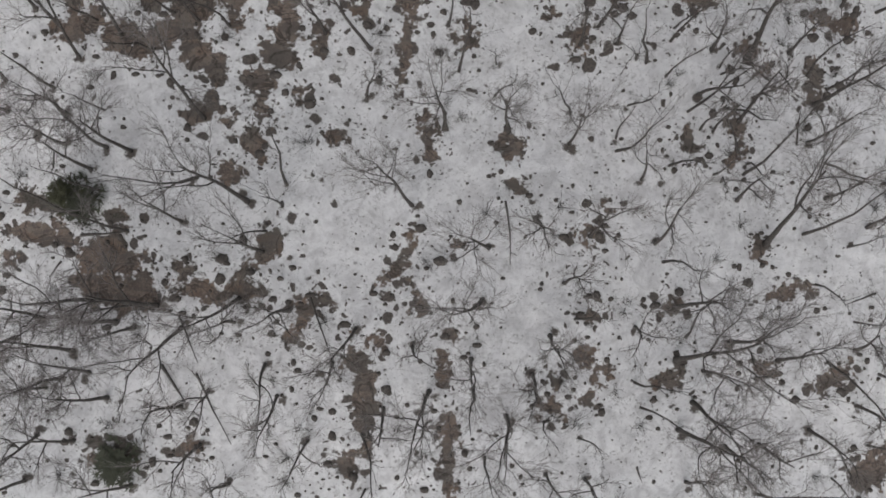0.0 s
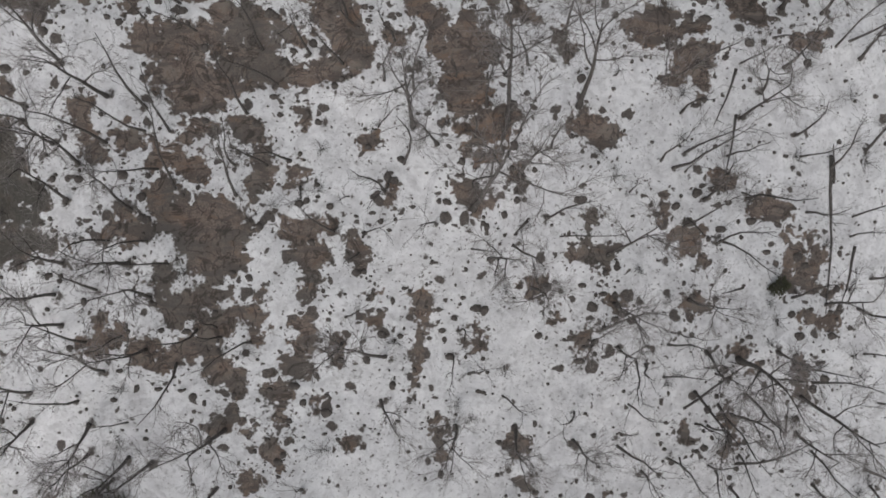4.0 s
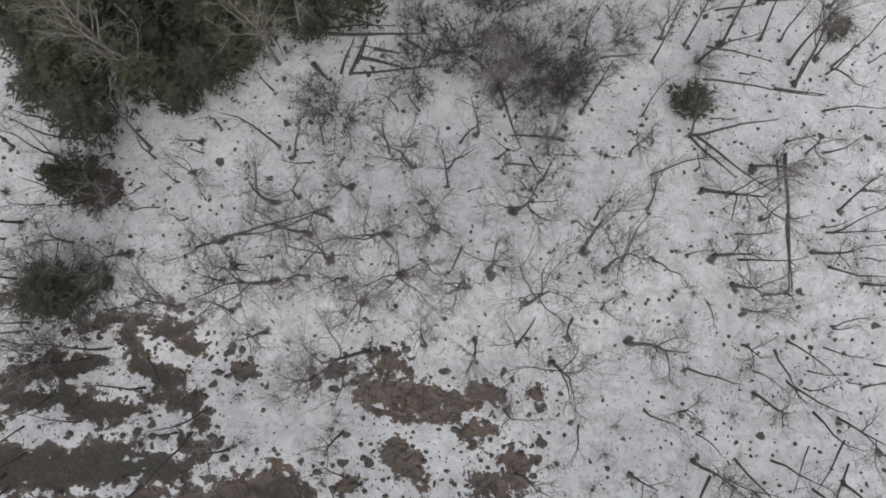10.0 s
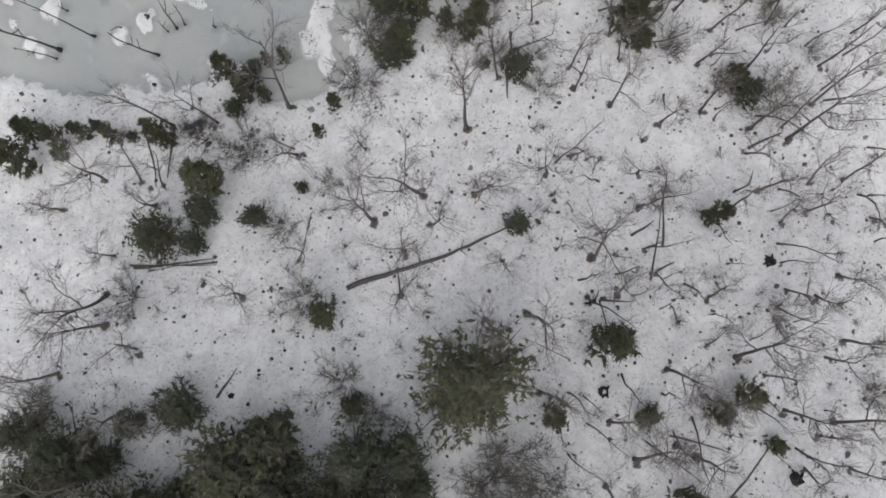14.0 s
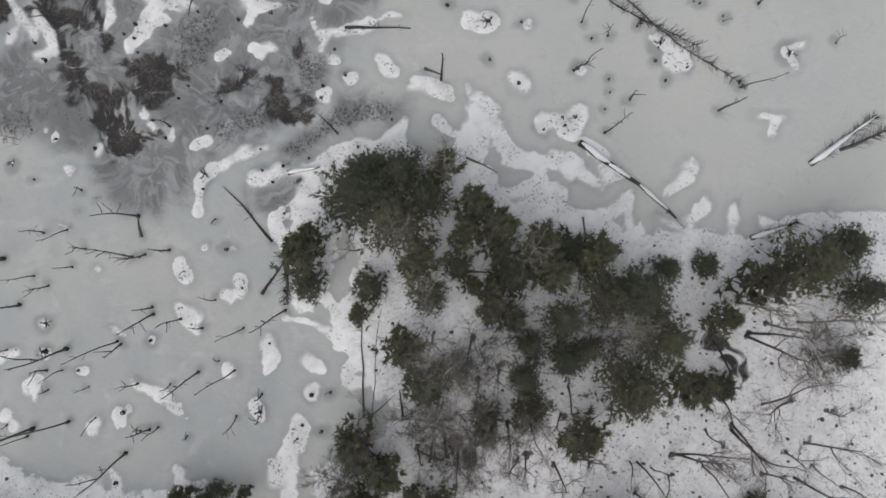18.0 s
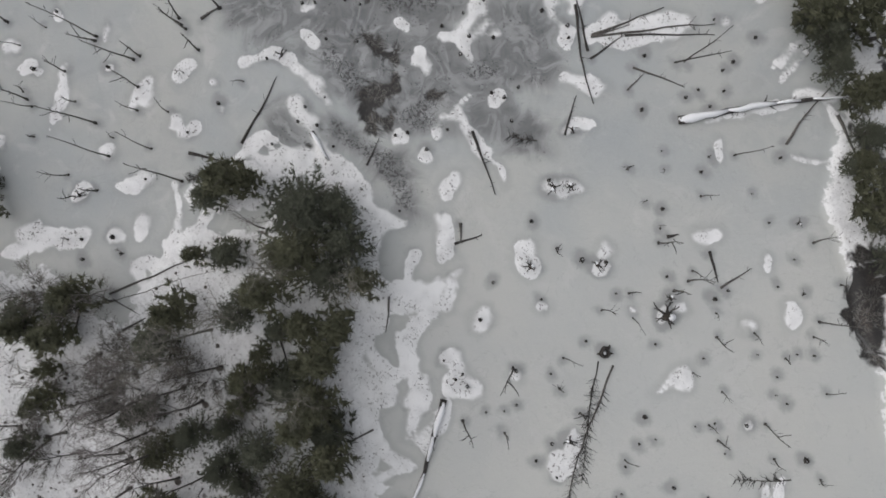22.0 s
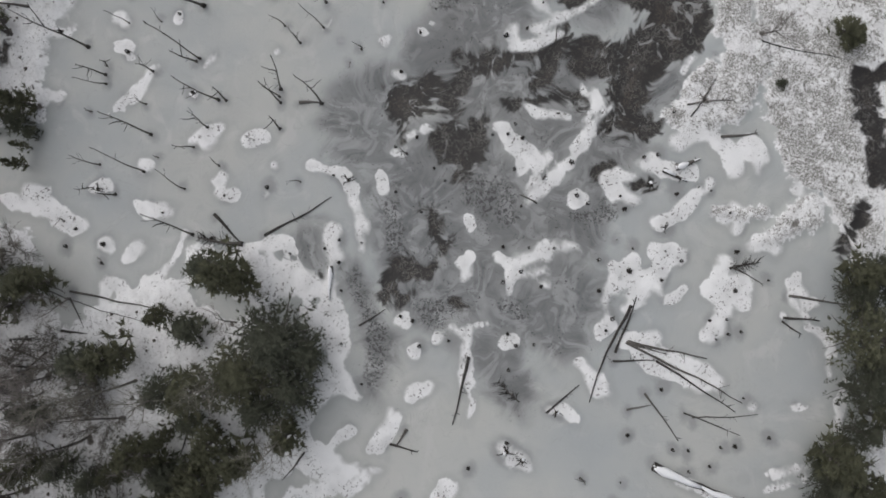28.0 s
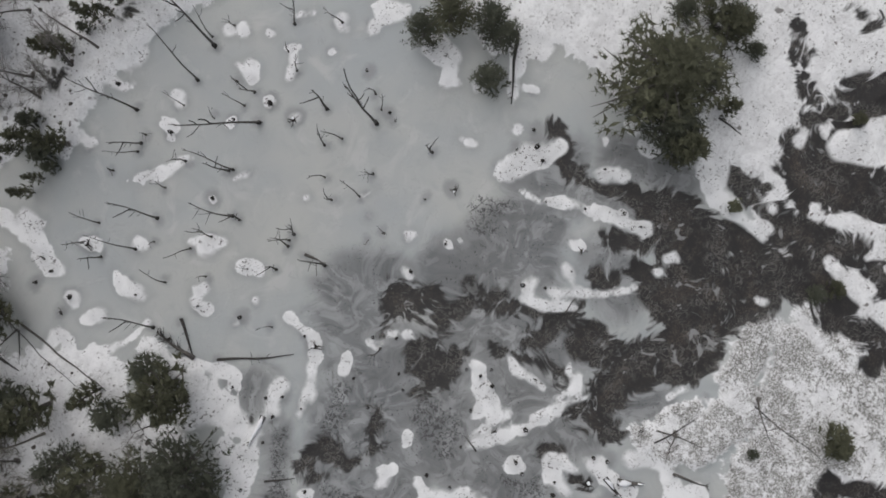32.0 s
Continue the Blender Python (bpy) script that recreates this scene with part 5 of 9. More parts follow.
# snowy marsh with dead grass
band("marsh", -48.14, 127.91, 0.82, -45.45, 129.23, 0.97)
band("marsh", -40.42, 129.95, 1.50, -42.18, 129.45, 0.75)
band("marsh", -39.24, 140.61, 1.88, -37.90, 142.50, 1.50)
band("marsh", -52.05, 133.83, 2.25, -49.23, 136.82, 2.25)
band("marsh", -48.76, 129.98, 1.50, -47.17, 133.41, 2.62, -43.33, 136.26, 3.00, -39.78, 138.89, 2.62)
band("marsh", -45.01, 130.49, 1.35, -40.80, 132.25, 1.35)
band("marsh", -50.92, 132.90, 1.88, -48.23, 136.69, 2.25)
band("marsh", -36.03, 139.41, 1.12, -33.61, 138.03, 0.60)
band("marsh", -38.39, 129.02, 0.97, -39.41, 131.00, 0.97)
band("marsh", -52.07, 128.88, 0.97, -52.26, 131.00, 1.12)
band("marsh", -33.71, 133.86, 0.53, -35.16, 136.42, 0.53)

FIELDS["pond"] = np.minimum(FIELDS["pond"], -FIELDS["marsh"])

# things whose bases stand in melted rings or snow collars are listed before the sheet is laid
TREES, PALE_TREES, SNAGS, LOGS, STUMPS, EVERGREENS, THICKETS = [], [], [], [], [], [], []


def bare_tree(x, y, h, lx, ly):
    TREES.append((x, y, h, lx, ly))
    r = 0.11 + 0.013 * h
    blob("foot", x + 0.04, y - 0.04, r * 1.2, r, 30)


def pale_tree(x, y, h, lx, ly): PALE_TREES.append((x, y, max(h, 11.5 if y < 80 else 8.5), lx, ly))


def snag(x, y, h, lx, ly):
    SNAGS.append((x, y, h, lx, ly))
    blob("ring", x, y, 0.2, 0.17, 40)


def fallen_log(x0, y0, x1, y1, r):
    slim = 0.62 if y0 > 93 and r < 0.19 else 0.82 if y0 > 93 else 0.54
    LOGS.append((x0, y0, x1, y1, slim * r, False))
    if y0 > 93:
        blob("ring", x0, y0, 0.25, 0.2, 20)


def brushy_log(x0, y0, x1, y1, r): LOGS.append((x0, y0, x1, y1, r, True))


def stump(x, y, r):
    STUMPS.append((x, y, r))
    if y > 93:
        blob("ring", x, y, r + 0.12, r + 0.08, 30)


def evergreen(x, y, r, h):
    EVERGREENS.append((x, y, r, h))
    if y < 92:
        blob("foot", x, y, 0.35 * r, 0.35 * r, 0)


def thicket(x, y, r, h): THICKETS.append((x, y, r, h))


# standing leafless trees
bare_tree(-16.43, 4.25, 6.8, 1.79, 0.33)
bare_tree(-14.87, 1.55, 6.55, 1.37, 0.63)
bare_tree(-9.61, 2.88, 8.77, 0.35, 1.06)
bare_tree(-12.5, 1.99, 6.05, 0.6, 0.83)
bare_tree(-16.38, -1.56, 9.17, 2.26, 0.62)
bare_tree(-15.4, -2.46, 8.72, 1.85, 1.02)
bare_tree(-13.66, -1.72, 11.71, 2.62, 0.45)
bare_tree(-16.66, -4.67, 6.8, 1.7, 1.12)
bare_tree(-7.86, -1.93, 8.65, 0.53, 0.32)
bare_tree(-2.43, 2.72, 8, -0.88, 0.88)
bare_tree(-10.28, -2.46, 6.06, 1.18, 1.02)
bare_tree(-8.99, 0.68, 6.66, 0.08, 0.73)
bare_tree(0.57, 14.26, 6.91, 0.17, -0.41)
bare_tree(2.66, 12.89, 7.67, -0.28, -0.23)
bare_tree(5.19, 10.08, 6.79, -0.59, 0.3)
bare_tree(6.63, 12.18, 9.45, -0.37, -0.76)
bare_tree(10.26, 12.37, 7.84, -1.03, -0.58)
bare_tree(12.77, 9.5, 12.58, -2.68, 0.02)
bare_tree(10.61, 7.89, 7.33, -0.67, -0.63)
bare_tree(14.83, 9.79, 7.6, -1.62, -0.27)
bare_tree(12.54, 6.7, 7.02, -1.13, 0.41)
bare_tree(4.68, 5.61, 8, -0.3, 0.56)
bare_tree(-0.99, 6.38, 8, 0.03, 0.35)
bare_tree(1.89, 6.13, 8, -0.6, 0.22)
bare_tree(16.14, 7.52, 8.83, -1.92, -0.67)
bare_tree(11.12, 9.88, 6.25, -1.38, -0.15)
bare_tree(17.41, 12.08, 6.8, -1.74, 1.07)
bare_tree(15.89, 5.77, 6.8, -1.68, -0.12)
bare_tree(-17.96, 18.45, 6.8, 2.04, -0.1)
bare_tree(-15.64, 16.43, 6.53, 1.16, 0.27)
bare_tree(-18.45, 16.85, 6.8, 2.04, 0.1)
bare_tree(-15.76, 13.99, 10.7, 2.44, -0.3)
bare_tree(-18.7, 14, 6.8, 1.93, 0.67)
bare_tree(-19.07, 12.59, 6.8, 1.69, 0.58)
bare_tree(-18.71, 11.19, 7.2, 1.55, 0.97)
bare_tree(-16.88, 9.1, 6.8, 1.4, 1.48)
bare_tree(-14.77, 12.43, 6.62, 1.72, 0.27)
bare_tree(-11.01, 17.1, 5.53, 0.94, 1.26)
bare_tree(4.85, 21.53, 12.79, -0.64, 0.29)
bare_tree(4.13, 24.75, 6.82, -0.3, 0)
bare_tree(15.19, 26.81, 10.77, -3.13, -0.42)
bare_tree(17.25, 26.58, 7.66, -1.95, -0.7)
bare_tree(13.07, 21.26, 6.95, -1.33, 0.24)
bare_tree(15.21, 23.8, 6.8, -1.8, -0.7)
bare_tree(19.2, 24.32, 6.8, -2.01, -0.33)
bare_tree(19.58, 19.82, 6.8, -2.04, -0.13)
bare_tree(14.06, 22.53, 6.7, -1.74, -0.54)
bare_tree(9.03, 22.98, 5.82, -1.14, -0.95)
bare_tree(4.97, 30.12, 6.04, -1.02, -1.25)
bare_tree(-21.61, 51.13, 6.8, 1.81, -0.38)
bare_tree(-17.45, 51.85, 7.08, 1.38, -0.41)
bare_tree(-23.32, 47.87, 6.97, 1.83, 0.05)
bare_tree(-20.45, 47.34, 8.64, 1.97, -0.11)
bare_tree(-17.43, 44.52, 11.82, 2.3, 0.99)
bare_tree(-12.77, 45.85, 11.05, 1.2, 0.57)
bare_tree(-15.48, 48, 10.84, 1.35, -0.44)
bare_tree(-12.95, 50.31, 10.69, 1.34, -0.33)
bare_tree(-11.11, 48.67, 13, 0.49, 0.2)
bare_tree(-9.73, 47.17, 11.95, 1.25, 0.51)
bare_tree(-10.82, 46.23, 8.42, 0.54, 0.27)
bare_tree(-9.92, 49.57, 6.16, 0.35, -0.12)
bare_tree(-8.59, 51.2, 9.51, 0.24, -0.53)
bare_tree(-6.66, 48.67, 13, 0.47, -0.01)
bare_tree(-7.79, 45.03, 13, 1.01, 0.88)
bare_tree(-7.29, 42.21, 13, -0.79, 1.37)
bare_tree(-12.91, 43.17, 8.45, 0.73, 0.89)
bare_tree(-14.76, 44.22, 7.49, 1.05, 0.93)
bare_tree(-3.86, 49.13, 13, -0.33, -0.31)
bare_tree(-4.53, 50.49, 8.79, 0.09, -0.22)
bare_tree(-5.27, 53.88, 5.74, -0.04, -0.92)
bare_tree(-4.62, 47.24, 6.2, 1.38, -0.13)
bare_tree(-15.32, 45.93, 7.69, 1.1, 0.44)
bare_tree(0.73, 50.01, 11.26, -0.04, -0.33)
bare_tree(-0.87, 46.71, 13, -0.42, 1.01)
bare_tree(4.67, 48, 12.49, -1.94, 0.81)
bare_tree(5.81, 46.82, 13, -1.24, 1.39)
bare_tree(1.17, 44.89, 13, -0.64, 1.33)
bare_tree(7.01, 42.81, 13, -0.85, 0.96)
bare_tree(2.73, 41.76, 10.73, -0.97, 1.46)
bare_tree(12.51, 47.72, 13, -2.48, 0.14)
bare_tree(13.52, 46.07, 10.93, -2.05, 0.13)
bare_tree(14.04, 44.63, 8.56, -1.71, 0.69)
bare_tree(11.96, 51.62, 13, -0.8, -1.88)
bare_tree(18.89, 54.09, 6.8, -2.04, -0.09)
bare_tree(21.61, 46.2, 6.8, -1.99, 0.44)
bare_tree(18.55, 48.03, 12.58, -3.52, -0.05)
bare_tree(-1.56, 42.95, 8, -0.53, 0.47)
bare_tree(0.83, 42.69, 5.2, -1.21, 0.99)
bare_tree(-0.24, 53.2, 5.92, 0.08, -0.42)
bare_tree(7.7, 53.76, 6.22, -1.41, -0.69)
bare_tree(15.53, 49.88, 6.8, -2.01, -0.36)
bare_tree(5.58, 44.58, 5.45, -0.73, 0.96)
bare_tree(2.83, 53.53, 5.81, -0.92, -0.27)
bare_tree(14.21, 40.03, 7.27, -1.26, 0.89)
bare_tree(19.02, 38.66, 7.38, -1.77, 0.9)
bare_tree(10.27, 36.63, 10.27, -1.05, 1.11)
bare_tree(1.78, 34.08, 5.97, 0.45, 0.62)
bare_tree(15.69, 33.46, 7.82, -1.51, 1.43)
bare_tree(10.91, 34.19, 6.33, -0.91, 0.76)
bare_tree(0.51, 36.31, 6.42, 0.75, 1.5)
bare_tree(-0.02, 39.39, 5.95, -0.05, 1.08)
bare_tree(18.78, 35.32, 6.8, -1.73, 1.08)
bare_tree(19.47, 29.68, 6.8, -1.74, 1.06)
bare_tree(6.61, 36.19, 5.47, -0.23, 0.59)
bare_tree(9.77, 39.04, 5.79, -1.32, 1.13)
bare_tree(6.35, 32.96, 5.81, -0.64, 1.37)
bare_tree(-27.91, 82.6, 10.52, 3.15, 0.19)
bare_tree(-30.44, 80.49, 7.77, 2.16, 0.06)
bare_tree(-24.33, 81.16, 6.7, 1.55, -0.02)
bare_tree(-26.44, 77.7, 8.24, 1.99, 0.24)
bare_tree(-17.88, 75.5, 9.14, 1.19, 1)
bare_tree(-21.35, 85.69, 6.66, 1.62, -1.17)
bare_tree(-15.35, 85.07, 8.88, 0.45, -0.96)
bare_tree(-9.93, 80.92, 13, -0.37, 0.25)
bare_tree(-6.71, 82.73, 12.28, -0.71, -0.54)
bare_tree(-7.74, 78.93, 13, 0.41, 0.09)
bare_tree(-7.77, 76.01, 10.45, 0.56, 0.1)
bare_tree(-10.77, 85.73, 7.49, 0.28, -0.57)
bare_tree(-6.12, 80.77, 7.53, 0.99, -0.09)
bare_tree(-14.62, 78.03, 6.56, 1.58, 1.17)
bare_tree(-24.02, 71.94, 6.48, 1.67, 1)
bare_tree(-26.22, 73.32, 13, 2.08, 0.47)
bare_tree(-28.43, 70.32, 9.68, 2.37, 0.98)
bare_tree(-3.42, 83.07, 11.83, 0.81, -0.5)
bare_tree(1.42, 84.46, 9.67, -1.03, -0.34)
bare_tree(3.11, 85.91, 6.93, -0.89, -0.34)
bare_tree(4.76, 79.08, 12.25, -2.48, 1.15)
bare_tree(6.27, 76.81, 10.97, -1.86, 1.47)
bare_tree(0.45, 75.22, 13, -0.07, 0.76)
bare_tree(-2.15, 74.73, 12.45, -0.71, 0.12)
bare_tree(7.69, 85, 7.12, -1.07, -0.32)
bare_tree(7.72, 82.75, 8.7, -1.07, -0.26)
bare_tree(14.09, 73.14, 13, -2.58, 1.94)
bare_tree(14.16, 83.03, 6.68, -1.88, 0.7)
bare_tree(15.9, 84.28, 9.94, -2.34, -0.63)
bare_tree(17.44, 82.18, 8.59, -2.39, 0.95)
bare_tree(19.18, 83.04, 8.45, -2.35, -0.03)
bare_tree(12.34, 76.96, 8.35, -1.63, 0.95)
bare_tree(23.63, 82.84, 6.8, -1.9, -0.74)
bare_tree(15.05, 86.78, 7.07, -1.4, -0.8)
bare_tree(17.53, 77.69, 6.8, -1.85, -0.39)
bare_tree(21.23, 78.82, 9.4, -2.34, -0.4)
bare_tree(12.24, 73.82, 6.05, -1.34, 1.18)
bare_tree(9.55, 72.21, 10.82, -0.95, 0.76)
bare_tree(20.16, 73.39, 7.07, -1.69, 0.55)
bare_tree(19.62, 77.39, 7.27, -1.64, -0.23)
bare_tree(11.36, 66.86, 9.67, -0.93, 1.99)
bare_tree(16.87, 64.26, 10.52, -2, 1.88)
bare_tree(11.62, 60.92, 6.55, -0.74, 1.39)
bare_tree(19.39, 68.39, 7.47, -1.4, 1.75)
bare_tree(17.27, 69.94, 8.26, -1.69, 0.47)
bare_tree(5.77, 68.79, 10.77, -0.44, 2.37)
bare_tree(1.41, 70.42, 8.84, -0.37, 1.18)
bare_tree(18.5, 66.4, 6.8, -1.78, 1)
bare_tree(5.27, 60.61, 5.85, -0.59, 1.65)
bare_tree(21.47, 66.5, 6.8, -1.59, 1.28)
bare_tree(15.91, 72.1, 6.72, -1.21, 0.44)
bare_tree(9.74, -1.95, 13, -1.26, 1.14)
bare_tree(14, 1.03, 12.82, -2.5, 2.33)
bare_tree(5.64, 1.36, 7.2, 0.17, 0.84)
bare_tree(-2.44, -3.58, 5.42, 0.77, 0.33)
bare_tree(-6.25, 10.33, 6.01, 0.49, 0.25)
bare_tree(-11.45, 6.47, 8.15, 1.11, 1.12)
bare_tree(-20.15, 6.81, 6.8, 2.04, -0.13)
bare_tree(0.71, -1.52, 10.07, -0.56, 0.15)
bare_tree(4.44, -0.76, 6.11, -0.29, -0.04)
bare_tree(8.76, 1.07, 6.97, -0.31, 0.77)
bare_tree(3.78, -3.15, 8.29, -0.61, 0.24)
bare_tree(9.75, -4.33, 11.36, -1.19, 1.72)
bare_tree(2.97, -4.87, 6.88, -0.33, 0.48)
bare_tree(0.18, -4.16, 7.98, -0.37, 0.42)
bare_tree(16.77, 3.19, 6.8, -2.04, 0.09)
bare_tree(12.59, 3.07, 6.39, -1.47, 0.1)
bare_tree(12.37, -3.56, 9.35, -1.53, 1.18)
bare_tree(18.26, -3.93, 6.8, -1.78, 1)
bare_tree(18.77, 1.82, 6.8, -1.99, 0.43)
bare_tree(14.6, -4.42, 8.39, -1.6, 1.09)
bare_tree(13.22, 7.77, 6.53, -1.14, -0.19)
bare_tree(1.74, 14.92, 5.67, 0.13, -0.59)
bare_tree(6.79, 10.1, 5.5, -0.82, -0.28)
bare_tree(-18.72, -2.29, 6.8, 1.93, 0.67)
bare_tree(-4.48, 7.66, 5.2, 1.27, -0.9)
bare_tree(8.06, 4.02, 5.49, -0.46, 0.55)
bare_tree(7.83, -2.81, 6.04, -0.78, 0.19)
bare_tree(0.98, 0.86, 7.95, -0.86, -0.04)
bare_tree(3.1, 2.17, 7.1, -0.59, -0.47)
bare_tree(-16.74, 21.52, 8.2, 1.64, -0.89)
bare_tree(-19.05, 19.33, 6.8, 1.96, -0.55)
bare_tree(-20.11, 28.46, 6.8, 1.75, -1.05)
bare_tree(-18.56, 22.88, 7.27, 1.92, -0.02)
bare_tree(-17.16, 27.08, 6.8, 1.74, -1.07)
bare_tree(-13.43, 27.08, 6.48, 1.46, -1.05)
bare_tree(1.43, 20.67, 10.9, -0.85, 0.4)
bare_tree(11.11, 17.23, 7.49, -0.96, 0.73)
bare_tree(6.32, 14.47, 7.24, -0.07, 1.01)
bare_tree(-20.17, 8.14, 6.8, 1.76, 1.04)
bare_tree(-7.71, 23.65, 5.2, 0.3, -0.09)
bare_tree(-4.25, 9.68, 6.92, -0.95, 0.84)
bare_tree(2.36, 23.37, 5.35, -0.48, 0.18)
bare_tree(-2.99, 20.33, 13, 0.13, -0.01)
bare_tree(-15.02, 10.11, 6.8, 1.45, 0.4)
bare_tree(-3.77, 30.06, 12.42, -0.5, -0.5)
bare_tree(-2.35, 30.71, 13, 0.32, -0.19)
bare_tree(10.28, 32.95, 6.72, -1.32, -0.26)
bare_tree(17.4, 32.08, 6.8, -1.98, -0.48)
bare_tree(8.75, 31.43, 6.06, -1.81, 0.17)
bare_tree(13.21, 33.07, 8.46, -1.88, -0.77)
bare_tree(-8.72, 34.37, 5.98, 1.59, -0.84)
bare_tree(-15.34, 33.1, 6.79, 1.61, -1.18)
bare_tree(2.01, 18.22, 8.97, 0.04, 0.29)
bare_tree(-0.17, 16.59, 12, 0.46, 0.5)
bare_tree(-1.82, 19.58, 8, -0.9, -0.38)
bare_tree(-26.04, 48.9, 6.8, 2.04, -0.06)
bare_tree(-8.97, 46.12, 9.32, 0.28, 0.01)
bare_tree(-5.71, 46.39, 13, 0.32, 0.69)
bare_tree(-10.07, 40.92, 9.86, 0.55, 1.3)
bare_tree(-5.23, 52.6, 9.33, 0.08, -0.57)
bare_tree(15.14, 53.16, 12.97, -2.69, -1.75)
bare_tree(8.25, 33.91, 5.96, -1.6, 0.79)
bare_tree(-4.22, 42.58, 8, -0.22, 2.39)
bare_tree(-14.04, 37.52, 5.72, 0.52, 1.55)
bare_tree(-2.21, 46.01, 9.59, -0.56, -0.07)
bare_tree(13.89, 42.62, 6.37, -1.45, 0.77)
bare_tree(-8.4, 38.27, 8.88, -0.1, 0.97)
bare_tree(-23.5, 41.59, 6.8, 1.87, 0.81)
bare_tree(-18.64, 45.04, 6.46, 1.41, 0.18)
bare_tree(21, 36.97, 6.8, -2.01, 0.35)
bare_tree(12.65, 34.32, 6.59, -0.94, 1.14)
bare_tree(-20.21, 53.46, 6.76, 0.83, 1.85)
bare_tree(-6.56, 53.38, 5.28, 0.16, 1.57)
bare_tree(-11.6, 50.57, 6.09, 0.69, 0.87)
bare_tree(-27.32, 53.13, 6.8, 1.7, 1.13)
bare_tree(4.78, 56.14, 6.24, 0.56, 1.79)
bare_tree(-11.97, 53.05, 5.74, 1.21, 1.23)
bare_tree(8.58, 50.37, 6.56, -1.12, 1.09)
bare_tree(-1.33, 54.8, 5.2, -0.5, 1.48)
bare_tree(-24.41, 68.06, 10.45, 2.82, 1.38)
bare_tree(14.06, 61.01, 13, -1.63, 2.56)
bare_tree(12.13, 70.68, 8.6, -1.37, 0.14)
bare_tree(7.47, 66.59, 13, -1.07, 3.75)
bare_tree(5.6, 65.08, 9.44, -1.05, 1.73)
bare_tree(13.56, 64.19, 9.65, -1.82, 2.25)
bare_tree(18.57, 58.49, 11.32, -2.5, 2.09)
bare_tree(8.86, 78.31, 6.36, -0.67, -0.82)
bare_tree(-3.1, 51.44, 5.57, -0.37, 1.63)
bare_tree(-0.49, 57.37, 13, -0.18, -0.6)
bare_tree(10.12, 61.28, 5.8, -1.11, 1.34)
bare_tree(20.22, 60.43, 7.74, -1.77, 1.04)
bare_tree(20.49, 50.49, 6.8, -1.28, 1.59)
bare_tree(11.47, 54.91, 6.4, -1.48, 1.22)
bare_tree(9.53, 83.82, 7.93, -1.95, 0.28)
bare_tree(21.39, 74.51, 10.51, -2.89, 0.95)
bare_tree(20.59, 69.27, 10.64, -2.4, 2.1)
bare_tree(21.63, 63.99, 6.8, -1.07, 1.73)
bare_tree(-1.31, 78.62, 7.65, -1.23, 0.16)
bare_tree(9.45, 59.73, 6.42, -0.2, 1.91)
bare_tree(18.36, 59.92, 9.23, -0.87, 2.63)
bare_tree(16.68, 61.54, 6.8, -0.91, 1.82)
bare_tree(-16.13, 88.33, 10.8, 1.27, 1.1)
bare_tree(-2.1, 91.17, 7.2, -1, 1.91)
bare_tree(5.42, 94.51, 6.39, -1.66, 0.97)
bare_tree(6.95, 94.59, 7.2, 0.86, 1.98)
bare_tree(-1.05, 93.06, 6.47, 1.65, -0.59)
bare_tree(3.11, 90.5, 6.99, -0.26, 0.7)
bare_tree(5.65, 89.49, 8.35, -0.84, 0.5)
bare_tree(11.78, 89.45, 11.29, -1.85, 0.25)
bare_tree(14.91, 92.72, 7.2, -0.05, 1.01)
bare_tree(11.74, 97.07, 7.2, -1.01, 0.96)
bare_tree(2.77, 98.17, 7.2, -0.26, 0.06)
bare_tree(15.5, 99.51, 5.9, -0.71, -0.41)
bare_tree(18.2, 99.82, 7.2, -0.48, -0.74)
bare_tree(19.7, 92.99, 7.2, 0.35, 0.71)
bare_tree(19.23, 90.26, 7.2, 0.87, 1.8)
bare_tree(15.25, 88.49, 12.79, -2.65, -0.05)
bare_tree(16.06, 95.79, 7.2, -0.85, 0.83)
bare_tree(-4.02, 87.47, 13, -1.16, 1.3)
bare_tree(17.75, 87.86, 11.96, -2.67, -0.57)
bare_tree(21.69, 85.21, 6.8, -1.64, 1.21)
bare_tree(-24.11, 82.49, 6.24, 1.24, 1.4)
bare_tree(-25.65, 82.78, 6.45, 1.28, 1.45)
bare_tree(19.41, 84.97, 6.8, -1.78, 0.97)
bare_tree(0.46, 97.88, 6.49, -0.55, 0.15)
bare_tree(0.03, 95.13, 5.3, -0.2, 0.25)
bare_tree(9.13, 88.6, 8.14, -0.56, -0.42)
bare_tree(11.46, 92.79, 6.22, -0.34, -0.18)
bare_tree(12.22, 95.03, 7.2, -0.53, -0.25)
bare_tree(21.87, 95.38, 5.89, -0.82, -0.36)
bare_tree(-9.7, 97.9, 5.44, -0.19, 1.62)
bare_tree(-9.19, 96.26, 5.44, 0.08, 1.63)
bare_tree(-3.35, 102.43, 7.2, 0.69, -1.43)
bare_tree(2.49, 101.41, 7.2, -0.93, 0.55)
bare_tree(-2.7, 106.8, 5.09, -0.78, 1.32)
bare_tree(-5.96, 98.35, 5.6, 0.87, 1.06)
bare_tree(10.06, 100.63, 7.2, 1.41, 1.64)
bare_tree(15.14, 105.24, 7.2, 0.28, 2.14)
bare_tree(18.31, 103.49, 7.2, 0.6, 0.77)
bare_tree(18.19, 101.14, 7.2, 1.02, 0.15)
bare_tree(8.36, 97.57, 6.12, 0.25, 1.22)
bare_tree(6.75, 96.89, 7.2, -0.3, -0.26)
bare_tree(17.45, 97.75, 7.13, -0.5, 1.79)
bare_tree(13.46, 103.57, 7.2, -0.19, -2.01)
bare_tree(16, 100.91, 5.44, -0.55, 0.37)
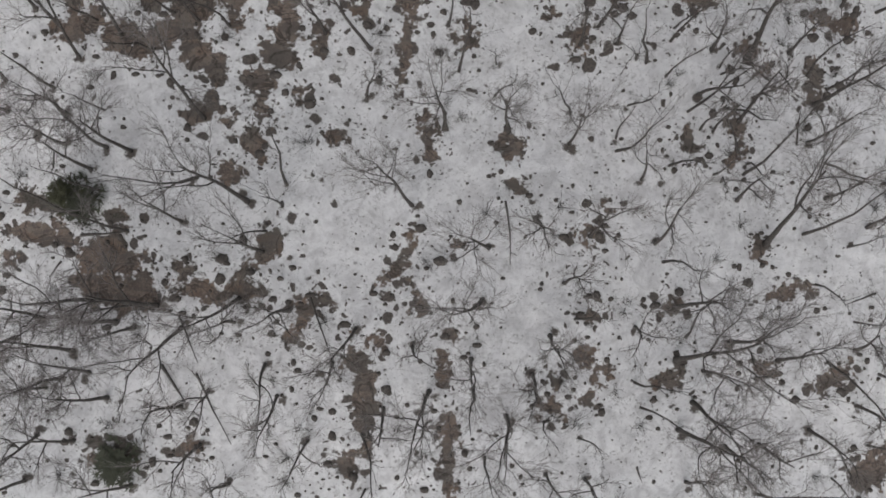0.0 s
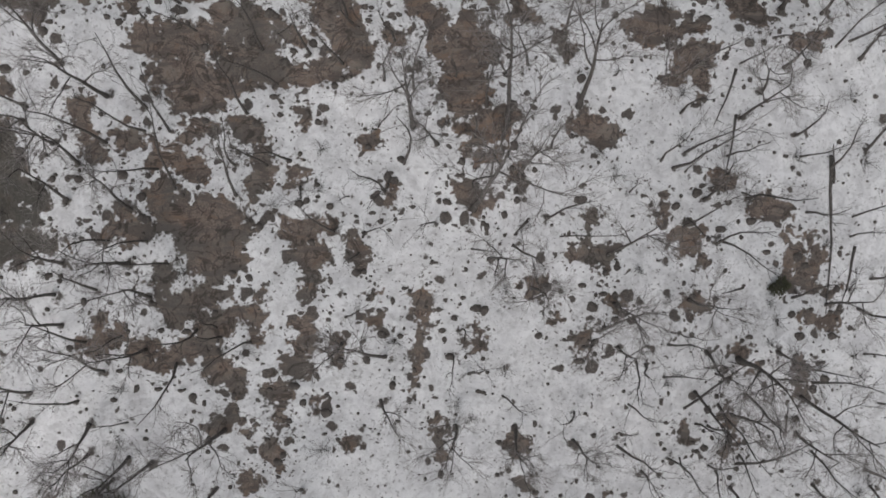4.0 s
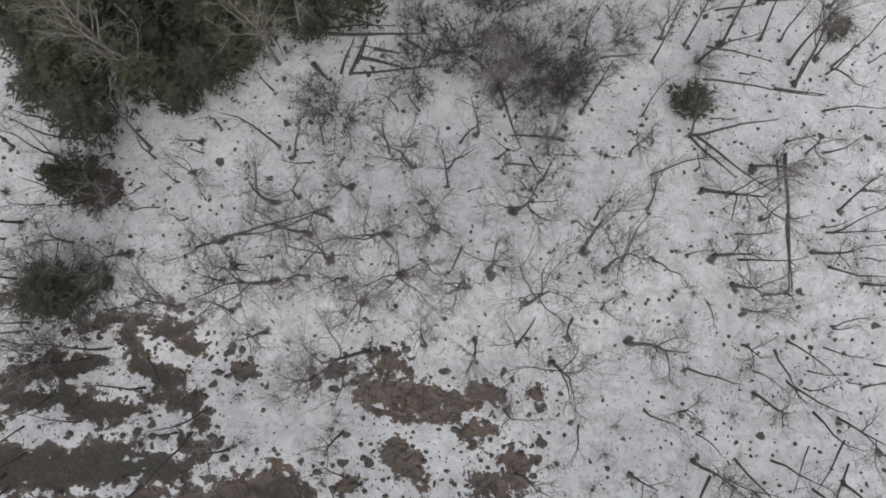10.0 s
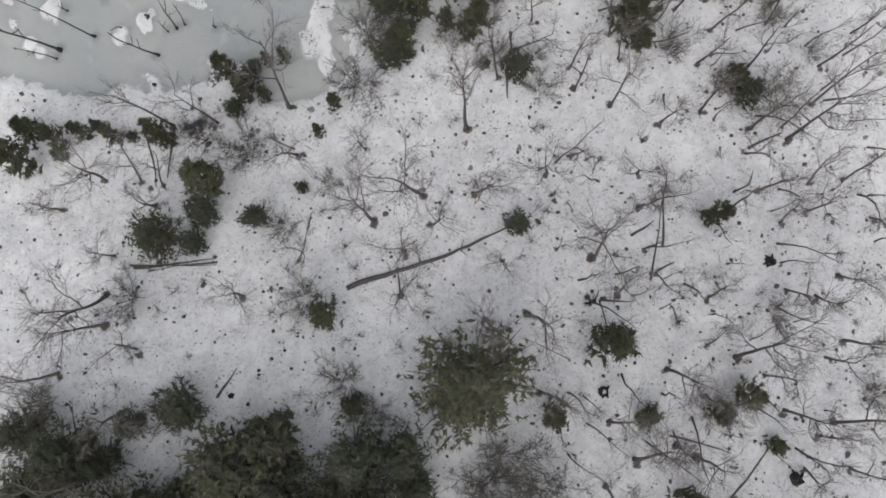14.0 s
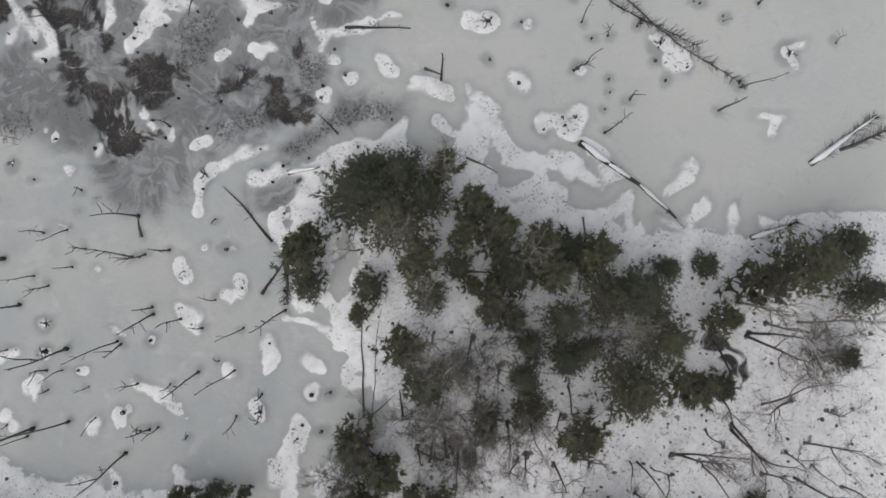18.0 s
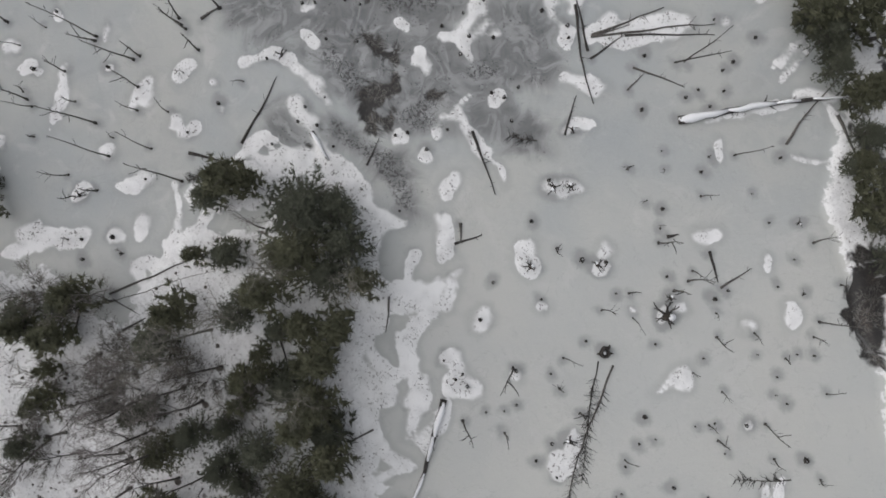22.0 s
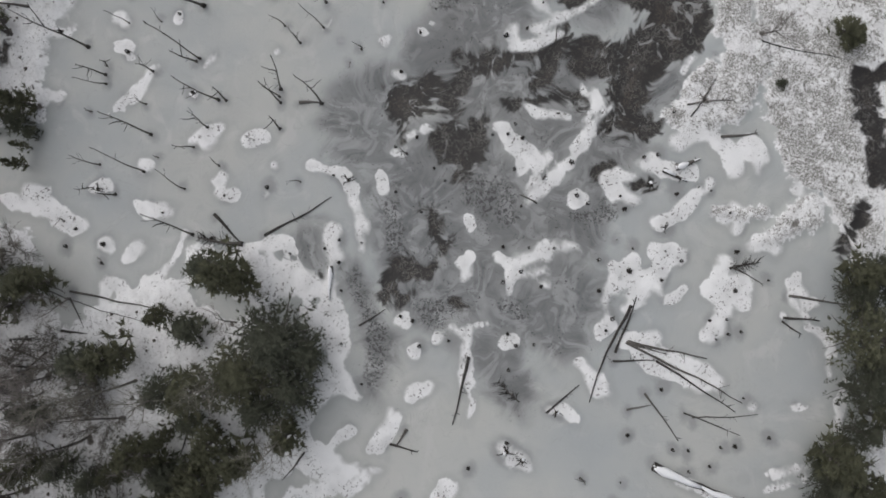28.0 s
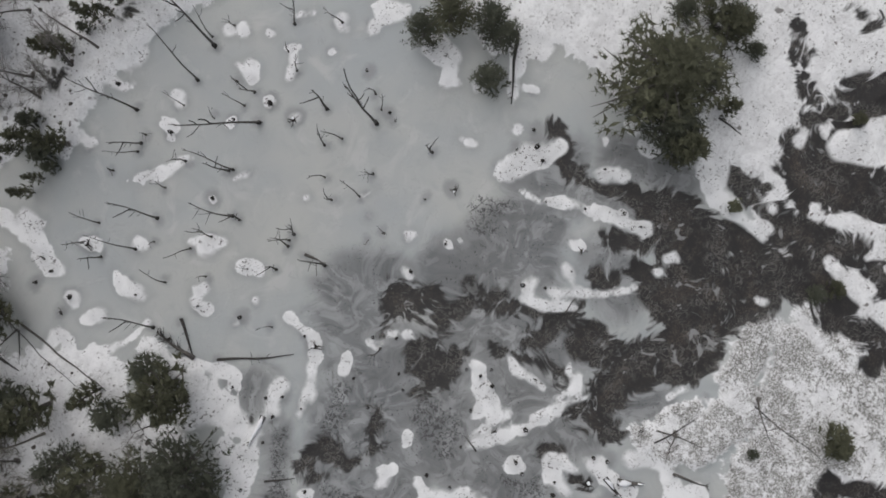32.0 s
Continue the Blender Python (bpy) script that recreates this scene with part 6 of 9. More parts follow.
bare_tree(-13.28, 108.79, 4.7, -0.55, -0.96)
bare_tree(-3.54, 99.35, 5.39, -0.85, 1.38)
bare_tree(-6.69, 101.6, 5.05, -0.71, 1.34)
bare_tree(-23.85, 86.68, 7.89, -2.15, 0.99)
bare_tree(-20.87, 87, 6.8, -1.41, 1.48)
bare_tree(-18.88, -7.39, 6.8, 2.02, 0.29)
bare_tree(-11.96, -7.98, 6.57, 1.33, 0.36)
bare_tree(-12.69, -6.21, 6.81, 1.11, 0.53)
bare_tree(1.77, -6.76, 9.65, -0.25, 0.23)
bare_tree(10.55, -6.35, 10.1, -1.39, 0.68)
bare_tree(9.88, -7.65, 9.64, -1.09, 1.04)
bare_tree(12.15, -8.46, 10.34, -1.8, 1.23)
bare_tree(16.2, -7.73, 7.48, -1.73, 0.48)
bare_tree(3.58, -9.45, 5.93, -0.26, 0.49)
bare_tree(5.4, -9.79, 6.16, -0.53, 0.87)
bare_tree(10.29, -10.14, 6.8, -1.16, 1.33)
bare_tree(-17.32, -7.66, 6.8, 1.73, 1.08)
bare_tree(-19.37, -9.37, 6.8, 1.81, 0.95)
bare_tree(-3.73, -6.31, 6, 0.48, -0.1)
bare_tree(-8.49, -5.75, 5.87, 0.72, -0.21)
bare_tree(-8.99, -4.36, 6.2, 0.94, -0.71)
bare_tree(-5.99, -4.26, 5.81, 0.52, -0.42)
bare_tree(-1.7, -5.57, 8.09, 0.06, 0.14)
bare_tree(-10.74, -9.77, 6.63, 1.64, 1.13)
bare_tree(-14.91, -9.69, 6.8, 1.61, 1.25)
bare_tree(-7.13, -7.8, 5.81, 0.84, 0.26)
bare_tree(13.76, -8.36, 6.8, -1.46, 0.94)
bare_tree(18.37, -6.56, 6.8, -1.89, 0.76)
bare_tree(-19.93, -3.16, 6.8, 2.02, 0.31)
bare_tree(-11.46, -5.47, 6.18, 1.55, 0.12)
bare_tree(11.07, -4.91, 7.07, -0.84, 0.48)
bare_tree(16.23, 97.09, 7.2, 2.16, -0.07)
bare_tree(9.8, 96.46, 7.2, 0.61, -0.05)
bare_tree(-3.6, 97.75, 7.2, 0.69, -2)
bare_tree(19.17, 105.87, 5.44, -1.6, 0.34)
bare_tree(4.26, 98.79, 5.15, 0.56, 1.44)
bare_tree(14.18, 110.52, 7.2, -0.58, -0.43)
bare_tree(-0.84, 100.04, 7.2, -0.16, -1.15)
bare_tree(2.81, 91.98, 5.89, 0.38, 0.53)
bare_tree(6.07, 92.83, 6.29, -0.72, -0.19)
bare_tree(12.56, 104.96, 6.42, -0.45, -1.08)
bare_tree(17.29, 102.59, 5.44, -0.71, 0.17)
bare_tree(-45.62, 131.43, 5.44, 1.62, -0.18)
bare_tree(-40.09, 130.06, 4.91, 1.1, -0.98)
bare_tree(-26.5, 75.16, 13, 3.06, -1.36)
bare_tree(10.08, 67.4, 9.28, -1.91, 1.9)

bare_tree(-0.04, 102.03, 9.00, -0.11, -1.03)
bare_tree(-4.40, 105.01, 9.00, 0.03, -3.49)
bare_tree(-2.55, 98.09, 9.00, 0.40, 2.35)
bare_tree(-4.62, 99.21, 9.00, -1.51, 1.64)
bare_tree(-2.34, 103.49, 9.00, 0.03, -0.33)
bare_tree(10.21, 100.63, 9.00, 0.78, 1.82)
bare_tree(13.15, 109.38, 9.00, -0.11, -1.22)
bare_tree(0.82, 98.41, 9.00, -0.68, -0.43)
bare_tree(16.91, 105.94, 9.00, -6.79, -0.97)

bare_tree(-14.37, -1.65, 7.50, -0.85, -0.43)
bare_tree(-17.83, -4.91, 7.50, 1.67, 0.73)
bare_tree(-15.88, -5.78, 7.50, 1.00, 1.09)
bare_tree(-17.33, -3.72, 7.50, 1.55, 1.13)
bare_tree(-14.62, -2.67, 7.50, 0.87, -0.11)
bare_tree(-14.66, 5.04, 7.50, 0.83, -0.18)
bare_tree(-17.58, 5.36, 7.50, 1.74, -0.13)
bare_tree(-15.76, 5.24, 7.50, 1.56, -0.00)
bare_tree(-17.56, 6.73, 7.50, 3.01, -0.74)
bare_tree(-12.52, -2.64, 7.50, 1.19, -0.76)
bare_tree(-18.56, -5.35, 7.50, 2.58, 1.07)
bare_tree(-10.01, -1.38, 7.50, 0.20, -1.26)
bare_tree(-4.94, -2.73, 7.50, -0.47, -1.37)

# pale leafless trees among the evergreens

# dead snags in the pond
snag(-2.24, 127.68, 3.76, -0.3, 0.71)
snag(-5.08, 130.64, 2.64, 0.23, 0.16)
snag(-5.96, 132.58, 1.72, -0.01, 0.28)
snag(-4.31, 132.6, 1.95, 0.94, 0.58)
snag(3.62, 140.25, 3.85, 0.21, -0.18)
snag(3.27, 136.6, 2.16, -0.03, 0.02)
snag(1.23, 137.76, 1.2, 0.12, -0.08)
snag(4.35, 137.05, 3.07, 0.04, 0.07)
snag(5.23, 137.37, 1.08, 0.11, -0.1)
snag(9.85, 139.49, 1, 0.06, -0.08)
snag(10.39, 138.6, 1.59, -0.01, -0.01)
snag(7.89, 135.89, 1.41, 0.07, -0.07)
snag(9.33, 137.48, 1.36, 0, -0.04)
snag(4.87, 130.84, 3.08, 0.21, 0.07)
snag(9.29, 133.23, 2.9, 0.2, -0.1)
snag(9.14, 131.68, 4.9, 0.48, -0.22)
snag(12.51, 136.17, 1.24, 0.03, -0.06)
snag(2.19, 123.2, 2.94, 0.17, 0.3)
snag(7.13, 129.95, 1.07, 0.14, -0.18)
snag(1.05, 120.54, 3.32, 0.46, 0.1)
snag(9.27, 125.75, 4.06, 0.34, -0.22)
snag(14.81, 130.2, 1.48, 0.04, -0.09)
snag(1.51, 128.3, 2.53, 0.17, -0.04)
snag(-28.03, 93.31, 2.89, -0.02, -0.78)
snag(-25.37, 91.57, 5.11, -0.05, -0.68)
snag(-27.97, 98.69, 5.08, 0.26, -0.18)
snag(-26.04, 101.08, 5.7, 0.14, -1.24)
snag(-27.7, 98.55, 4.61, 0.47, -1.09)
snag(-19.71, 101.69, 5.16, -0.2, -0.84)
snag(-21.96, 98.04, 3.99, 0.19, -0.48)
snag(-19.55, 98.77, 4.41, 0.23, -0.82)
snag(-18.65, 95.82, 2.79, 0.06, -0.69)
snag(-17.33, 97.66, 4.01, 0.28, 0.13)
snag(-22.11, 103.08, 3.57, -0.09, -0.32)
snag(-24.06, 101.25, 2.24, 0.04, -0.47)
snag(-22.47, 100.99, 2.95, 0.26, -0.14)
snag(-25.82, 96.26, 3.06, 0.39, 0.32)
snag(-14.22, 95.41, 1.06, 0, -0.29)
snag(-32.13, 107.87, 0.4, 0.24, 0)
snag(-33.73, 101.2, 1.59, -0.42, -0.69)
snag(-6.93, 136.95, 2.23, 0.04, 0.01)
snag(-6.29, 136.59, 4.43, 0.19, 0.16)
snag(-5.77, 135.57, 4.43, 0.44, 0.11)
snag(-3.95, 138.1, 1.97, 0.21, -0.06)
snag(-2.39, 137.92, 2.16, 0.2, -0.06)
snag(-2.35, 140.42, 2.07, 0.44, -0.14)
snag(-1.62, 144.24, 1.57, -0.02, -0.02)
snag(-4.8, 146.52, 1.59, -0.01, -0.02)
snag(-4.44, 143.92, 0.87, 0.01, -0.06)
snag(-1.97, 124.3, 4.52, 0.61, -0.48)
snag(2.17, 144.52, 1.82, 0.02, -0.02)
snag(5.94, 140.51, 2.17, 0.15, -0.1)
snag(7.63, 143.29, 1.67, 0.25, -0.2)
snag(-10.18, 135.25, 0.4, 0.21, -0.12)
snag(-9.07, 134.98, 2.97, 0.5, 0.1)
snag(-14.28, 140.84, 3.25, 0.16, 0.12)
snag(-0.28, 127.17, 2.42, 0.05, 0.02)
snag(-26.23, 101.53, 3.99, -0.18, -0.32)
snag(-23.53, 108.46, 2.47, 0.13, -1.01)
snag(-2.57, 144.76, 3.16, 0, 0.06)
snag(-11.8, 138.21, 2.54, -0.13, 0.01)
snag(-7.8, 145.17, 3.24, -0.07, 0.06)
snag(-14.23, 133.6, 2.14, -0, 0.01)
snag(-13.92, 136.03, 0.95, 0.32, 0.03)
snag(-9.53, 128.2, 1.61, 0.07, -0.06)
snag(-11.99, 134.62, 0.4, 0.24, -0.03)
snag(-0.26, 136, 0.4, -0.22, -0.09)
snag(-0.45, 142.2, 1.39, 0.34, -0.17)
snag(-29.08, 95.22, 1.88, -0.12, -0.29)
snag(-24.21, 93.44, 3.18, 0.41, 0.67)
snag(-23.69, 93.75, 2.87, 0.9, -0.02)
snag(-23.64, 96.77, 1.43, -0.19, -0.21)
snag(-21.58, 93.68, 1.14, -0.03, -0.07)
snag(-20.8, 99.13, 2.15, 0.16, 0.01)
snag(-28.49, 104.52, 3.5, -0.48, -0.06)
snag(-28.02, 104.66, 3.18, 0.07, -0.58)
snag(-27.69, 104.91, 3.64, -0.05, -0.57)
snag(-26.12, 105.61, 4.4, -0.2, -0.19)
snag(-32.43, 102.86, 4.33, 0.08, -0.52)
snag(-31.87, 104.29, 1.56, -0.1, -0.26)
snag(-33.46, 105.27, 2.55, -0.37, -0.8)
snag(-28.83, 107.39, 6.27, -0.01, -0.88)
snag(-33.26, 108.18, 1.71, 0.09, -0.05)
snag(-24.65, 104.43, 1.41, -0.14, 0.06)
snag(-17.1, 96.22, 1.54, 0.05, 0.04)
snag(-12.8, 99.04, 0.4, -0.24, 0.03)
snag(-28.34, 113.97, 3.22, 0.06, -0.26)
snag(0.6, 105.71, 0.4, 0.03, 0.24)
snag(-32.32, 90.94, 5.53, -0.4, -0.27)
snag(-32.07, 91.55, 7.59, -0.27, -0.34)
snag(-29.79, 92.6, 6.66, -0.37, -0.38)
snag(-33.95, 91.31, 1.2, 0.01, 0.05)
snag(-31.8, 94.3, 1.96, -0.05, -0.01)
snag(-35.67, 94.9, 3.39, -0.11, -0.1)
snag(-37.1, 93.75, 2.7, -0.37, -0.05)
snag(-39.63, 95.68, 3.73, 0.37, -0.16)
snag(-35.33, 96.25, 1.71, -0.18, -0)
snag(-35.34, 99.43, 7.11, -0.03, -0.42)
snag(-38.44, 100.68, 4.52, -0.18, -0.23)
snag(-37.31, 102.23, 8, -0.17, -0.6)
snag(-34.91, 101.6, 3.14, -0.03, -0.13)
snag(-24.79, 93.21, 1.31, -0.05, 0.01)
snag(-32.27, 95.56, 4.24, 0.63, 0.08)
snag(-31.19, 95.83, 4.26, 0.01, -0.15)
snag(-31.29, 97.34, 7.48, 1.46, 0.41)
snag(-38.09, 101.72, 1.61, -0.46, 0.1)
snag(-35.07, 104.65, 3.08, -0.06, -0.19)
snag(-38.99, 105.97, 4.61, -0.07, -0.44)
snag(-38.36, 102.88, 0.4, 0.22, 0.1)
snag(-17.2, 103.57, 4.26, -0.19, -0.71)

# fallen logs
fallen_log(-6.96, -1.16, -5.82, -4.83, 0.08)
fallen_log(-13.43, -4.3, -12.44, -5.99, 0.13)
fallen_log(15.33, 5.63, 15.45, 7.25, 0.09)
fallen_log(-15.51, 48.33, -12.66, 48.78, 0.12)
fallen_log(-12.66, 48.78, -9.65, 50.27, 0.1)
fallen_log(11.33, 54.87, 14.16, 52.38, 0.15)
fallen_log(17.19, 50.31, 16.89, 45.38, 0.14)
fallen_log(16.82, 53.61, 16.76, 51.38, 0.12)
fallen_log(0.67, 42.52, 1.81, 44.16, 0.13)
fallen_log(7.24, 80.76, 8.77, 81.81, 0.16)
fallen_log(8.56, 77.88, 9.53, 83.82, 0.12)
fallen_log(8.95, 78.48, 10.1, 79.12, 0.16)
fallen_log(13.05, 60.95, 17.29, 60.06, 0.12)
fallen_log(12.57, 58.66, 20.35, 57.83, 0.12)
fallen_log(13.91, 63.49, 17.6, 64.28, 0.12)
fallen_log(13.42, 64.33, 16.77, 68.12, 0.12)
fallen_log(3.25, 72.51, 0.28, 73.7, 0.07)
fallen_log(18.01, 75.59, 19.56, 76.04, 0.08)
fallen_log(-12.66, -2.12, -11.87, -4.25, 0.08)
fallen_log(-16.96, 1.38, -14.87, 1.55, 0.13)
fallen_log(10.07, 7.09, 13.6, 9.51, 0.11)
fallen_log(12.56, 5.22, 12.21, 6.56, 0.12)
fallen_log(1.77, 2.97, 1.98, 0.06, 0.09)
fallen_log(13.61, 9.11, 12.23, 9.36, 0.1)
fallen_log(12.97, 12.93, 11.89, 12.65, 0.1)
fallen_log(3.96, 15.35, 7, 15.42, 0.07)
fallen_log(-17.84, 0.24, -18.39, -0.51, 0.09)
fallen_log(12.74, 23.61, 11.63, 20.83, 0.12)
fallen_log(12.78, 21.4, 12.1, 18.2, 0.11)
fallen_log(17.65, 19.52, 17.35, 11.62, 0.15)
fallen_log(18.92, 15.01, 18.23, 12.18, 0.12)
fallen_log(2.43, 16.1, 1.75, 15.42, 0.11)
fallen_log(17.82, 18.11, 17.84, 20.08, 0.1)
fallen_log(11.13, 35.9, 9.45, 32.8, 0.13)
fallen_log(19.18, 37.57, 17.2, 35.12, 0.09)
fallen_log(19.18, 36.36, 17.95, 34.25, 0.11)
fallen_log(17.49, 54.02, 17.2, 45.66, 0.18)
fallen_log(-15.07, 48.45, -9.81, 50.2, 0.13)
fallen_log(3.73, 54.5, 0.46, 54.72, 0.18)
fallen_log(-2.29, 47.99, -2.86, 46.64, 0.13)
fallen_log(-18.91, 41.83, -17.98, 40.5, 0.13)
fallen_log(-10.41, 34.93, -9.17, 33.07, 0.12)
fallen_log(-21.45, 44.35, -17.37, 43.84, 0.12)
fallen_log(17.04, 37.26, 15.8, 34.89, 0.07)
fallen_log(11.68, 54.91, 16.4, 51.59, 0.15)
fallen_log(-0.32, 58.03, 1.17, 53.88, 0.1)
fallen_log(11.47, 54.91, 17.26, 56.28, 0.15)
fallen_log(-8.64, 58.89, -8.01, 61.07, 0.15)
fallen_log(-10.46, 61.19, -6.38, 61.45, 0.12)
fallen_log(-8.94, 58.23, -3.91, 58.97, 0.15)
fallen_log(0.16, 52.95, 2.65, 52.65, 0.12)
fallen_log(18.56, 58.32, 19.47, 60.24, 0.12)
fallen_log(6.14, 59.82, 9.34, 60.22, 0.11)
fallen_log(-0.84, 59.36, -0.15, 57.71, 0.16)
fallen_log(-11.32, 76.32, -0.42, 81.10, 0.30)
fallen_log(-25.04, 76.98, -19.92, 77.87, 0.14)
fallen_log(9.35, 80.07, 9.63, 84.61, 0.14)
fallen_log(-18.69, 69.29, -17.69, 71.11, 0.17)
fallen_log(-7.76, 75.82, -8.13, 77.85, 0.15)
fallen_log(17.16, 58.26, 20.73, 58, 0.14)
fallen_log(16.87, 64.26, 21.31, 64.57, 0.12)
fallen_log(9.77, 68.05, 13.76, 67.12, 0.13)
fallen_log(-14.23, 80.02, -14.01, 81.22, 0.12)
fallen_log(15.11, 87.13, 17.36, 88.3, 0.19)
fallen_log(6.03, 95.07, 5.42, 94.43, 0.16)
fallen_log(-15.53, 85.46, -17.69, 86.3, 0.12)
fallen_log(-6.28, 97.11, -5.63, 95.78, 0.16)
fallen_log(9.25, 90.54, 9.37, 89.39, 0.12)
fallen_log(-0.46, 119.53, 7.74, 115.55, 0.24)
fallen_log(-19.41, 112.73, -17.36, 113.67, 0.2)
fallen_log(-16.73, 116.19, -18.48, 117.25, 0.1)
fallen_log(-9.43, 95.4, -10.89, 105.2, 0.06)
fallen_log(2.2, 112.21, 3.65, 112.91, 0.12)
fallen_log(0.94, 114.58, 1.8, 112.35, 0.1)
fallen_log(10.74, 109.29, 13.17, 106.18, 0.14)
fallen_log(11.14, 105.9, 12.19, 104.9, 0.12)
fallen_log(13.16, 109.61, 16.84, 110.19, 0.15)
fallen_log(-9.8, 98.02, -8.51, 99.92, 0.08)
fallen_log(13.51, 103.19, 16.68, 101.38, 0.15)
fallen_log(-4.61, 111.11, -2.78, 111.94, 0.12)
fallen_log(16.12, 98.12, 16.26, 96.84, 0.13)
fallen_log(8.11, 123.78, 9.87, 125.19, 0.11)
fallen_log(-25.84, 131.59, -18.92, 131.86, 0.15)
fallen_log(-23.56, 132.37, -23.32, 140.81, 0.14)
fallen_log(-22.01, 132.16, -23.34, 134.65, 0.12)
fallen_log(-14.61, 144.3, -18.54, 148.39, 0.13)
fallen_log(-17.15, 137.44, -17.31, 148.88, 0.31)
fallen_log(-16.07, 147.94, -13.09, 148.69, 0.18)
fallen_log(-18.11, 123.55, -13.64, 124.57, 0.16)
fallen_log(-21.07, 134.92, -19.27, 138.2, 0.12)
fallen_log(-19.06, 104.23, -18.11, 106.75, 0.17)
fallen_log(-5.58, 138.64, -6.63, 140.86, 0.12)
fallen_log(-8.09, 138.24, -5.98, 138.51, 0.16)
fallen_log(-21.01, 138.37, -23.07, 142.11, 0.08)
fallen_log(-17.05, 129.77, -19.63, 130.88, 0.12)
fallen_log(-19.58, 134.33, -20.58, 135.62, 0.1)
fallen_log(-1.45, 91.99, -1.35, 89.7, 0.2)
fallen_log(-1.36, 94.27, -1.17, 92.73, 0.18)
fallen_log(-6.17, 109.05, -3.65, 109.42, 0.12)
fallen_log(-1.85, 110.29, 0.29, 109.29, 0.16)
fallen_log(-9.38, 135.59, -9.47, 136.36, 0.18)
fallen_log(-23.59, 132.44, -24.88, 137.53, 0.14)
fallen_log(-23.25, 134.65, -22.55, 140.68, 0.12)
fallen_log(-35.23, 130.29, -36.47, 131.46, 0.24)
fallen_log(-38.66, 129.66, -41.69, 130.05, 0.08)
fallen_log(-38.38, 132.06, -39.66, 134.09, 0.16)
fallen_log(-45.17, 131.66, -46.48, 137.35, 0.06)
fallen_log(-30.89, 140.53, -32.4, 145.26, 0.12)
fallen_log(-29.46, 140.81, -30.35, 143.01, 0.14)
fallen_log(-12.03, 122.03, -10.71, 121.86, 0.17)
fallen_log(-10.7, 121.44, -11.04, 123.35, 0.14)
fallen_log(-29.16, 123.15, -29.17, 121.9, 0.09)
fallen_log(-21.09, 137.73, -21.4, 141.64, 0.08)
fallen_log(-7.71, 116.68, -5.39, 116.17, 0.12)
fallen_log(-48.05, 103.36, -44.95, 106.72, 0.17)
fallen_log(-10.16, 97.86, -12.05, 104.95, 0.13)
fallen_log(-19.28, 107.9, -23.54, 110.77, 0.14)
fallen_log(-39.28, 129.11, -40.9, 131.74, 0.1)
fallen_log(-34.75, 129.6, -34.77, 131.34, 0.2)
fallen_log(-28.27, 106.01, -28.99, 107.52, 0.15)
fallen_log(-7.67, 98.58, -8.31, 100.28, 0.14)
fallen_log(-26.02, 86.99, -24.51, 82.45, 0.15)
fallen_log(-23.85, 86.68, -23.9, 83.09, 0.17)
fallen_log(-39.31, 119.58, -40.31, 119.19, 0.08)
fallen_log(-54.71, 115.67, -55.16, 117.42, 0.1)
fallen_log(-11.95, -4.71, -10.61, -8, 0.08)
fallen_log(19.17, -1.27, 17.8, -1.79, 0.08)
fallen_log(7.9, -9.32, 8.17, -10.1, 0.09)
fallen_log(-22.59, 132.04, -26.49, 131.67, 0.14)
fallen_log(-23.56, 132.71, -24, 135.13, 0.1)
fallen_log(-29.24, 140.84, -29.01, 142.37, 0.11)
fallen_log(-30.96, 136.37, -30.88, 138.71, 0.08)

fallen_log(-10.87, 62.21, -7.06, 61.26, 0.16)
fallen_log(-10.44, 60.79, -4.31, 61.05, 0.20)
fallen_log(-9.07, 58.16, -8.26, 60.56, 0.20)
fallen_log(-9.61, 58.22, -8.90, 60.55, 0.16)
fallen_log(-8.67, 59.35, -5.43, 58.68, 0.20)
fallen_log(-7.68, 59.90, -6.15, 59.66, 0.20)
fallen_log(-5.84, 60.61, -4.13, 59.63, 0.20)
fallen_log(-11.31, 58.84, -10.24, 57.72, 0.30)
fallen_log(-19.77, 77.61, -24.14, 76.77, 0.10)
fallen_log(-25.31, 77.14, -19.76, 77.48, 0.12)
fallen_log(-4.14, 59.97, -2.22, 59.84, 0.20)
fallen_log(-1.87, 59.67, 0.02, 58.04, 0.20)
fallen_log(-0.15, 58.03, 1.17, 53.88, 0.12)
fallen_log(5.17, 76.38, 7.27, 76.37, 0.14)
fallen_log(5.17, 76.38, 5.87, 73.81, 0.10)
fallen_log(-5.22, 96.11, -5.35, 98.13, 0.15)
fallen_log(-4.22, 96.81, -5.08, 99.12, 0.12)
fallen_log(-6.39, 96.74, -3.77, 96.48, 0.11)
fallen_log(-9.57, 95.96, -7.85, 95.42, 0.15)

# stumps and root clumps
stump(-14.93, 46.73, 0.46)
stump(4.76, 76.17, 0.46)
stump(17.86, 65.76, 0.41)
stump(5.44, 70.65, 0.34)
stump(16.56, 79.48, 0.34)
stump(-2.29, 130.44, 0.37)
stump(-4.15, 134.87, 0.59)
stump(-8.14, 130.75, 0.66)
stump(-13.59, 128.5, 0.74)
stump(-8.53, 126.32, 0.56)
stump(3.22, 127.33, 0.65)
stump(2.24, 132.51, 0.34)
stump(3.95, 131.9, 0.21)
stump(5.29, 130.79, 0.21)
stump(7.01, 133.74, 0.26)
stump(8.71, 133.09, 0.22)
stump(11.96, 128.83, 0.6)
stump(11.59, 134.46, 0.36)
stump(4.22, 125.01, 0.28)
stump(-1.78, 124.47, 0.32)
stump(-5.32, 135.3, 0.43)
stump(-3.17, 129.33, 0.2)
stump(3.57, 139, 0.31)
stump(-1.32, 126.73, 0.2)
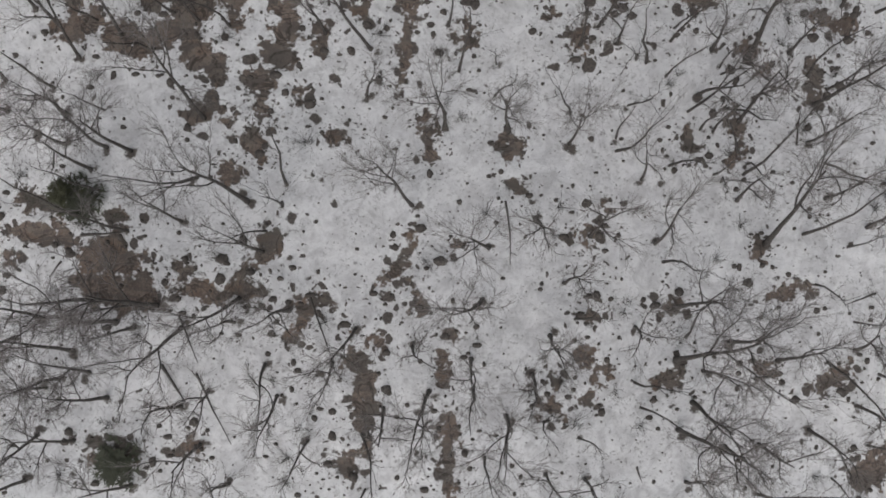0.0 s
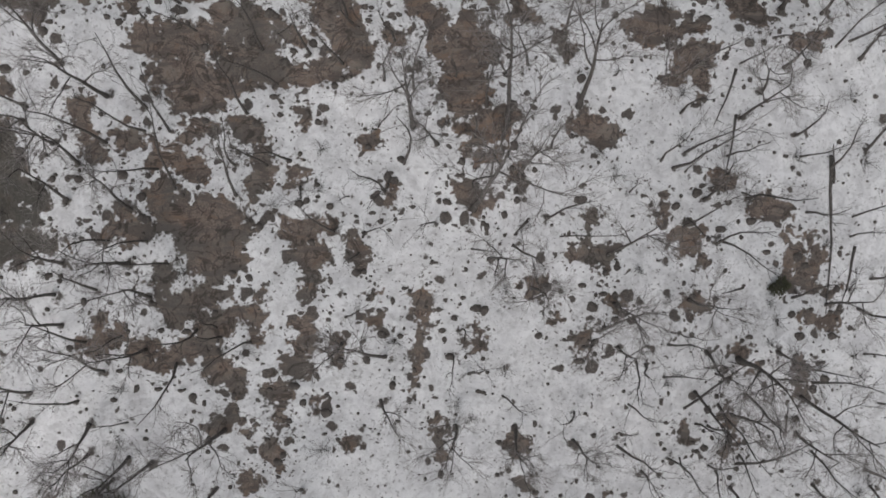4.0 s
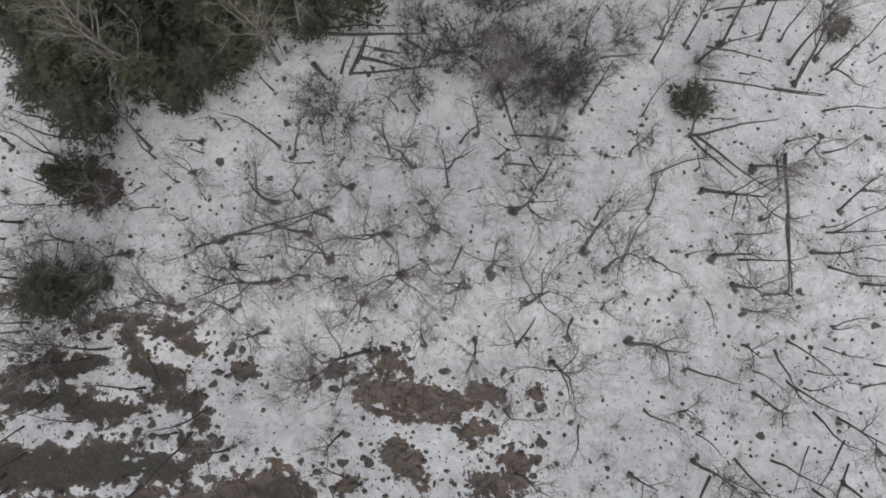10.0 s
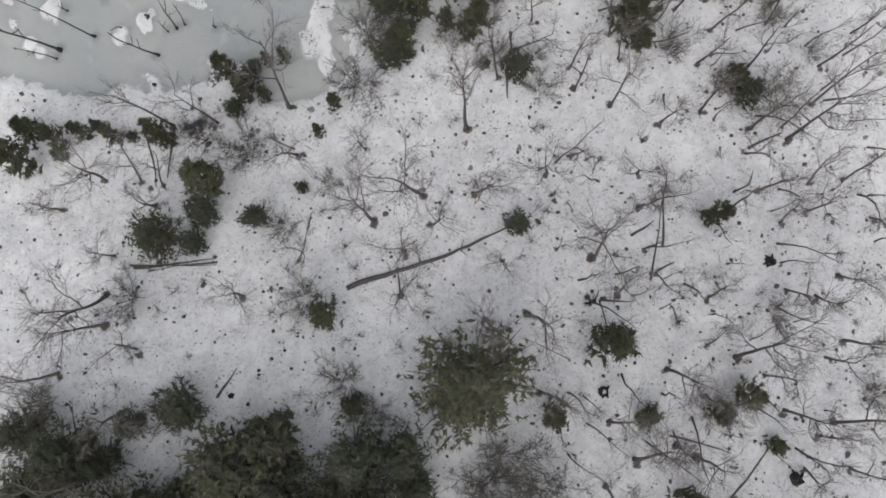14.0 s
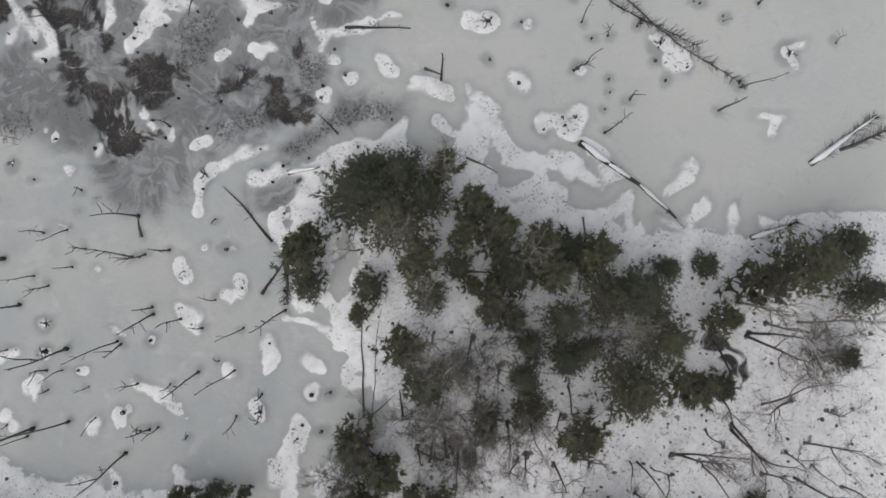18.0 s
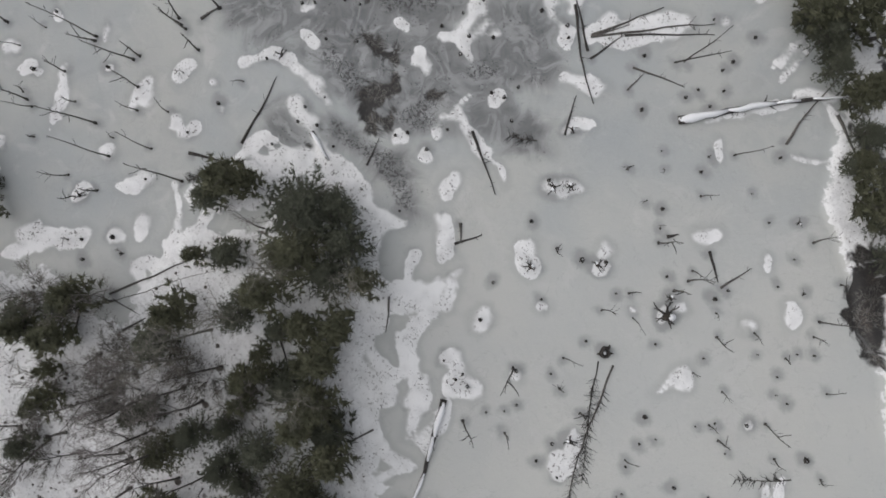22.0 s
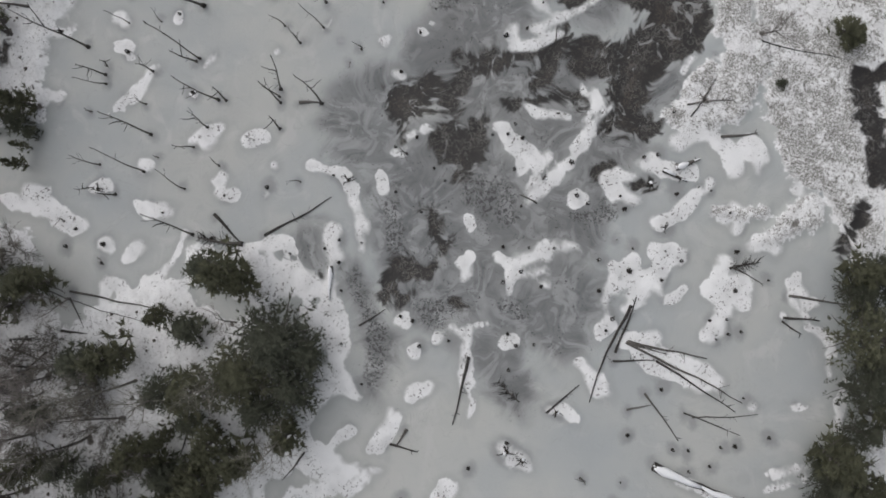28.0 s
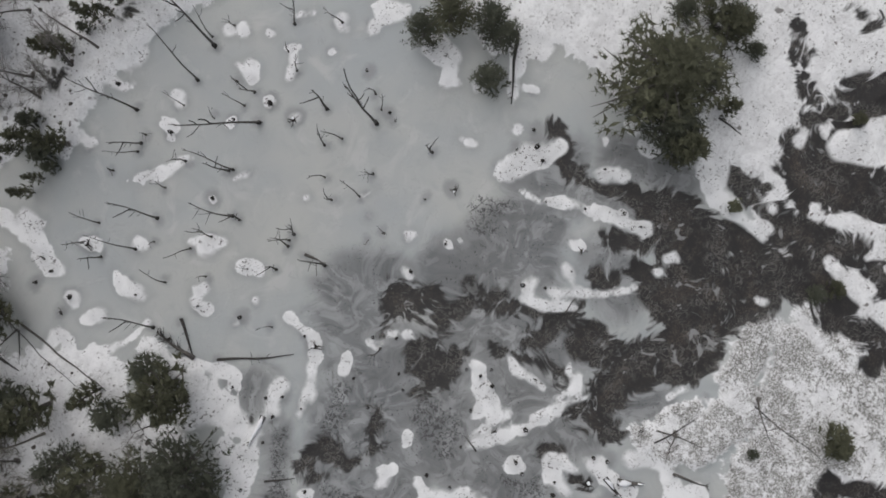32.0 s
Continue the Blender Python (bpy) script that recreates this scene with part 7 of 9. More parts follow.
stump(-7.78, 123.7, 0.24)
stump(-5.43, 122.52, 0.31)
stump(-1.16, 121.12, 0.35)
stump(-3.03, 119.79, 0.23)
stump(0.48, 124.22, 0.2)
stump(-11.55, 126.75, 0.28)
stump(3.25, 126.21, 0.32)
stump(9.07, 126.07, 0.25)
stump(6.27, 142.52, 0.42)
stump(-32.63, 96.8, 0.42)
stump(-30.06, 96.12, 0.27)
stump(-25.71, 99.3, 0.35)
stump(-26.24, 94.13, 0.36)
stump(-17.12, 96.44, 0.59)
stump(-14.01, 98.47, 0.37)
stump(-12.8, 98.89, 0.28)
stump(-25.48, 89.46, 0.37)
stump(-12.77, 96.24, 0.29)
stump(-14.11, 96.36, 0.25)
stump(-20.47, 104.29, 0.21)
stump(-17.66, 101.13, 0.2)
stump(-8.57, 129.79, 0.42)
stump(-9.22, 144.45, 0.43)
stump(-13.57, 129.69, 0.47)
stump(-4.88, 138.16, 0.32)
stump(1.76, 128.59, 0.31)
stump(-18.5, 118.38, 0.31)
stump(-17.27, 120.36, 0.31)
stump(-20.56, 125.21, 0.28)
stump(-24.64, 124.18, 0.36)
stump(-5.77, 112.27, 0.27)
stump(-2.4, 133.86, 0.2)
stump(-6.76, 135.22, 0.2)
stump(-15.15, 115.66, 0.27)
stump(-18.27, 114.09, 0.24)
stump(-18.67, 140.71, 0.21)
stump(-13.43, 138.44, 0.24)
stump(-14.38, 139.14, 0.25)
stump(-18.97, 139.04, 0.25)
stump(-13.71, 143.79, 0.21)
stump(-24.99, 111.23, 0.61)
stump(-18.58, 119.21, 0.3)
stump(-23.48, 123.44, 0.34)
stump(-24.35, 125.79, 0.34)
stump(-18.49, 126.3, 0.27)
stump(-25.77, 129.33, 0.31)
stump(-24.48, 130.9, 0.38)
stump(-23.64, 130.86, 0.27)
stump(-27.61, 128.44, 0.3)
stump(-27.8, 130.52, 0.42)
stump(-29.9, 133.27, 0.31)
stump(-28.2, 132.67, 0.31)
stump(-26.93, 138.09, 0.24)
stump(-29.68, 137.25, 0.32)
stump(-27.77, 137.56, 0.24)
stump(-32.62, 120.42, 0.38)
stump(-30.52, 120.82, 0.26)
stump(-30.91, 122.91, 0.46)
stump(-33.56, 129.34, 0.51)
stump(-31.35, 128.47, 0.35)
stump(-31.32, 131.36, 0.47)
stump(-30.63, 126.15, 0.31)
stump(-33.05, 111.23, 0.35)
stump(-21.21, 112.48, 0.23)
stump(-20.29, 111.88, 0.23)
stump(-21.7, 113.91, 0.19)
stump(-25.72, 114.43, 0.26)
stump(-25.29, 116.53, 0.22)
stump(-19.87, 113.14, 0.27)
stump(-26.97, 125.46, 0.26)
stump(-17.4, 130.33, 0.54)
stump(-18.13, 135.09, 0.36)
stump(-18.58, 138.13, 0.24)
stump(-20.57, 141.63, 0.29)
stump(-38.45, 128.54, 0.24)
stump(-13.35, 118.05, 0.23)
stump(-20.72, 127.06, 0.23)
stump(-21.76, 135.78, 0.28)
stump(-17.76, 139.66, 0.25)
stump(-23.62, 140.77, 0.16)
stump(-25.97, 146.31, 0.26)
stump(-22.04, 143.35, 0.25)
stump(-38.96, 99.11, 0.27)
stump(-38.41, 102.21, 0.3)
stump(-33.15, 98.63, 0.43)
stump(-38.6, 108.86, 0.48)
stump(-44.55, 109.91, 0.41)
stump(-44.27, 110.86, 0.3)
stump(-46.31, 116.81, 0.34)
stump(-44.5, 115.01, 0.22)
stump(-38.28, 116.44, 0.37)
stump(-39.32, 117.48, 0.22)
stump(-33.26, 119.57, 0.26)
stump(-32.44, 119.41, 0.3)
stump(-32.61, 123.99, 0.39)
stump(-45.08, 108.93, 0.26)
stump(-43.43, 109.26, 0.22)
stump(-47.07, 113.78, 0.23)
stump(-22.24, 106.62, 0.31)
stump(-17.58, 104.82, 0.25)
stump(-18.96, 109.95, 0.24)
stump(-24.9, 110.26, 0.23)
stump(-34.96, 128.13, 0.28)
stump(-35.97, 111.22, 0.19)
stump(-31.97, 118.51, 0.22)
stump(-28.53, 122.32, 0.23)
stump(-30.76, 125.29, 0.34)
stump(-31.97, 127.84, 0.19)
stump(-35.52, 128.88, 0.35)
stump(-33.73, 131.12, 0.35)
stump(-27.44, 138.76, 0.21)
stump(-32.03, 136.26, 0.33)
stump(-34.11, 134.72, 0.24)
stump(-18.44, 121.92, 0.27)
stump(-20.13, 126.01, 0.31)
stump(-25.59, 122.42, 0.27)
stump(-26.29, 123.98, 0.23)
stump(-42.69, 117.03, 0.46)
stump(-29.61, 114.08, 0.3)
stump(-28.42, 113.1, 0.26)
stump(-6.28, 126.75, 0.19)
stump(-5.34, 139.09, 0.24)
stump(-5.2, 142.38, 0.17)
stump(-4.54, 144.01, 0.17)
stump(-6.85, 143.71, 0.13)
stump(-0.93, 140.4, 0.12)
stump(-0.62, 142.97, 0.13)
stump(-0.41, 144.06, 0.17)
stump(0.69, 141.47, 0.13)
stump(1.85, 141.22, 0.13)
stump(2.48, 141.84, 0.17)
stump(-1.09, 136.87, 0.16)
stump(3.23, 135.69, 0.12)
stump(3.2, 137, 0.21)
stump(3.77, 133, 0.12)
stump(0.69, 122.14, 0.15)
stump(0.76, 123.34, 0.12)
stump(7.03, 130.31, 0.2)
stump(5.45, 126.23, 0.2)
stump(-6.05, 131.72, 0.16)
stump(-9.48, 142.41, 0.13)
stump(-11.53, 141.58, 0.12)
stump(-15.16, 136.02, 0.12)
stump(-20.1, 140.84, 0.21)
stump(-11.29, 135.55, 0.28)
stump(-10, 135.22, 0.2)
stump(-46.6, 118.14, 0.2)
stump(-42.82, 113.1, 0.16)
stump(-36.73, 108.09, 0.15)
stump(-37.88, 111.43, 0.15)
stump(-41.32, 117.68, 0.15)
stump(-35.12, 121.82, 0.15)
stump(-35.66, 125.34, 0.23)
stump(-29.25, 130.09, 0.19)
stump(-30.02, 132.04, 0.12)
stump(-17.77, 123.58, 0.16)
stump(-27.22, 136.63, 0.2)
stump(-26.29, 137.55, 0.17)
stump(-31.24, 138.9, 0.17)
stump(-34.76, 132.19, 0.12)
stump(-34.9, 133, 0.12)
stump(-29.29, 128.91, 0.08)
stump(-28.26, 116.02, 0.26)
stump(-27.84, 117.03, 0.19)

stump(-17.83, 69.43, 0.40)
stump(-15.61, 71.72, 0.30)
stump(-16.30, 71.01, 0.26)
stump(-21.35, 74.07, 0.26)
stump(-14.86, 72.27, 0.20)
stump(-23.64, 74.49, 0.22)
stump(-16.73, 68.98, 0.30)
stump(4.46, 76.58, 0.20)
stump(-0.16, 75.07, 0.20)
stump(12.76, 78.29, 0.25)

# evergreens
evergreen(-23.02, 51.26, 1.34, 4.88)
evergreen(21.5, 62.42, 0.85, 1.79)
evergreen(12.46, 82.27, 0.88, 3.71)
evergreen(10.54, 64.7, 0.95, 3.89)
evergreen(13.24, 69.45, 0.58, 1.33)
evergreen(8.13, 69.26, 0.64, 1.45)
evergreen(16.45, 67.8, 0.5, 1.21)
evergreen(-16.86, 2.83, 0.78, 1.68)
evergreen(14.65, 12.96, 0.37, 1)
evergreen(12.89, 69.79, 0.58, 1.34)
evergreen(14.48, 90.81, 0.95, 3.88)
evergreen(6.37, 95.24, 1.17, 4.43)
evergreen(13.67, 91.8, 0.68, 1.5)
evergreen(-0.99, 91.69, 0.88, 3.71)
evergreen(15.75, 98.87, 0.68, 1.51)
evergreen(-3.13, 91.86, 0.38, 1.01)
evergreen(-32.76, 143.51, 1.74, 5.89)
evergreen(-30.37, 145.04, 2.07, 6.75)
evergreen(-27.2, 146.06, 1.41, 5.03)
evergreen(-22.38, 146.85, 0.93, 3.83)
evergreen(-19.99, 147.75, 1.41, 5.03)
evergreen(-17.34, 148.74, 0.89, 3.75)
evergreen(-14.55, 148.9, 1.27, 4.69)
evergreen(-12.95, 148.95, 0.52, 1.24)
evergreen(-10.14, 149.3, 0.73, 1.59)
evergreen(-8.75, 149.66, 1.27, 4.69)
evergreen(-24.95, 147.48, 1.41, 5.03)
evergreen(-34.18, 145.21, 1.74, 5.89)
evergreen(-28.96, 146.4, 1.74, 5.89)
evergreen(-3.88, 94.08, 0.95, 3.88)
evergreen(7.22, 93.95, 0.75, 1.62)
evergreen(-22.08, 147.68, 1.09, 4.22)
evergreen(-18.91, 147.58, 1.57, 5.44)
evergreen(-16.48, 148.43, 0.87, 3.7)
evergreen(-12.61, 148.26, 0.75, 1.61)
evergreen(-20.61, 150.36, 1.09, 4.22)
evergreen(-9.46, 148.16, 1.23, 4.57)
evergreen(-14.28, 150, 0.75, 1.61)
evergreen(-17.58, 150.89, 0.75, 1.61)
evergreen(-33.92, 142.9, 0.93, 3.83)
evergreen(-31.79, 144.85, 1.41, 5.03)
evergreen(-23.33, 147.4, 0.88, 1.83)
evergreen(-21.99, 148.54, 1.21, 4.52)
evergreen(-34.5, 144.06, 1.41, 5.03)
evergreen(-26.28, 147.94, 1.07, 4.18)
evergreen(-47.54, 136.63, 0.59, 1.36)
evergreen(-43.19, 134.01, 0.3, 0.88)
evergreen(-47.86, 136.06, 0.8, 1.7)
evergreen(-51.95, 120.68, 0.37, 0.99)
evergreen(-52.67, 128.3, 0.51, 1.23)
evergreen(-53.73, 128.68, 0.44, 1.11)
evergreen(-61.37, 121.09, 0.37, 0.99)
evergreen(-15.43, -8.72, 0.82, 1.74)
evergreen(-17.31, 2.95, 0.61, 1.41)
evergreen(-22.64, 146.31, 1.09, 4.22)
evergreen(-21.06, 147.33, 1.37, 4.92)
evergreen(-9.84, 148.87, 0.67, 1.49)
evergreen(-12.58, 148.7, 0.6, 1.37)
evergreen(-23.08, 54.99, 2.58, 8.27)
evergreen(-23.07, 45.36, 1.81, 6.11)
evergreen(-21.39, 45.89, 1.29, 4.77)

# pines on the tongue of land
evergreen(-15.89, 105.69, 0.96, 4.82)
evergreen(-16.24, 108.61, 0.81, 4.36)
evergreen(-13.75, 112.06, 2.73, 7.35)
evergreen(-13.83, 114.10, 2.03, 5.82)
evergreen(-11.08, 111.29, 1.99, 6.05)
evergreen(-11.28, 114.60, 2.10, 6.20)
evergreen(-9.46, 113.07, 1.57, 5.44)
evergreen(-8.90, 115.12, 0.92, 4.06)
evergreen(-6.38, 113.24, 1.03, 4.06)
evergreen(-7.95, 107.09, 1.75, 6.66)
evergreen(-8.89, 108.67, 1.20, 5.05)
evergreen(-8.51, 103.26, 1.12, 4.67)
evergreen(-11.92, 106.47, 0.93, 4.21)
evergreen(-3.62, 106.99, 0.88, 4.06)
evergreen(-5.20, 108.22, 0.55, 3.13)
evergreen(-6.47, 109.20, 0.76, 3.75)
evergreen(-6.46, 111.12, 0.95, 4.36)
evergreen(-4.55, 112.09, 1.12, 4.82)
evergreen(-3.10, 109.58, 1.23, 5.13)
evergreen(-1.69, 111.43, 1.23, 5.13)
evergreen(-0.55, 110.14, 1.09, 4.67)
evergreen(0.34, 111.92, 1.13, 4.82)
evergreen(1.93, 111.84, 1.10, 4.67)
evergreen(-0.62, 103.36, 1.75, 6.36)
evergreen(-2.44, 100.17, 0.83, 3.75)
evergreen(3.72, 100.46, 1.21, 4.67)
evergreen(0.95, 107.52, 1.52, 5.82)
evergreen(2.97, 106.05, 1.41, 5.44)
evergreen(3.20, 109.78, 1.65, 6.20)
evergreen(-4.26, 110.95, 0.74, 3.75)
evergreen(5.20, 110.33, 2.06, 7.74)
evergreen(6.73, 112.33, 1.35, 5.44)
evergreen(7.07, 107.78, 1.65, 6.36)
evergreen(9.25, 113.17, 0.73, 3.59)
evergreen(10.63, 109.76, 0.89, 4.06)
evergreen(12.14, 112.58, 1.18, 4.82)
evergreen(14.73, 114.45, 2.02, 7.12)
evergreen(17.11, 116.09, 2.08, 7.12)
evergreen(18.74, 113.69, 1.66, 5.90)
evergreen(18.87, 109.43, 1.37, 5.13)
evergreen(5.78, 104.53, 1.88, 7.12)
evergreen(9.38, 105.22, 1.11, 4.67)
evergreen(1.74, 105.17, 1.46, 5.90)
evergreen(-0.64, 105.46, 1.40, 5.74)
evergreen(0.15, 101.52, 1.31, 5.44)
evergreen(-2.05, 98.90, 0.65, 3.44)
evergreen(-3.92, 108.05, 0.74, 3.75)
evergreen(-2.31, 106.78, 0.75, 3.75)
evergreen(-6.81, 101.15, 1.21, 5.13)
evergreen(-11.89, 104.57, 0.64, 3.44)
evergreen(-16.38, 107.37, 1.17, 4.98)
evergreen(11.95, 105.78, 0.80, 3.75)

# dense pines of the grove below the hill, and the far banks
evergreen(-52.80, 111.70, 3.10, 7.58)
evergreen(-51.08, 111.98, 1.70, 4.90)
evergreen(-51.53, 114.16, 2.12, 5.69)
evergreen(-55.19, 113.28, 1.32, 4.65)
evergreen(-51.29, 115.50, 1.07, 4.08)
evergreen(-58.78, 111.61, 1.62, 5.36)
evergreen(-57.73, 111.30, 1.06, 4.06)
evergreen(-56.63, 109.02, 1.26, 4.51)
evergreen(-58.65, 109.26, 1.44, 4.93)
evergreen(-46.91, 103.07, 1.54, 5.17)
evergreen(-46.99, 101.89, 1.29, 4.58)
evergreen(-44.83, 104.56, 0.84, 3.54)
evergreen(-45.21, 100.28, 1.36, 4.74)
evergreen(-43.19, 99.82, 1.49, 5.05)
evergreen(-58.85, 113.66, 0.50, 2.75)
evergreen(-55.04, 115.25, 0.50, 2.76)
evergreen(-20.25, 90.33, 0.66, 3.13)
evergreen(-18.57, 91.01, 0.40, 2.53)
evergreen(-17.60, 91.20, 0.30, 2.30)
evergreen(-16.46, 91.52, 0.37, 2.46)
evergreen(-2.91, 71.51, 3.02, 8.58)
evergreen(-3.84, 70.06, 1.94, 6.09)
evergreen(-9.54, 66.58, 2.31, 6.94)
evergreen(-6.99, 66.81, 2.39, 7.13)
evergreen(-16.35, 66.19, 2.51, 7.40)
evergreen(-13.80, 65.46, 2.51, 7.41)
evergreen(-17.96, 63.31, 2.25, 6.82)
evergreen(-12.03, 62.98, 2.53, 7.46)
evergreen(-8.74, 63.54, 2.26, 6.83)
evergreen(-6.18, 65.10, 1.62, 5.35)
evergreen(-26.00, 66.27, 2.32, 6.98)
evergreen(-27.80, 64.62, 2.29, 6.91)
evergreen(-22.23, 63.21, 2.16, 6.61)
evergreen(-24.03, 61.64, 2.58, 7.56)
evergreen(-20.25, 61.12, 2.42, 7.21)
evergreen(-17.21, 60.44, 2.43, 7.24)
evergreen(-14.59, 61.69, 2.25, 6.80)
evergreen(-11.16, 61.14, 1.85, 5.87)
evergreen(-16.86, 57.89, 1.87, 5.94)
evergreen(-19.53, 59.20, 2.16, 6.60)
evergreen(-22.87, 59.16, 2.36, 7.06)
evergreen(-18.67, 56.42, 1.11, 4.18)
evergreen(-26.87, 59.16, 1.66, 5.45)
evergreen(-22.50, 56.57, 1.37, 4.78)
evergreen(-15.39, 59.03, 1.44, 4.94)
evergreen(2.12, 69.30, 0.72, 3.26)
evergreen(5.50, 73.92, 1.07, 4.08)
evergreen(11.38, 56.89, 1.00, 3.92)
evergreen(14.28, 70.94, 0.74, 3.31)

# shrubs and pines between the grove and the shore
evergreen(-32.38, 85.54, 0.65, 3.16)
evergreen(-33.63, 85.82, 0.52, 2.85)
evergreen(-30.85, 85.15, 0.59, 3.00)
evergreen(-29.22, 85.64, 0.49, 2.77)
evergreen(-30.96, 84.23, 0.49, 2.76)
evergreen(-28.10, 86.05, 0.33, 2.38)
evergreen(-27.21, 85.49, 0.45, 2.69)
evergreen(-26.30, 85.64, 0.36, 2.45)
evergreen(-24.37, 85.85, 0.65, 3.16)
evergreen(-23.64, 85.49, 0.46, 2.69)
evergreen(-19.63, 87.92, 0.59, 3.01)
evergreen(-13.77, 86.53, 0.33, 2.38)
evergreen(-20.72, 82.71, 1.09, 4.21)
evergreen(-20.95, 80.73, 0.89, 3.73)
evergreen(-17.38, 80.69, 1.34, 4.81)
evergreen(-23.18, 78.96, 1.44, 5.05)
evergreen(-21.29, 78.74, 0.75, 3.40)
evergreen(-32.73, 83.58, 0.97, 3.91)
evergreen(-17.56, 88.85, 0.39, 2.54)
evergreen(-14.70, 82.79, 0.36, 2.45)
evergreen(-12.34, 74.65, 0.80, 3.52)
evergreen(-10.09, 69.43, 0.60, 3.03)
evergreen(-0.45, 81.09, 0.71, 3.31)
evergreen(-27.36, 61.86, 1.71, 5.68)
evergreen(-25.78, 57.41, 1.43, 5.02)
evergreen(-24.17, 65.81, 1.27, 4.64)
evergreen(-19.73, 64.26, 1.44, 5.05)
evergreen(-15.23, 63.73, 1.51, 5.22)
evergreen(-21.70, 62.30, 1.30, 4.70)
evergreen(-29.03, 67.31, 1.49, 5.17)
evergreen(-14.46, 67.80, 1.20, 4.48)
evergreen(-10.85, 64.49, 1.48, 5.14)

evergreen(-11.37, 148.64, 0.86, 3.59)
evergreen(-8.64, 149.03, 1.52, 5.13)
evergreen(-6.13, 149.23, 1.52, 5.13)
evergreen(-3.83, 150.04, 1.33, 4.67)
evergreen(-9.62, 148.81, 0.73, 3.29)
evergreen(-28.69, 63.06, 1.84, 6.01)
evergreen(-27.98, 60.32, 1.46, 5.10)
evergreen(-26.33, 59.74, 1.35, 4.84)
evergreen(-9.85, 95.33, 1.57, 5.24)
evergreen(-10.06, 96.39, 1.16, 4.30)
evergreen(-7.83, 95.16, 1.09, 4.13)
evergreen(-9.35, 92.19, 1.09, 4.13)
evergreen(-8.42, 92.70, 0.89, 3.65)
evergreen(-5.78, 94.28, 0.51, 2.78)
evergreen(-18.95, 89.99, 0.75, 3.33)
evergreen(-18.80, 88.92, 0.60, 3.00)
evergreen(-12.84, 88.52, 0.40, 2.53)
evergreen(-26.19, 56.44, 1.21, 4.49)
evergreen(-24.00, 56.94, 1.17, 4.41)
evergreen(-20.03, 57.33, 1.25, 4.60)
evergreen(-17.80, 58.17, 1.16, 4.38)
evergreen(-16.03, 59.85, 1.07, 4.17)
evergreen(-23.06, 67.84, 1.36, 4.86)
evergreen(-20.52, 68.75, 1.20, 4.48)
evergreen(-26.23, 64.58, 1.26, 4.60)

# brushy fallen trees
brushy_log(-1.4, 130.82, 9.68, 125.79, 0.06)
brushy_log(14.84, 121.67, 18.37, 125.85, 0.18)
brushy_log(16.59, 123.06, 19.74, 125.42, 0.11)
brushy_log(12.08, 115.84, 14.83, 117.64, 0.17)
brushy_log(-18.11, 106.86, -17.18, 103.94, 0.14)
brushy_log(-30.85, 136.29, -32.07, 137.93, 0.08)
brushy_log(7.41, 141.4, 6.98, 137.76, 0.04)
brushy_log(-1.74, 130, 6.19, 127.81, 0.04)
brushy_log(-16.91, 127.83, -17.53, 125.99, 0.04)

# brown thickets
thicket(7.58, 61.26, 1.22, 2.91)
thicket(3.59, 58.06, 1.2, 2.86)
thicket(-24.66, 46.2, 1.7, 3.67)
thicket(-22.62, 46.13, 1.43, 3.24)
thicket(12.51, 59.76, 0.81, 2.25)
thicket(4.95, 59.02, 1, 2.54)
thicket(-22.74, 44.39, 1.71, 3.7)
thicket(-22.16, 50.64, 1.21, 2.88)
thicket(-23.47, 52.05, 0.74, 2.14)
thicket(-5.23, 58.73, 1.92, 4.02)
thicket(-4.94, 93.81, 1.26, 2.95)
thicket(-2.19, 92.57, 0.67, 2.03)
thicket(0.37, 92.67, 0.75, 2.15)
thicket(15.21, 97.98, 0.45, 1.69)
thicket(7.02, 95.25, 0.97, 2.49)
thicket(-24.14, 42, 1.67, 3.62)
thicket(1.63, 58.54, 1.65, 3.59)
thicket(16.17, 96.01, 0.75, 2.15)
thicket(19.1, 93.83, 0.75, 2.15)
thicket(12.8, 97.48, 0.68, 2.04)
thicket(9.34, 93.52, 0.89, 2.38)
thicket(0.85, 90.45, 1.04, 2.6)
thicket(19.19, 99.63, 0.68, 2.04)
thicket(-2.61, 59.45, 1.32, 3.05)
thicket(-0.28, 58.19, 1.19, 2.84)
thicket(4.36, 58.27, 1.33, 3.06)
thicket(1.7, 56.62, 0.99, 2.52)
thicket(-3.76, 103.96, 1.53, 3.25)
thicket(-3.97, 96.86, 1.10, 2.57)
thicket(-5.42, 98.90, 1.30, 2.86)
thicket(-5.22, 102.15, 0.97, 2.47)
thicket(-2.00, 106.27, 1.45, 3.15)
thicket(-2.60, 96.61, 0.99, 2.57)
thicket(-0.08, 99.29, 0.98, 2.57)
thicket(17.54, 109.73, 1.90, 3.64)
thicket(4.13, 107.07, 1.39, 3.15)
pale_tree(-2.11, 110.63, 8.50, 0.2, 0.2)
pale_tree(-10.74, 110.68, 8.50, 0.2, 0.2)
pale_tree(-9.21, 115.25, 8.50, 0.2, 0.2)
pale_tree(-7.33, 107.00, 8.50, 0.2, 0.2)
pale_tree(-5.30, 102.73, 8.50, 0.2, 0.2)
pale_tree(3.80, 107.63, 8.50, 0.2, 0.2)
pale_tree(16.22, 111.08, 8.50, 0.2, 0.2)
pale_tree(12.23, 111.42, 8.50, 0.2, 0.2)
pale_tree(-6.96, 104.60, 8.50, 0.2, 0.2)
thicket(-0.72, 66.48, 2.10, 4.29)
thicket(1.51, 64.86, 1.71, 3.72)
thicket(-1.71, 64.77, 1.76, 3.79)
thicket(-10.75, 70.51, 1.53, 3.46)
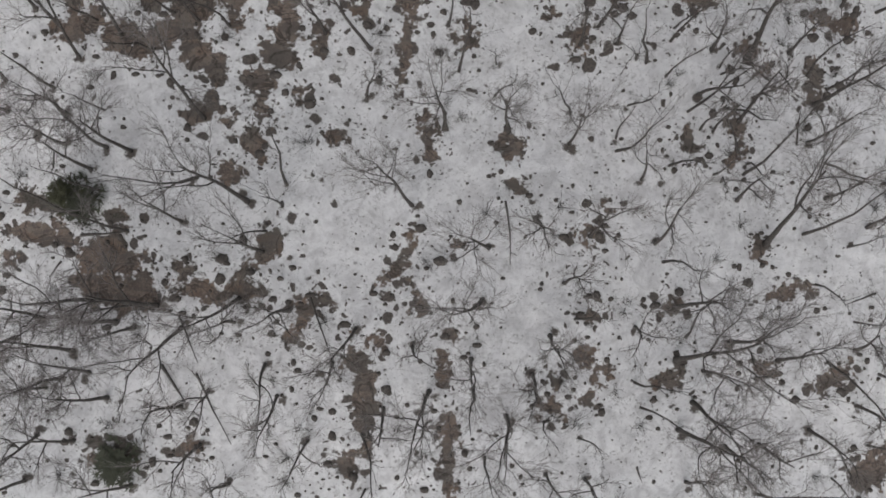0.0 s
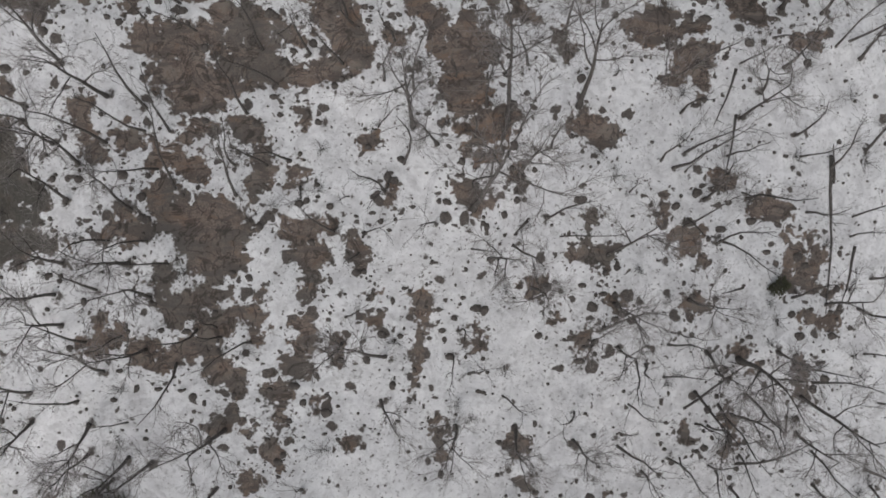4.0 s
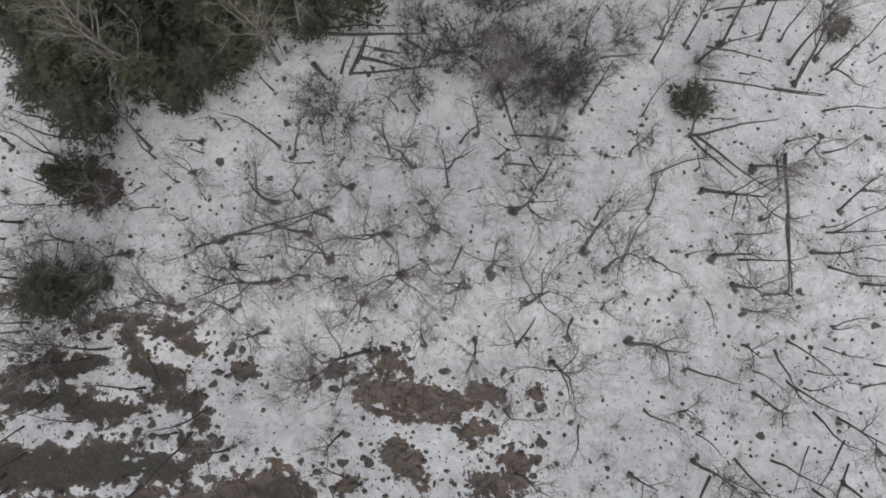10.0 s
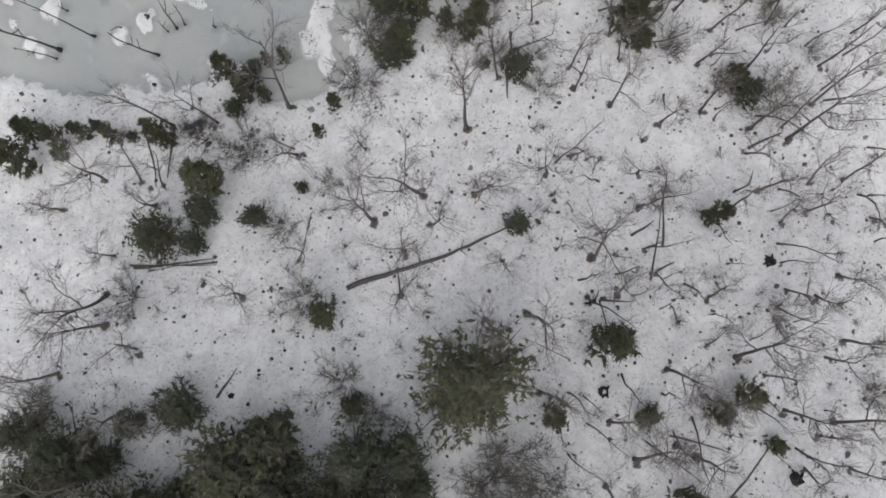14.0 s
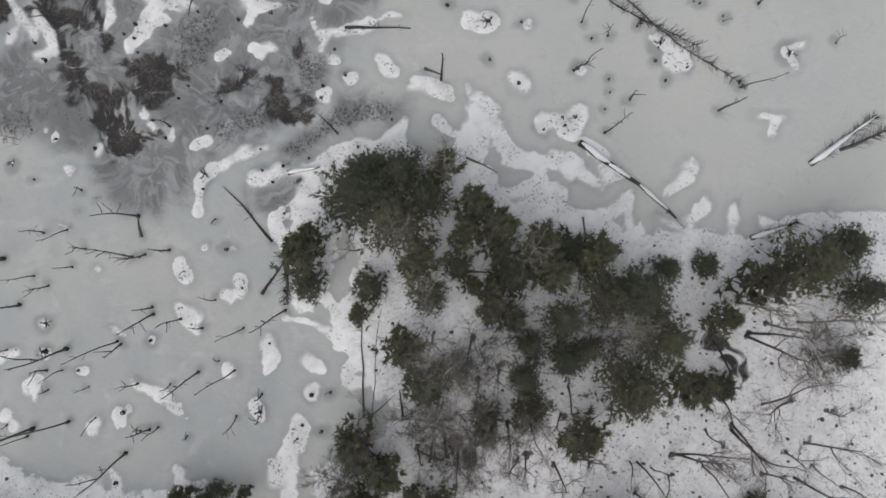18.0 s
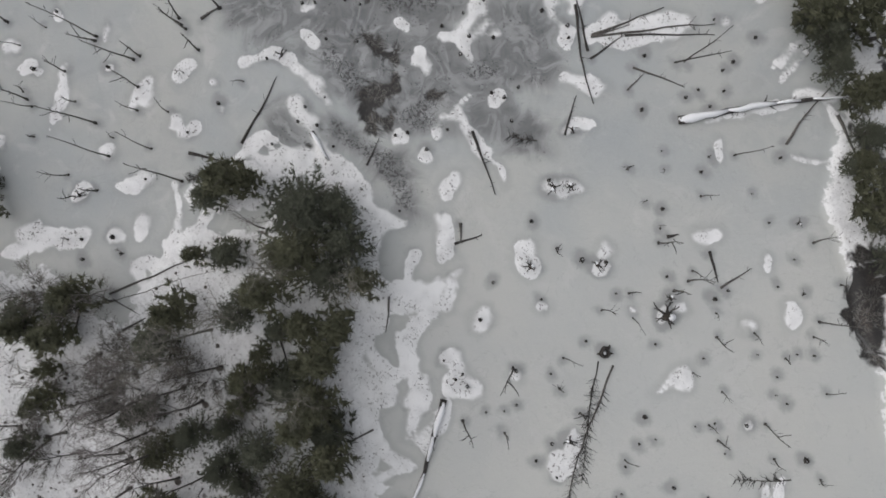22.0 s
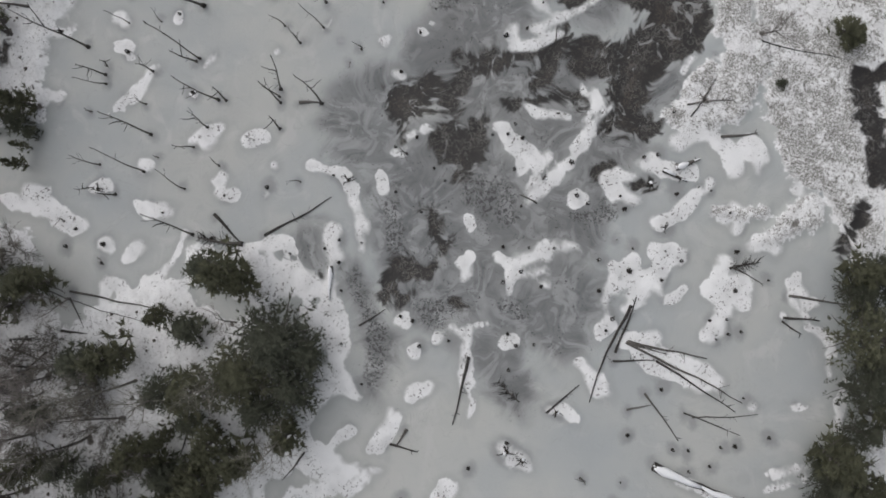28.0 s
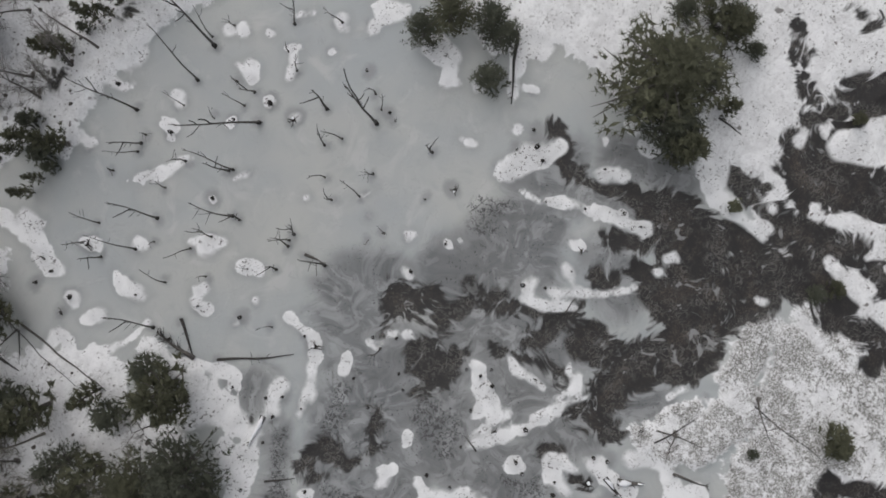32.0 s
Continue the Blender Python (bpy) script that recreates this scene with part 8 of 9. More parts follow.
thicket(3.63, 57.33, 1.10, 2.82)
thicket(-9.81, 55.67, 1.26, 3.06)
thicket(-11.21, 56.80, 0.86, 2.47)
thicket(-22.69, 51.33, 1.04, 2.74)
thicket(-0.36, 62.46, 1.74, 3.76)
thicket(-4.99, 62.02, 1.04, 2.73)
thicket(4.09, 61.55, 1.06, 2.77)
thicket(12.61, 69.87, 0.86, 2.47)
thicket(16.75, 76.07, 0.96, 2.61)
thicket(22.87, 71.27, 1.09, 2.81)
thicket(1.68, 59.54, 1.11, 2.83)
thicket(2.93, 54.51, 0.90, 2.52)
pale_tree(-21.78, 58.10, 9.50, 0.2, 0.4)
pale_tree(-24.71, 64.88, 9.50, 0.2, 0.4)
pale_tree(-13.34, 58.78, 9.50, 0.2, 0.4)
pale_tree(-11.79, 60.35, 9.50, 0.2, 0.4)
pale_tree(-7.34, 63.83, 9.50, 0.2, 0.4)
pale_tree(-19.48, 57.34, 9.50, 0.2, 0.4)
thicket(-21.70, 86.48, 1.24, 3.09)
thicket(-18.68, 85.09, 1.11, 2.88)
thicket(-12.92, 83.27, 0.78, 2.38)
thicket(-15.53, 80.15, 0.96, 2.66)
thicket(-11.45, 90.03, 1.19, 3.00)
thicket(-24.79, 75.06, 1.22, 3.05)
thicket(-13.92, 75.59, 1.37, 3.28)
thicket(16.00, 90.69, 1.12, 2.90)
thicket(13.08, 91.00, 0.79, 2.40)
thicket(-8.87, 68.82, 1.08, 2.84)
thicket(-28.62, 68.69, 1.14, 2.93)
thicket(-21.11, 68.34, 1.04, 2.78)
thicket(-6.92, 98.54, 1.00, 2.60)
thicket(-10.71, 93.52, 1.16, 2.82)
thicket(-5.34, 102.50, 1.15, 2.81)
thicket(-3.91, 102.54, 0.99, 2.59)
thicket(-2.30, 99.31, 1.15, 2.81)
thicket(-5.38, 96.85, 0.77, 2.28)


STUBS = []


def stubs_in_drifts():
    """Broken stubs that caught the snow of each drift."""
    rng = random.Random(51)
    for x, y, rx, ry, turn in DRIFTS:
        for _ in range(1 if rx * ry < 0.7 else 2):
            a, s, c = rng.uniform(0, 6.28), rng.uniform(0.1, 0.75), radians(turn)
            u, v = rx * s * math.cos(a), ry * s * math.sin(a)
            px, py = x + u * math.cos(c) - v * math.sin(c), y + u * math.sin(c) + v * math.cos(c)
            if rx * ry > 0.06 and all((px - o[0]) ** 2 + (py - o[1]) ** 2 > 0.3 for o in STUMPS + SNAGS + STUBS):
                STUBS.append((px, py, rng.uniform(0.055, 0.13)))
                blob("ring", px, py, 0.1, 0.1, 0)


stubs_in_drifts()
STEMS = []


def young_growth():
    """Thin young stems between the trees, past counting."""
    rng = random.Random(77)
    while len(STEMS) < 620:
        x, y = rng.uniform(-32, 25), rng.uniform(-16, 104)
        if y > 62 and x < 2 or FIELDS["pond"][int(np.searchsorted(GX, x)), int(np.searchsorted(GY, y))] > -1.0:
            continue
        if value_noise(np.array(x), np.array(y), 9, 21) > -0.45 and all((x - o[0]) ** 2 + (y - o[1]) ** 2 > 0.8 for o in TREES):
            STEMS.append((x, y, rng.uniform(2.4, 7.0)))
            blob("foot", x, y, rng.uniform(0.08, 0.19), rng.uniform(0.08, 0.17), 40)


young_growth()

# ---- the ground as one sheet ----
pond_in = np.clip((FIELDS["pond"] + 0.5) / 0.9, 0, 1)
pond_in = pond_in * pond_in * (3 - 2 * pond_in)
hill_in = np.clip((88 - YY) / 4, 0, 1)
rough_relief = 0.09 * value_noise(XX, YY, 2.6, 11) + 0.05 * value_noise(XX, YY, 0.9, 12)
ZZ = terrain(XX, YY) + rough_relief * (0.25 + 0.75 * hill_in) + 0.5 * value_noise(XX, YY, 11, 13) * hill_in
ZZ -= 0.07 * np.clip(FIELDS["bare"] * 3 + 0.5, 0, 1)
hump = np.clip((FIELDS["drift"] + 0.12) / 0.9, 0, 1)
ICE = 0.09 * hump * (2 - hump) + 0.02 * value_noise(XX, YY, 0.8, 14) * hump
ZZ = ZZ * (1 - pond_in) + ICE * pond_in
ZZ -= 0.10 * np.clip(FIELDS["water"] * 2 + 0.3, 0, 1) * (1 - hump)


def height(x, y):
    """Height of the sheet at a place."""
    i = int(np.clip(np.searchsorted(GX, x) - 1, 0, len(GX) - 2))
    j = int(np.clip(np.searchsorted(GY, y) - 1, 0, len(GY) - 2))
    a, b = (x - GX[i]) / (GX[i + 1] - GX[i]), (y - GY[j]) / (GY[j + 1] - GY[j])
    return float((ZZ[i, j] * (1 - a) + ZZ[i + 1, j] * a) * (1 - b) + (ZZ[i, j + 1] * (1 - a) + ZZ[i + 1, j + 1] * a) * b)


def lay_ground():
    nx, ny = XX.shape
    me = bpy.data.meshes.new("ground")
    k = np.arange(nx * ny).reshape(nx, ny)
    quads = np.stack([k[:-1, :-1], k[1:, :-1], k[1:, 1:], k[:-1, 1:]], -1).reshape(-1, 4)
    me.vertices.add(nx * ny)
    me.vertices.foreach_set("co", np.stack([XX, YY, ZZ], -1).astype(np.float32).ravel())
    me.loops.add(quads.size)
    me.loops.foreach_set("vertex_index", quads.astype(np.int32).ravel())
    me.polygons.add(len(quads))
    me.polygons.foreach_set("loop_start", np.arange(0, quads.size, 4, dtype=np.int32))
    me.update(calc_edges=True)
    me.polygons.foreach_set("use_smooth", np.ones(len(quads), bool))
    FIELDS["bare"] = np.minimum(FIELDS["bare"], 0.48)
    for key, values in (*FIELDS.items(), ("hill", np.maximum(hill_in, 0.8 * (1 - pond_in))),
                        ("grime_and_shade", (0.7 + 0.3 * np.clip((64 - YY) / 14, 0, 1)) * (1 - pond_in))):
        layer = me.attributes.new(key, "FLOAT", "POINT")
        layer.data.foreach_set("value", values.astype(np.float32).ravel())
    me.materials.append(GROUND)
    ob = new("ground", me)
    return tagged(ob, "old snow melting off brown leaf litter, grey pond ice beyond", "ground", kind="structure")


lay_ground()


# ---- mesh helpers ----
class Buf:
    """Vertices and faces gathered for one mesh."""

    def __init__(self):
        self.v, self.f = [], []

    def tube(self, pts, radii, sides=5, cap=True):
        base = len(self.v)
        for n, p in enumerate(pts):
            way = (pts[min(n + 1, len(pts) - 1)] - pts[max(n - 1, 0)]).normalized()
            side = way.cross(Vector((0.31, 0.87, 0.38))).normalized()
            up = side.cross(way)
            for s in range(sides):
                a = 2 * math.pi * s / sides
                self.v.append(p + (side * math.cos(a) + up * math.sin(a)) * radii[n])
        for n in range(len(pts) - 1):
            for s in range(sides):
                a, b = base + n * sides + s, base + n * sides + (s + 1) % sides
                self.f.append((a, b, b + sides, a + sides))
        if cap:
            self.f.append(tuple(base + s for s in reversed(range(sides))))
            self.f.append(tuple(base + (len(pts) - 1) * sides + s for s in range(sides)))

    def spike(self, p, q, r):
        """A thin three-sided twig from p to its tip q."""
        way = (q - p).normalized()
        side = way.cross(Vector((0.31, 0.87, 0.38))).normalized() * r
        up = way.cross(side)
        k = len(self.v)
        self.v += [p + side, p - side * 0.5 + up * 0.87, p - side * 0.5 - up * 0.87, q]
        self.f += [(k, k + 1, k + 3), (k + 1, k + 2, k + 3), (k + 2, k, k + 3)]

    def blade(self, p, way, side, length, width):
        k = len(self.v)
        self.v += [p - side * width, p + side * width, p + way * length]
        self.f.append((k, k + 1, k + 2))

    def lump(self, rng, p, rx, ry, rz, sides=7):
        k = len(self.v)
        for z, s in ((-0.3, 1.0), (0.45, 0.8)):
            for n in range(sides):
                a = 2 * math.pi * n / sides
                w = s * rng.uniform(0.7, 1.25)
                self.v.append(p + Vector((math.cos(a) * rx * w, math.sin(a) * ry * w, rz * z * rng.uniform(0.8, 1.2))))
        self.v.append(p + Vector((0, 0, rz)))
        for n in range(sides):
            m = (n + 1) % sides
            self.f.append((k + n, k + m, k + sides + m, k + sides + n))
            self.f.append((k + sides + n, k + sides + m, k + 2 * sides))

    def mesh(self, name, mat, smooth=True):
        me = bpy.data.meshes.new(name)
        me.from_pydata([tuple(p) for p in self.v], [], self.f)
        me.materials.append(mat)
        if smooth:
            me.polygons.foreach_set("use_smooth", np.ones(len(self.f), bool))
        me.update()
        return me


def part(name, buf, mat, parent, label="", smooth=True):
    """One mesh of a thing, under its parent."""
    ob = new(name, buf.mesh(name, mat, smooth))
    ob.parent = parent
    return tagged(ob, label)


def unit(rng, flat=1.0):
    a, z = rng.uniform(0, 2 * math.pi), rng.uniform(-1, 1) * flat
    r = math.sqrt(max(0.0, 1 - z * z))
    return Vector((r * math.cos(a), r * math.sin(a), z))


def branch(rng, p, way, length, n=4, rise=0.25, kink=0.22):
    """A crooked line of points that turns upwards."""
    pts = [p.copy()]
    for _ in range(n):
        way = (way + unit(rng) * kink + Vector((0, 0, rise / n))).normalized()
        pts.append(pts[-1] + way * length / n)
    return pts


def along(pts, s):
    k = min(int(s * (len(pts) - 1)), len(pts) - 2)
    return pts[k].lerp(pts[k + 1], s * (len(pts) - 1) - k), (pts[k + 1] - pts[k]).normalized()


def tapered(r0, r1, n):
    return [r0 + (r1 - r0) * k / (n - 1) for k in range(n)]


def make_tree(seed, name, h, r, limbs, subs, twigs, first, spread, bark, twig, label, category):
    """A leafless tree of height h with its foot at the origin: trunk, limbs and fine twigs."""
    rng = random.Random(seed)
    root = new(name)
    trunk, fine, each_limb = Buf(), Buf(), []
    line = branch(rng, Vector((0, 0, -0.25)), Vector((0, 0, 1)), h * 0.86, 8, 0.4, 0.055)
    trunk.tube(line, [r * 1.5] + [r * (1 - 0.76 * k / 8) for k in range(1, 9)], 7)
    for k in range(4):
        a = rng.uniform(0, 6.28)
        foot = Vector((math.cos(a) * r * 2.6, math.sin(a) * r * 2.6, -0.12))
        trunk.tube([Vector((0, 0, 0.35)), foot * 0.5, foot], [r * 0.6, r * 0.5, r * 0.2], 5)
    for k in range(limbs):
        s = first + (1 - first) * (k + rng.random()) / limbs
        s = min(s, 0.985)
        p, up = along(line, s)
        a = 2.4 * k + rng.uniform(-0.6, 0.6)
        way = (Vector((math.cos(a), math.sin(a), 0)) * rng.uniform(0.55, 1.0) + up * rng.uniform(0.8, 1.7)).normalized()
        size = h * spread * rng.uniform(0.6, 1.15) * (1.15 - 0.55 * s)
        arm = branch(rng, p, way, size, 5, 0.5, 0.2)
        ra = r * (1 - 0.78 * s) * rng.uniform(0.32, 0.52) + 0.013
        arms = Buf()
        each_limb.append(arms)
        arms.tube(arm, tapered(ra, 0.012, 6), 5, False)
        for m in range(subs):
            q, w = along(arm, 0.25 + 0.73 * (m + rng.random()) / subs)
            sub = branch(rng, q, (w + unit(rng) * 0.85).normalized(), size * rng.uniform(0.3, 0.6), 3, 0.35, 0.28)
            fine.tube(sub, tapered(ra * 0.28 + 0.004, 0.006, 4), 3, False)
            for g in range(twigs):
                q2, w2 = along(sub, 0.15 + 0.83 * (g + rng.random()) / twigs)
                w2 = (w2 + unit(rng) * 0.75 + Vector((0, 0, 0.15))).normalized()
                q3 = q2 + w2 * size * rng.uniform(0.16, 0.4)
                fine.spike(q2, q3, 0.009)
                for _ in range(2):
                    q4, w4 = q2.lerp(q3, rng.uniform(0.3, 0.9)), (w2 + unit(rng) * 0.7).normalized()
                    fine.spike(q4, q4 + w4 * size * rng.uniform(0.08, 0.2), 0.006)
    part("trunk", trunk, bark, root)
    for arms in each_limb:
        part("limb", arms, bark, root)
    tagged(part("twig_crown", fine, twig, root, "haze of fine bare grey twigs"), kind="stuff")
    return tagged(root, label, category)


def standing(x, y, h, lx, ly, turn, scale, sink=0.06):
    """A pose on the ground for an upright thing that leans by lx, ly over its height."""
    up = Vector((lx, ly, h)).normalized()
    q = Vector((0, 0, 1)).rotation_difference(up)
    return Matrix.Translation((x, y, height(x, y) - sink)) @ q.to_matrix().to_4x4() @ Matrix.Rotation(turn, 4, "Z") @ Matrix.Diagonal((*scale, 1))


def plant(protos, rows, size_of, group, pick=None):
    """Copies of the prototypes at all rows; the prototypes take the first rows themselves."""
    used = set()
    for n, row in enumerate(rows):
        proto = pick(n, row) if pick else protos[n % len(protos)]
        m = size_of(n, row, proto)
        if proto.name in used:
            ob = copy_thing(proto, m)
        else:
            used.add(proto.name)
            proto.matrix_basis = m
            ob = proto
        ob["group"] = group
    for proto in protos:
        if proto.name not in used:
            for o in (*proto.children_recursive, proto):
                bpy.data.objects.remove(o)


# ---- leafless trees ----
tall = [make_tree(20 + k, "bare_tree", 10.0, 0.102 + 0.012 * (k % 3), 6 + k % 2, 6, 8, 0.46 + 0.06 * (k % 3), 0.34, BARK, TWIG,
                  "leafless grey-brown broadleaf tree standing in melting snow", "tree") for k in range(6)]
slim = [make_tree(50 + k, "sapling", 6.0, 0.076, 4, 6, 6, 0.42, 0.36, BARK, TWIG,
                  "slender leafless sapling standing in snow", "sapling") for k in range(4)]


def tree_pick(n, row):
    return tall[n % 6] if row[2] > 7.4 else slim[n % 4]


def tree_pose(n, row, proto):
    x, y, h, lx, ly = row
    s = h / (10.0 if proto in tall else 6.0)
    return standing(x, y, h, lx, ly, n * 2.4, (s ** 0.72, s ** 0.72, s))


plant(tall + slim, TREES, tree_pose, "leafless wood", tree_pick)


def grow_stems():
    rng = random.Random(78)
    buf = Buf()
    for x, y, h in STEMS:
        foot = Vector((x, y, height(x, y) - 0.05))
        line = branch(rng, foot, Vector((rng.uniform(-0.2, 0.2), rng.uniform(-0.2, 0.2), 1)).normalized(), h, 4, 0.1, 0.2)
        buf.tube(line, [(0.022 + 0.0065 * h) * w for w in (1.4, 0.9, 0.7, 0.45, 0.16)], 5, False)
        for _ in range(6):
            p, w = along(line, rng.uniform(0.35, 0.97))
            arm = branch(rng, p, (w + unit(rng) * 0.6).normalized(), h * rng.uniform(0.16, 0.36), 3, 0.3, 0.3)
            buf.tube(arm, tapered(0.013, 0.005, 4), 3, False)
            for _ in range(4):
                p2, w2 = along(arm, rng.uniform(0.3, 0.97))
                buf.spike(p2, p2 + (w2 + unit(rng) * 0.7).normalized() * h * rng.uniform(0.07, 0.18), 0.007)
    for _ in range(420):
        x, y = rng.uniform(-30, 25), rng.uniform(-14, 92)
        if FIELDS["pond"][int(np.searchsorted(GX, x)), int(np.searchsorted(GY, y))] > -1.0:
            continue
        foot, wide = Vector((x, y, height(x, y) - 0.03)), rng.uniform(0.4, 1.1)
        for _ in range(22):
            way = (unit(rng, 0.5) * 0.9 + Vector((0, 0, 0.7))).normalized()
            tip = foot + way * wide * rng.uniform(0.5, 1.2)
            buf.spike(foot + unit(rng, 0.2) * 0.1, tip, 0.011)
            buf.spike(foot.lerp(tip, 0.6), tip + unit(rng, 0.5) * wide * 0.3, 0.008)
    ob = new("young_stems", buf.mesh("young_stems", BARK))
    tagged(ob, "thin leafless young stems standing through snow", "undergrowth", kind="stuff")


grow_stems()
pale = [make_tree(80 + k, "pale_tree", 8.0, 0.085, 9, 5, 5, 0.40, 0.32, PALE, PALE, "pale grey leafless tree among evergreens", "tree") for k in range(2)]
plant(pale, PALE_TREES, lambda n, row, p: standing(*row, n * 1.9, (row[2] / 8,) * 3), "pale trees")


# ---- evergreens ----
def make_evergreen(seed, name, h, r, whorls, tufts, blades, long, mat, label, category):
    """A needled tree: trunk, limbs and a crown of many small sprays with gaps."""
    rng = random.Random(seed)
    root = new(name)
    trunk, crown = Buf(), Buf()
    arms = Buf()
    line = branch(rng, Vector((0, 0, -0.2)), Vector((0, 0, 1)), h * 0.97, 6, 0.3, 0.06)
    trunk.tube(line, tapered(0.022 * h + 0.02, 0.02, 7), 7)
    for k in range(whorls):
        s = 0.22 + 0.77 * k / (whorls - 1)
        p, _ = along(line, s)
        a = 2.4 * k + rng.uniform(-0.5, 0.5)
        reach = r * (1.02 - s ** 2.6 * 0.86) * rng.uniform(0.62, 1.06)
        way = Vector((math.cos(a), math.sin(a), 0.12 + 0.5 * s)).normalized()
        arm = branch(rng, p, way, reach, 3, 0.25, 0.16)
        arms.tube(arm, tapered(0.010 * h * (1.1 - s) + 0.012, 0.008, 4), 3, False)
        for m in range(tufts):
            q, w = along(arm, 0.22 + 0.77 * (m + rng.random()) / tufts)
            side = w.cross(Vector((0, 0, 1))).normalized()
            q = q + side * rng.uniform(-1, 1) * reach * 0.40 + Vector((0, 0, rng.uniform(-0.05, 0.12) * r * 0.4))
            for _ in range(blades):
                d = (w * 0.5 + unit(rng, 0.75) + Vector((0, 0, 0.25))).normalized()
                crown.blade(q, d, d.cross(unit(rng)).normalized(), long * rng.uniform(0.6, 1.3), long * 0.075)
            for _ in range(2):
                d = (w * 0.4 + unit(rng, 0.35)).normalized()
                shade = q - w * reach * 0.12 - Vector((0, 0, 0.25 * long))
                crown.blade(shade, d, d.cross(Vector((0.2, 0.1, 1))).normalized(), long * 1.15, long * 0.3)
    part("trunk", trunk, BARK, root)
    tagged(part("branching", arms, BARK, root), kind="stuff")
    part("crown", crown, mat, root, "", False)
    return tagged(root, label, category)


pines = [make_evergreen(120 + k, "evergreen_tree", 8.0, 2.6, 48, 12, 15, 0.22, (NEEDLE, OLIVE, NEEDLE)[k % 3],
                        "dense dark green evergreen tree on snowy ground", "evergreen tree") for k in range(4)]
bushes = [make_evergreen(140 + k, "evergreen_shrub", 3.0, 1.0, 18, 6, 13, 0.22, (OLIVE, NEEDLE)[k % 2],
                         "small dark green evergreen shrub on snow", "shrub") for k in range(3)]


def green_pick(n, row):
    return pines[n % 4] if row[2] > 1.25 else bushes[n % 3]


def green_pose(n, row, proto):
    x, y, r, h = row
    a, b = (2.6, 8.0) if proto in pines else (1.0, 3.0)
    return standing(x, y, h, 0, 0, n * 2.1, (r / a * 1.42,) * 2 + (h / b,), 0.1)


plant(pines + bushes, EVERGREENS, green_pose, "evergreens", green_pick)


def make_thicket(seed):
    """A leafless shrub: many thin stems from one foot, with a haze of twigs."""
    rng = random.Random(seed)
    root = new("thicket")
    haze = Buf()
    for k in range(13):
        a = 2.4 * k + rng.uniform(-0.4, 0.4)
        out = rng.uniform(0.25, 1.0)
        way = Vector((math.cos(a) * out, math.sin(a) * out, rng.uniform(0.7, 1.3))).normalized()
        line = branch(rng, Vector((0.12 * math.cos(a), 0.12 * math.sin(a), -0.1)), way, rng.uniform(2.0, 3.1), 4, 0.15, 0.2)
        stem = Buf()
        stem.tube(line, tapered(0.017, 0.006, 5), 4, False)
        part("stem", stem, BARK, root)
        for _ in range(22):
            p, w = along(line, rng.uniform(0.2, 0.99))
            q = branch(rng, p, (w + unit(rng) * 0.9).normalized(), rng.uniform(0.35, 0.8), 2, 0.2, 0.3)
            haze.tube(q, [0.011, 0.008, 0.004], 3, False)
            for _ in range(5):
                p2, w2 = along(q, rng.uniform(0.2, 0.98))
                haze.spike(p2, p2 + (w2 + unit(rng) * 0.9).normalized() * rng.uniform(0.15, 0.42), 0.010)
    tagged(part("twig_crown", haze, RUSSET, root, "haze of fine brown-grey twigs"), kind="stuff")
    return tagged(root, "brown-grey leafless thicket of thin twigs over snow", "thicket")


brushes = [make_thicket(160 + k) for k in range(3)]
plant(brushes, THICKETS, lambda n, row, p: standing(row[0], row[1], row[3], 0, 0, n * 1.7, (row[2] / 1.3, row[2] / 1.3, row[3] / 3), 0.1), "thickets")


# ---- dead snags in the ice ----
def make_snag(seed, h, r, stubs, fork):
    rng = random.Random(seed)
    root = new("dead_snag")
    trunk = Buf()
    line = branch(rng, Vector((0, 0, -0.3)), Vector((0, 0, 1)), h + 0.3, 7, 0.2, 0.07)
    trunk.tube(line, [r * 1.5, r] + [r * (1 - 0.7 * k / 7) for k in range(2, 8)], 7)
    tip, up = along(line, 0.99)
    for _ in range(3):
        trunk.tube([tip - up * 0.1, tip + up * rng.uniform(0.08, 0.3) + unit(rng) * 0.05], [r * 0.2, 0.008], 4)
    part("trunk", trunk, GREYWOOD, root)
    butt = Buf()
    butt.lump(rng, Vector((0, 0, 0.05)), r * 1.9, r * 1.7, 0.14, 8)
    part("butt", butt, DEAD, root, "dark rotten swollen foot")
    for k in range(stubs):
        p, w = along(line, rng.uniform(0.3, 0.95))
        stub = Buf()
        stub.tube(branch(rng, p, (unit(rng, 0.4) + w * 0.6).normalized(), h * rng.uniform(0.06, 0.2), 3), tapered(r * 0.3, 0.01, 4), 4)
        part("stub", stub, DEAD, root)
    if fork:
        p, w = along(line, 0.62)
        arm = Buf()
        arm.tube(branch(rng, p, (w + Vector((0.5, 0.2, 0))).normalized(), h * 0.4, 4), tapered(r * 0.55, 0.014, 5), 5)
        part("fork", arm, DEAD, root)
    return tagged(root, "bare dead tree snag frozen into grey pond ice", "dead tree")


snag_kinds = [make_snag(200 + k, 3.0, (0.034, 0.044, 0.056)[k % 3], (2, 4, 3, 1, 5)[k], k in (2, 4)) for k in range(5)]
plant(snag_kinds, SNAGS, lambda n, row, p: standing(*row, n * 2.2, (0.8 + row[2] / 9, 0.8 + row[2] / 9, row[2] / 3), 0.0), "drowned snags")


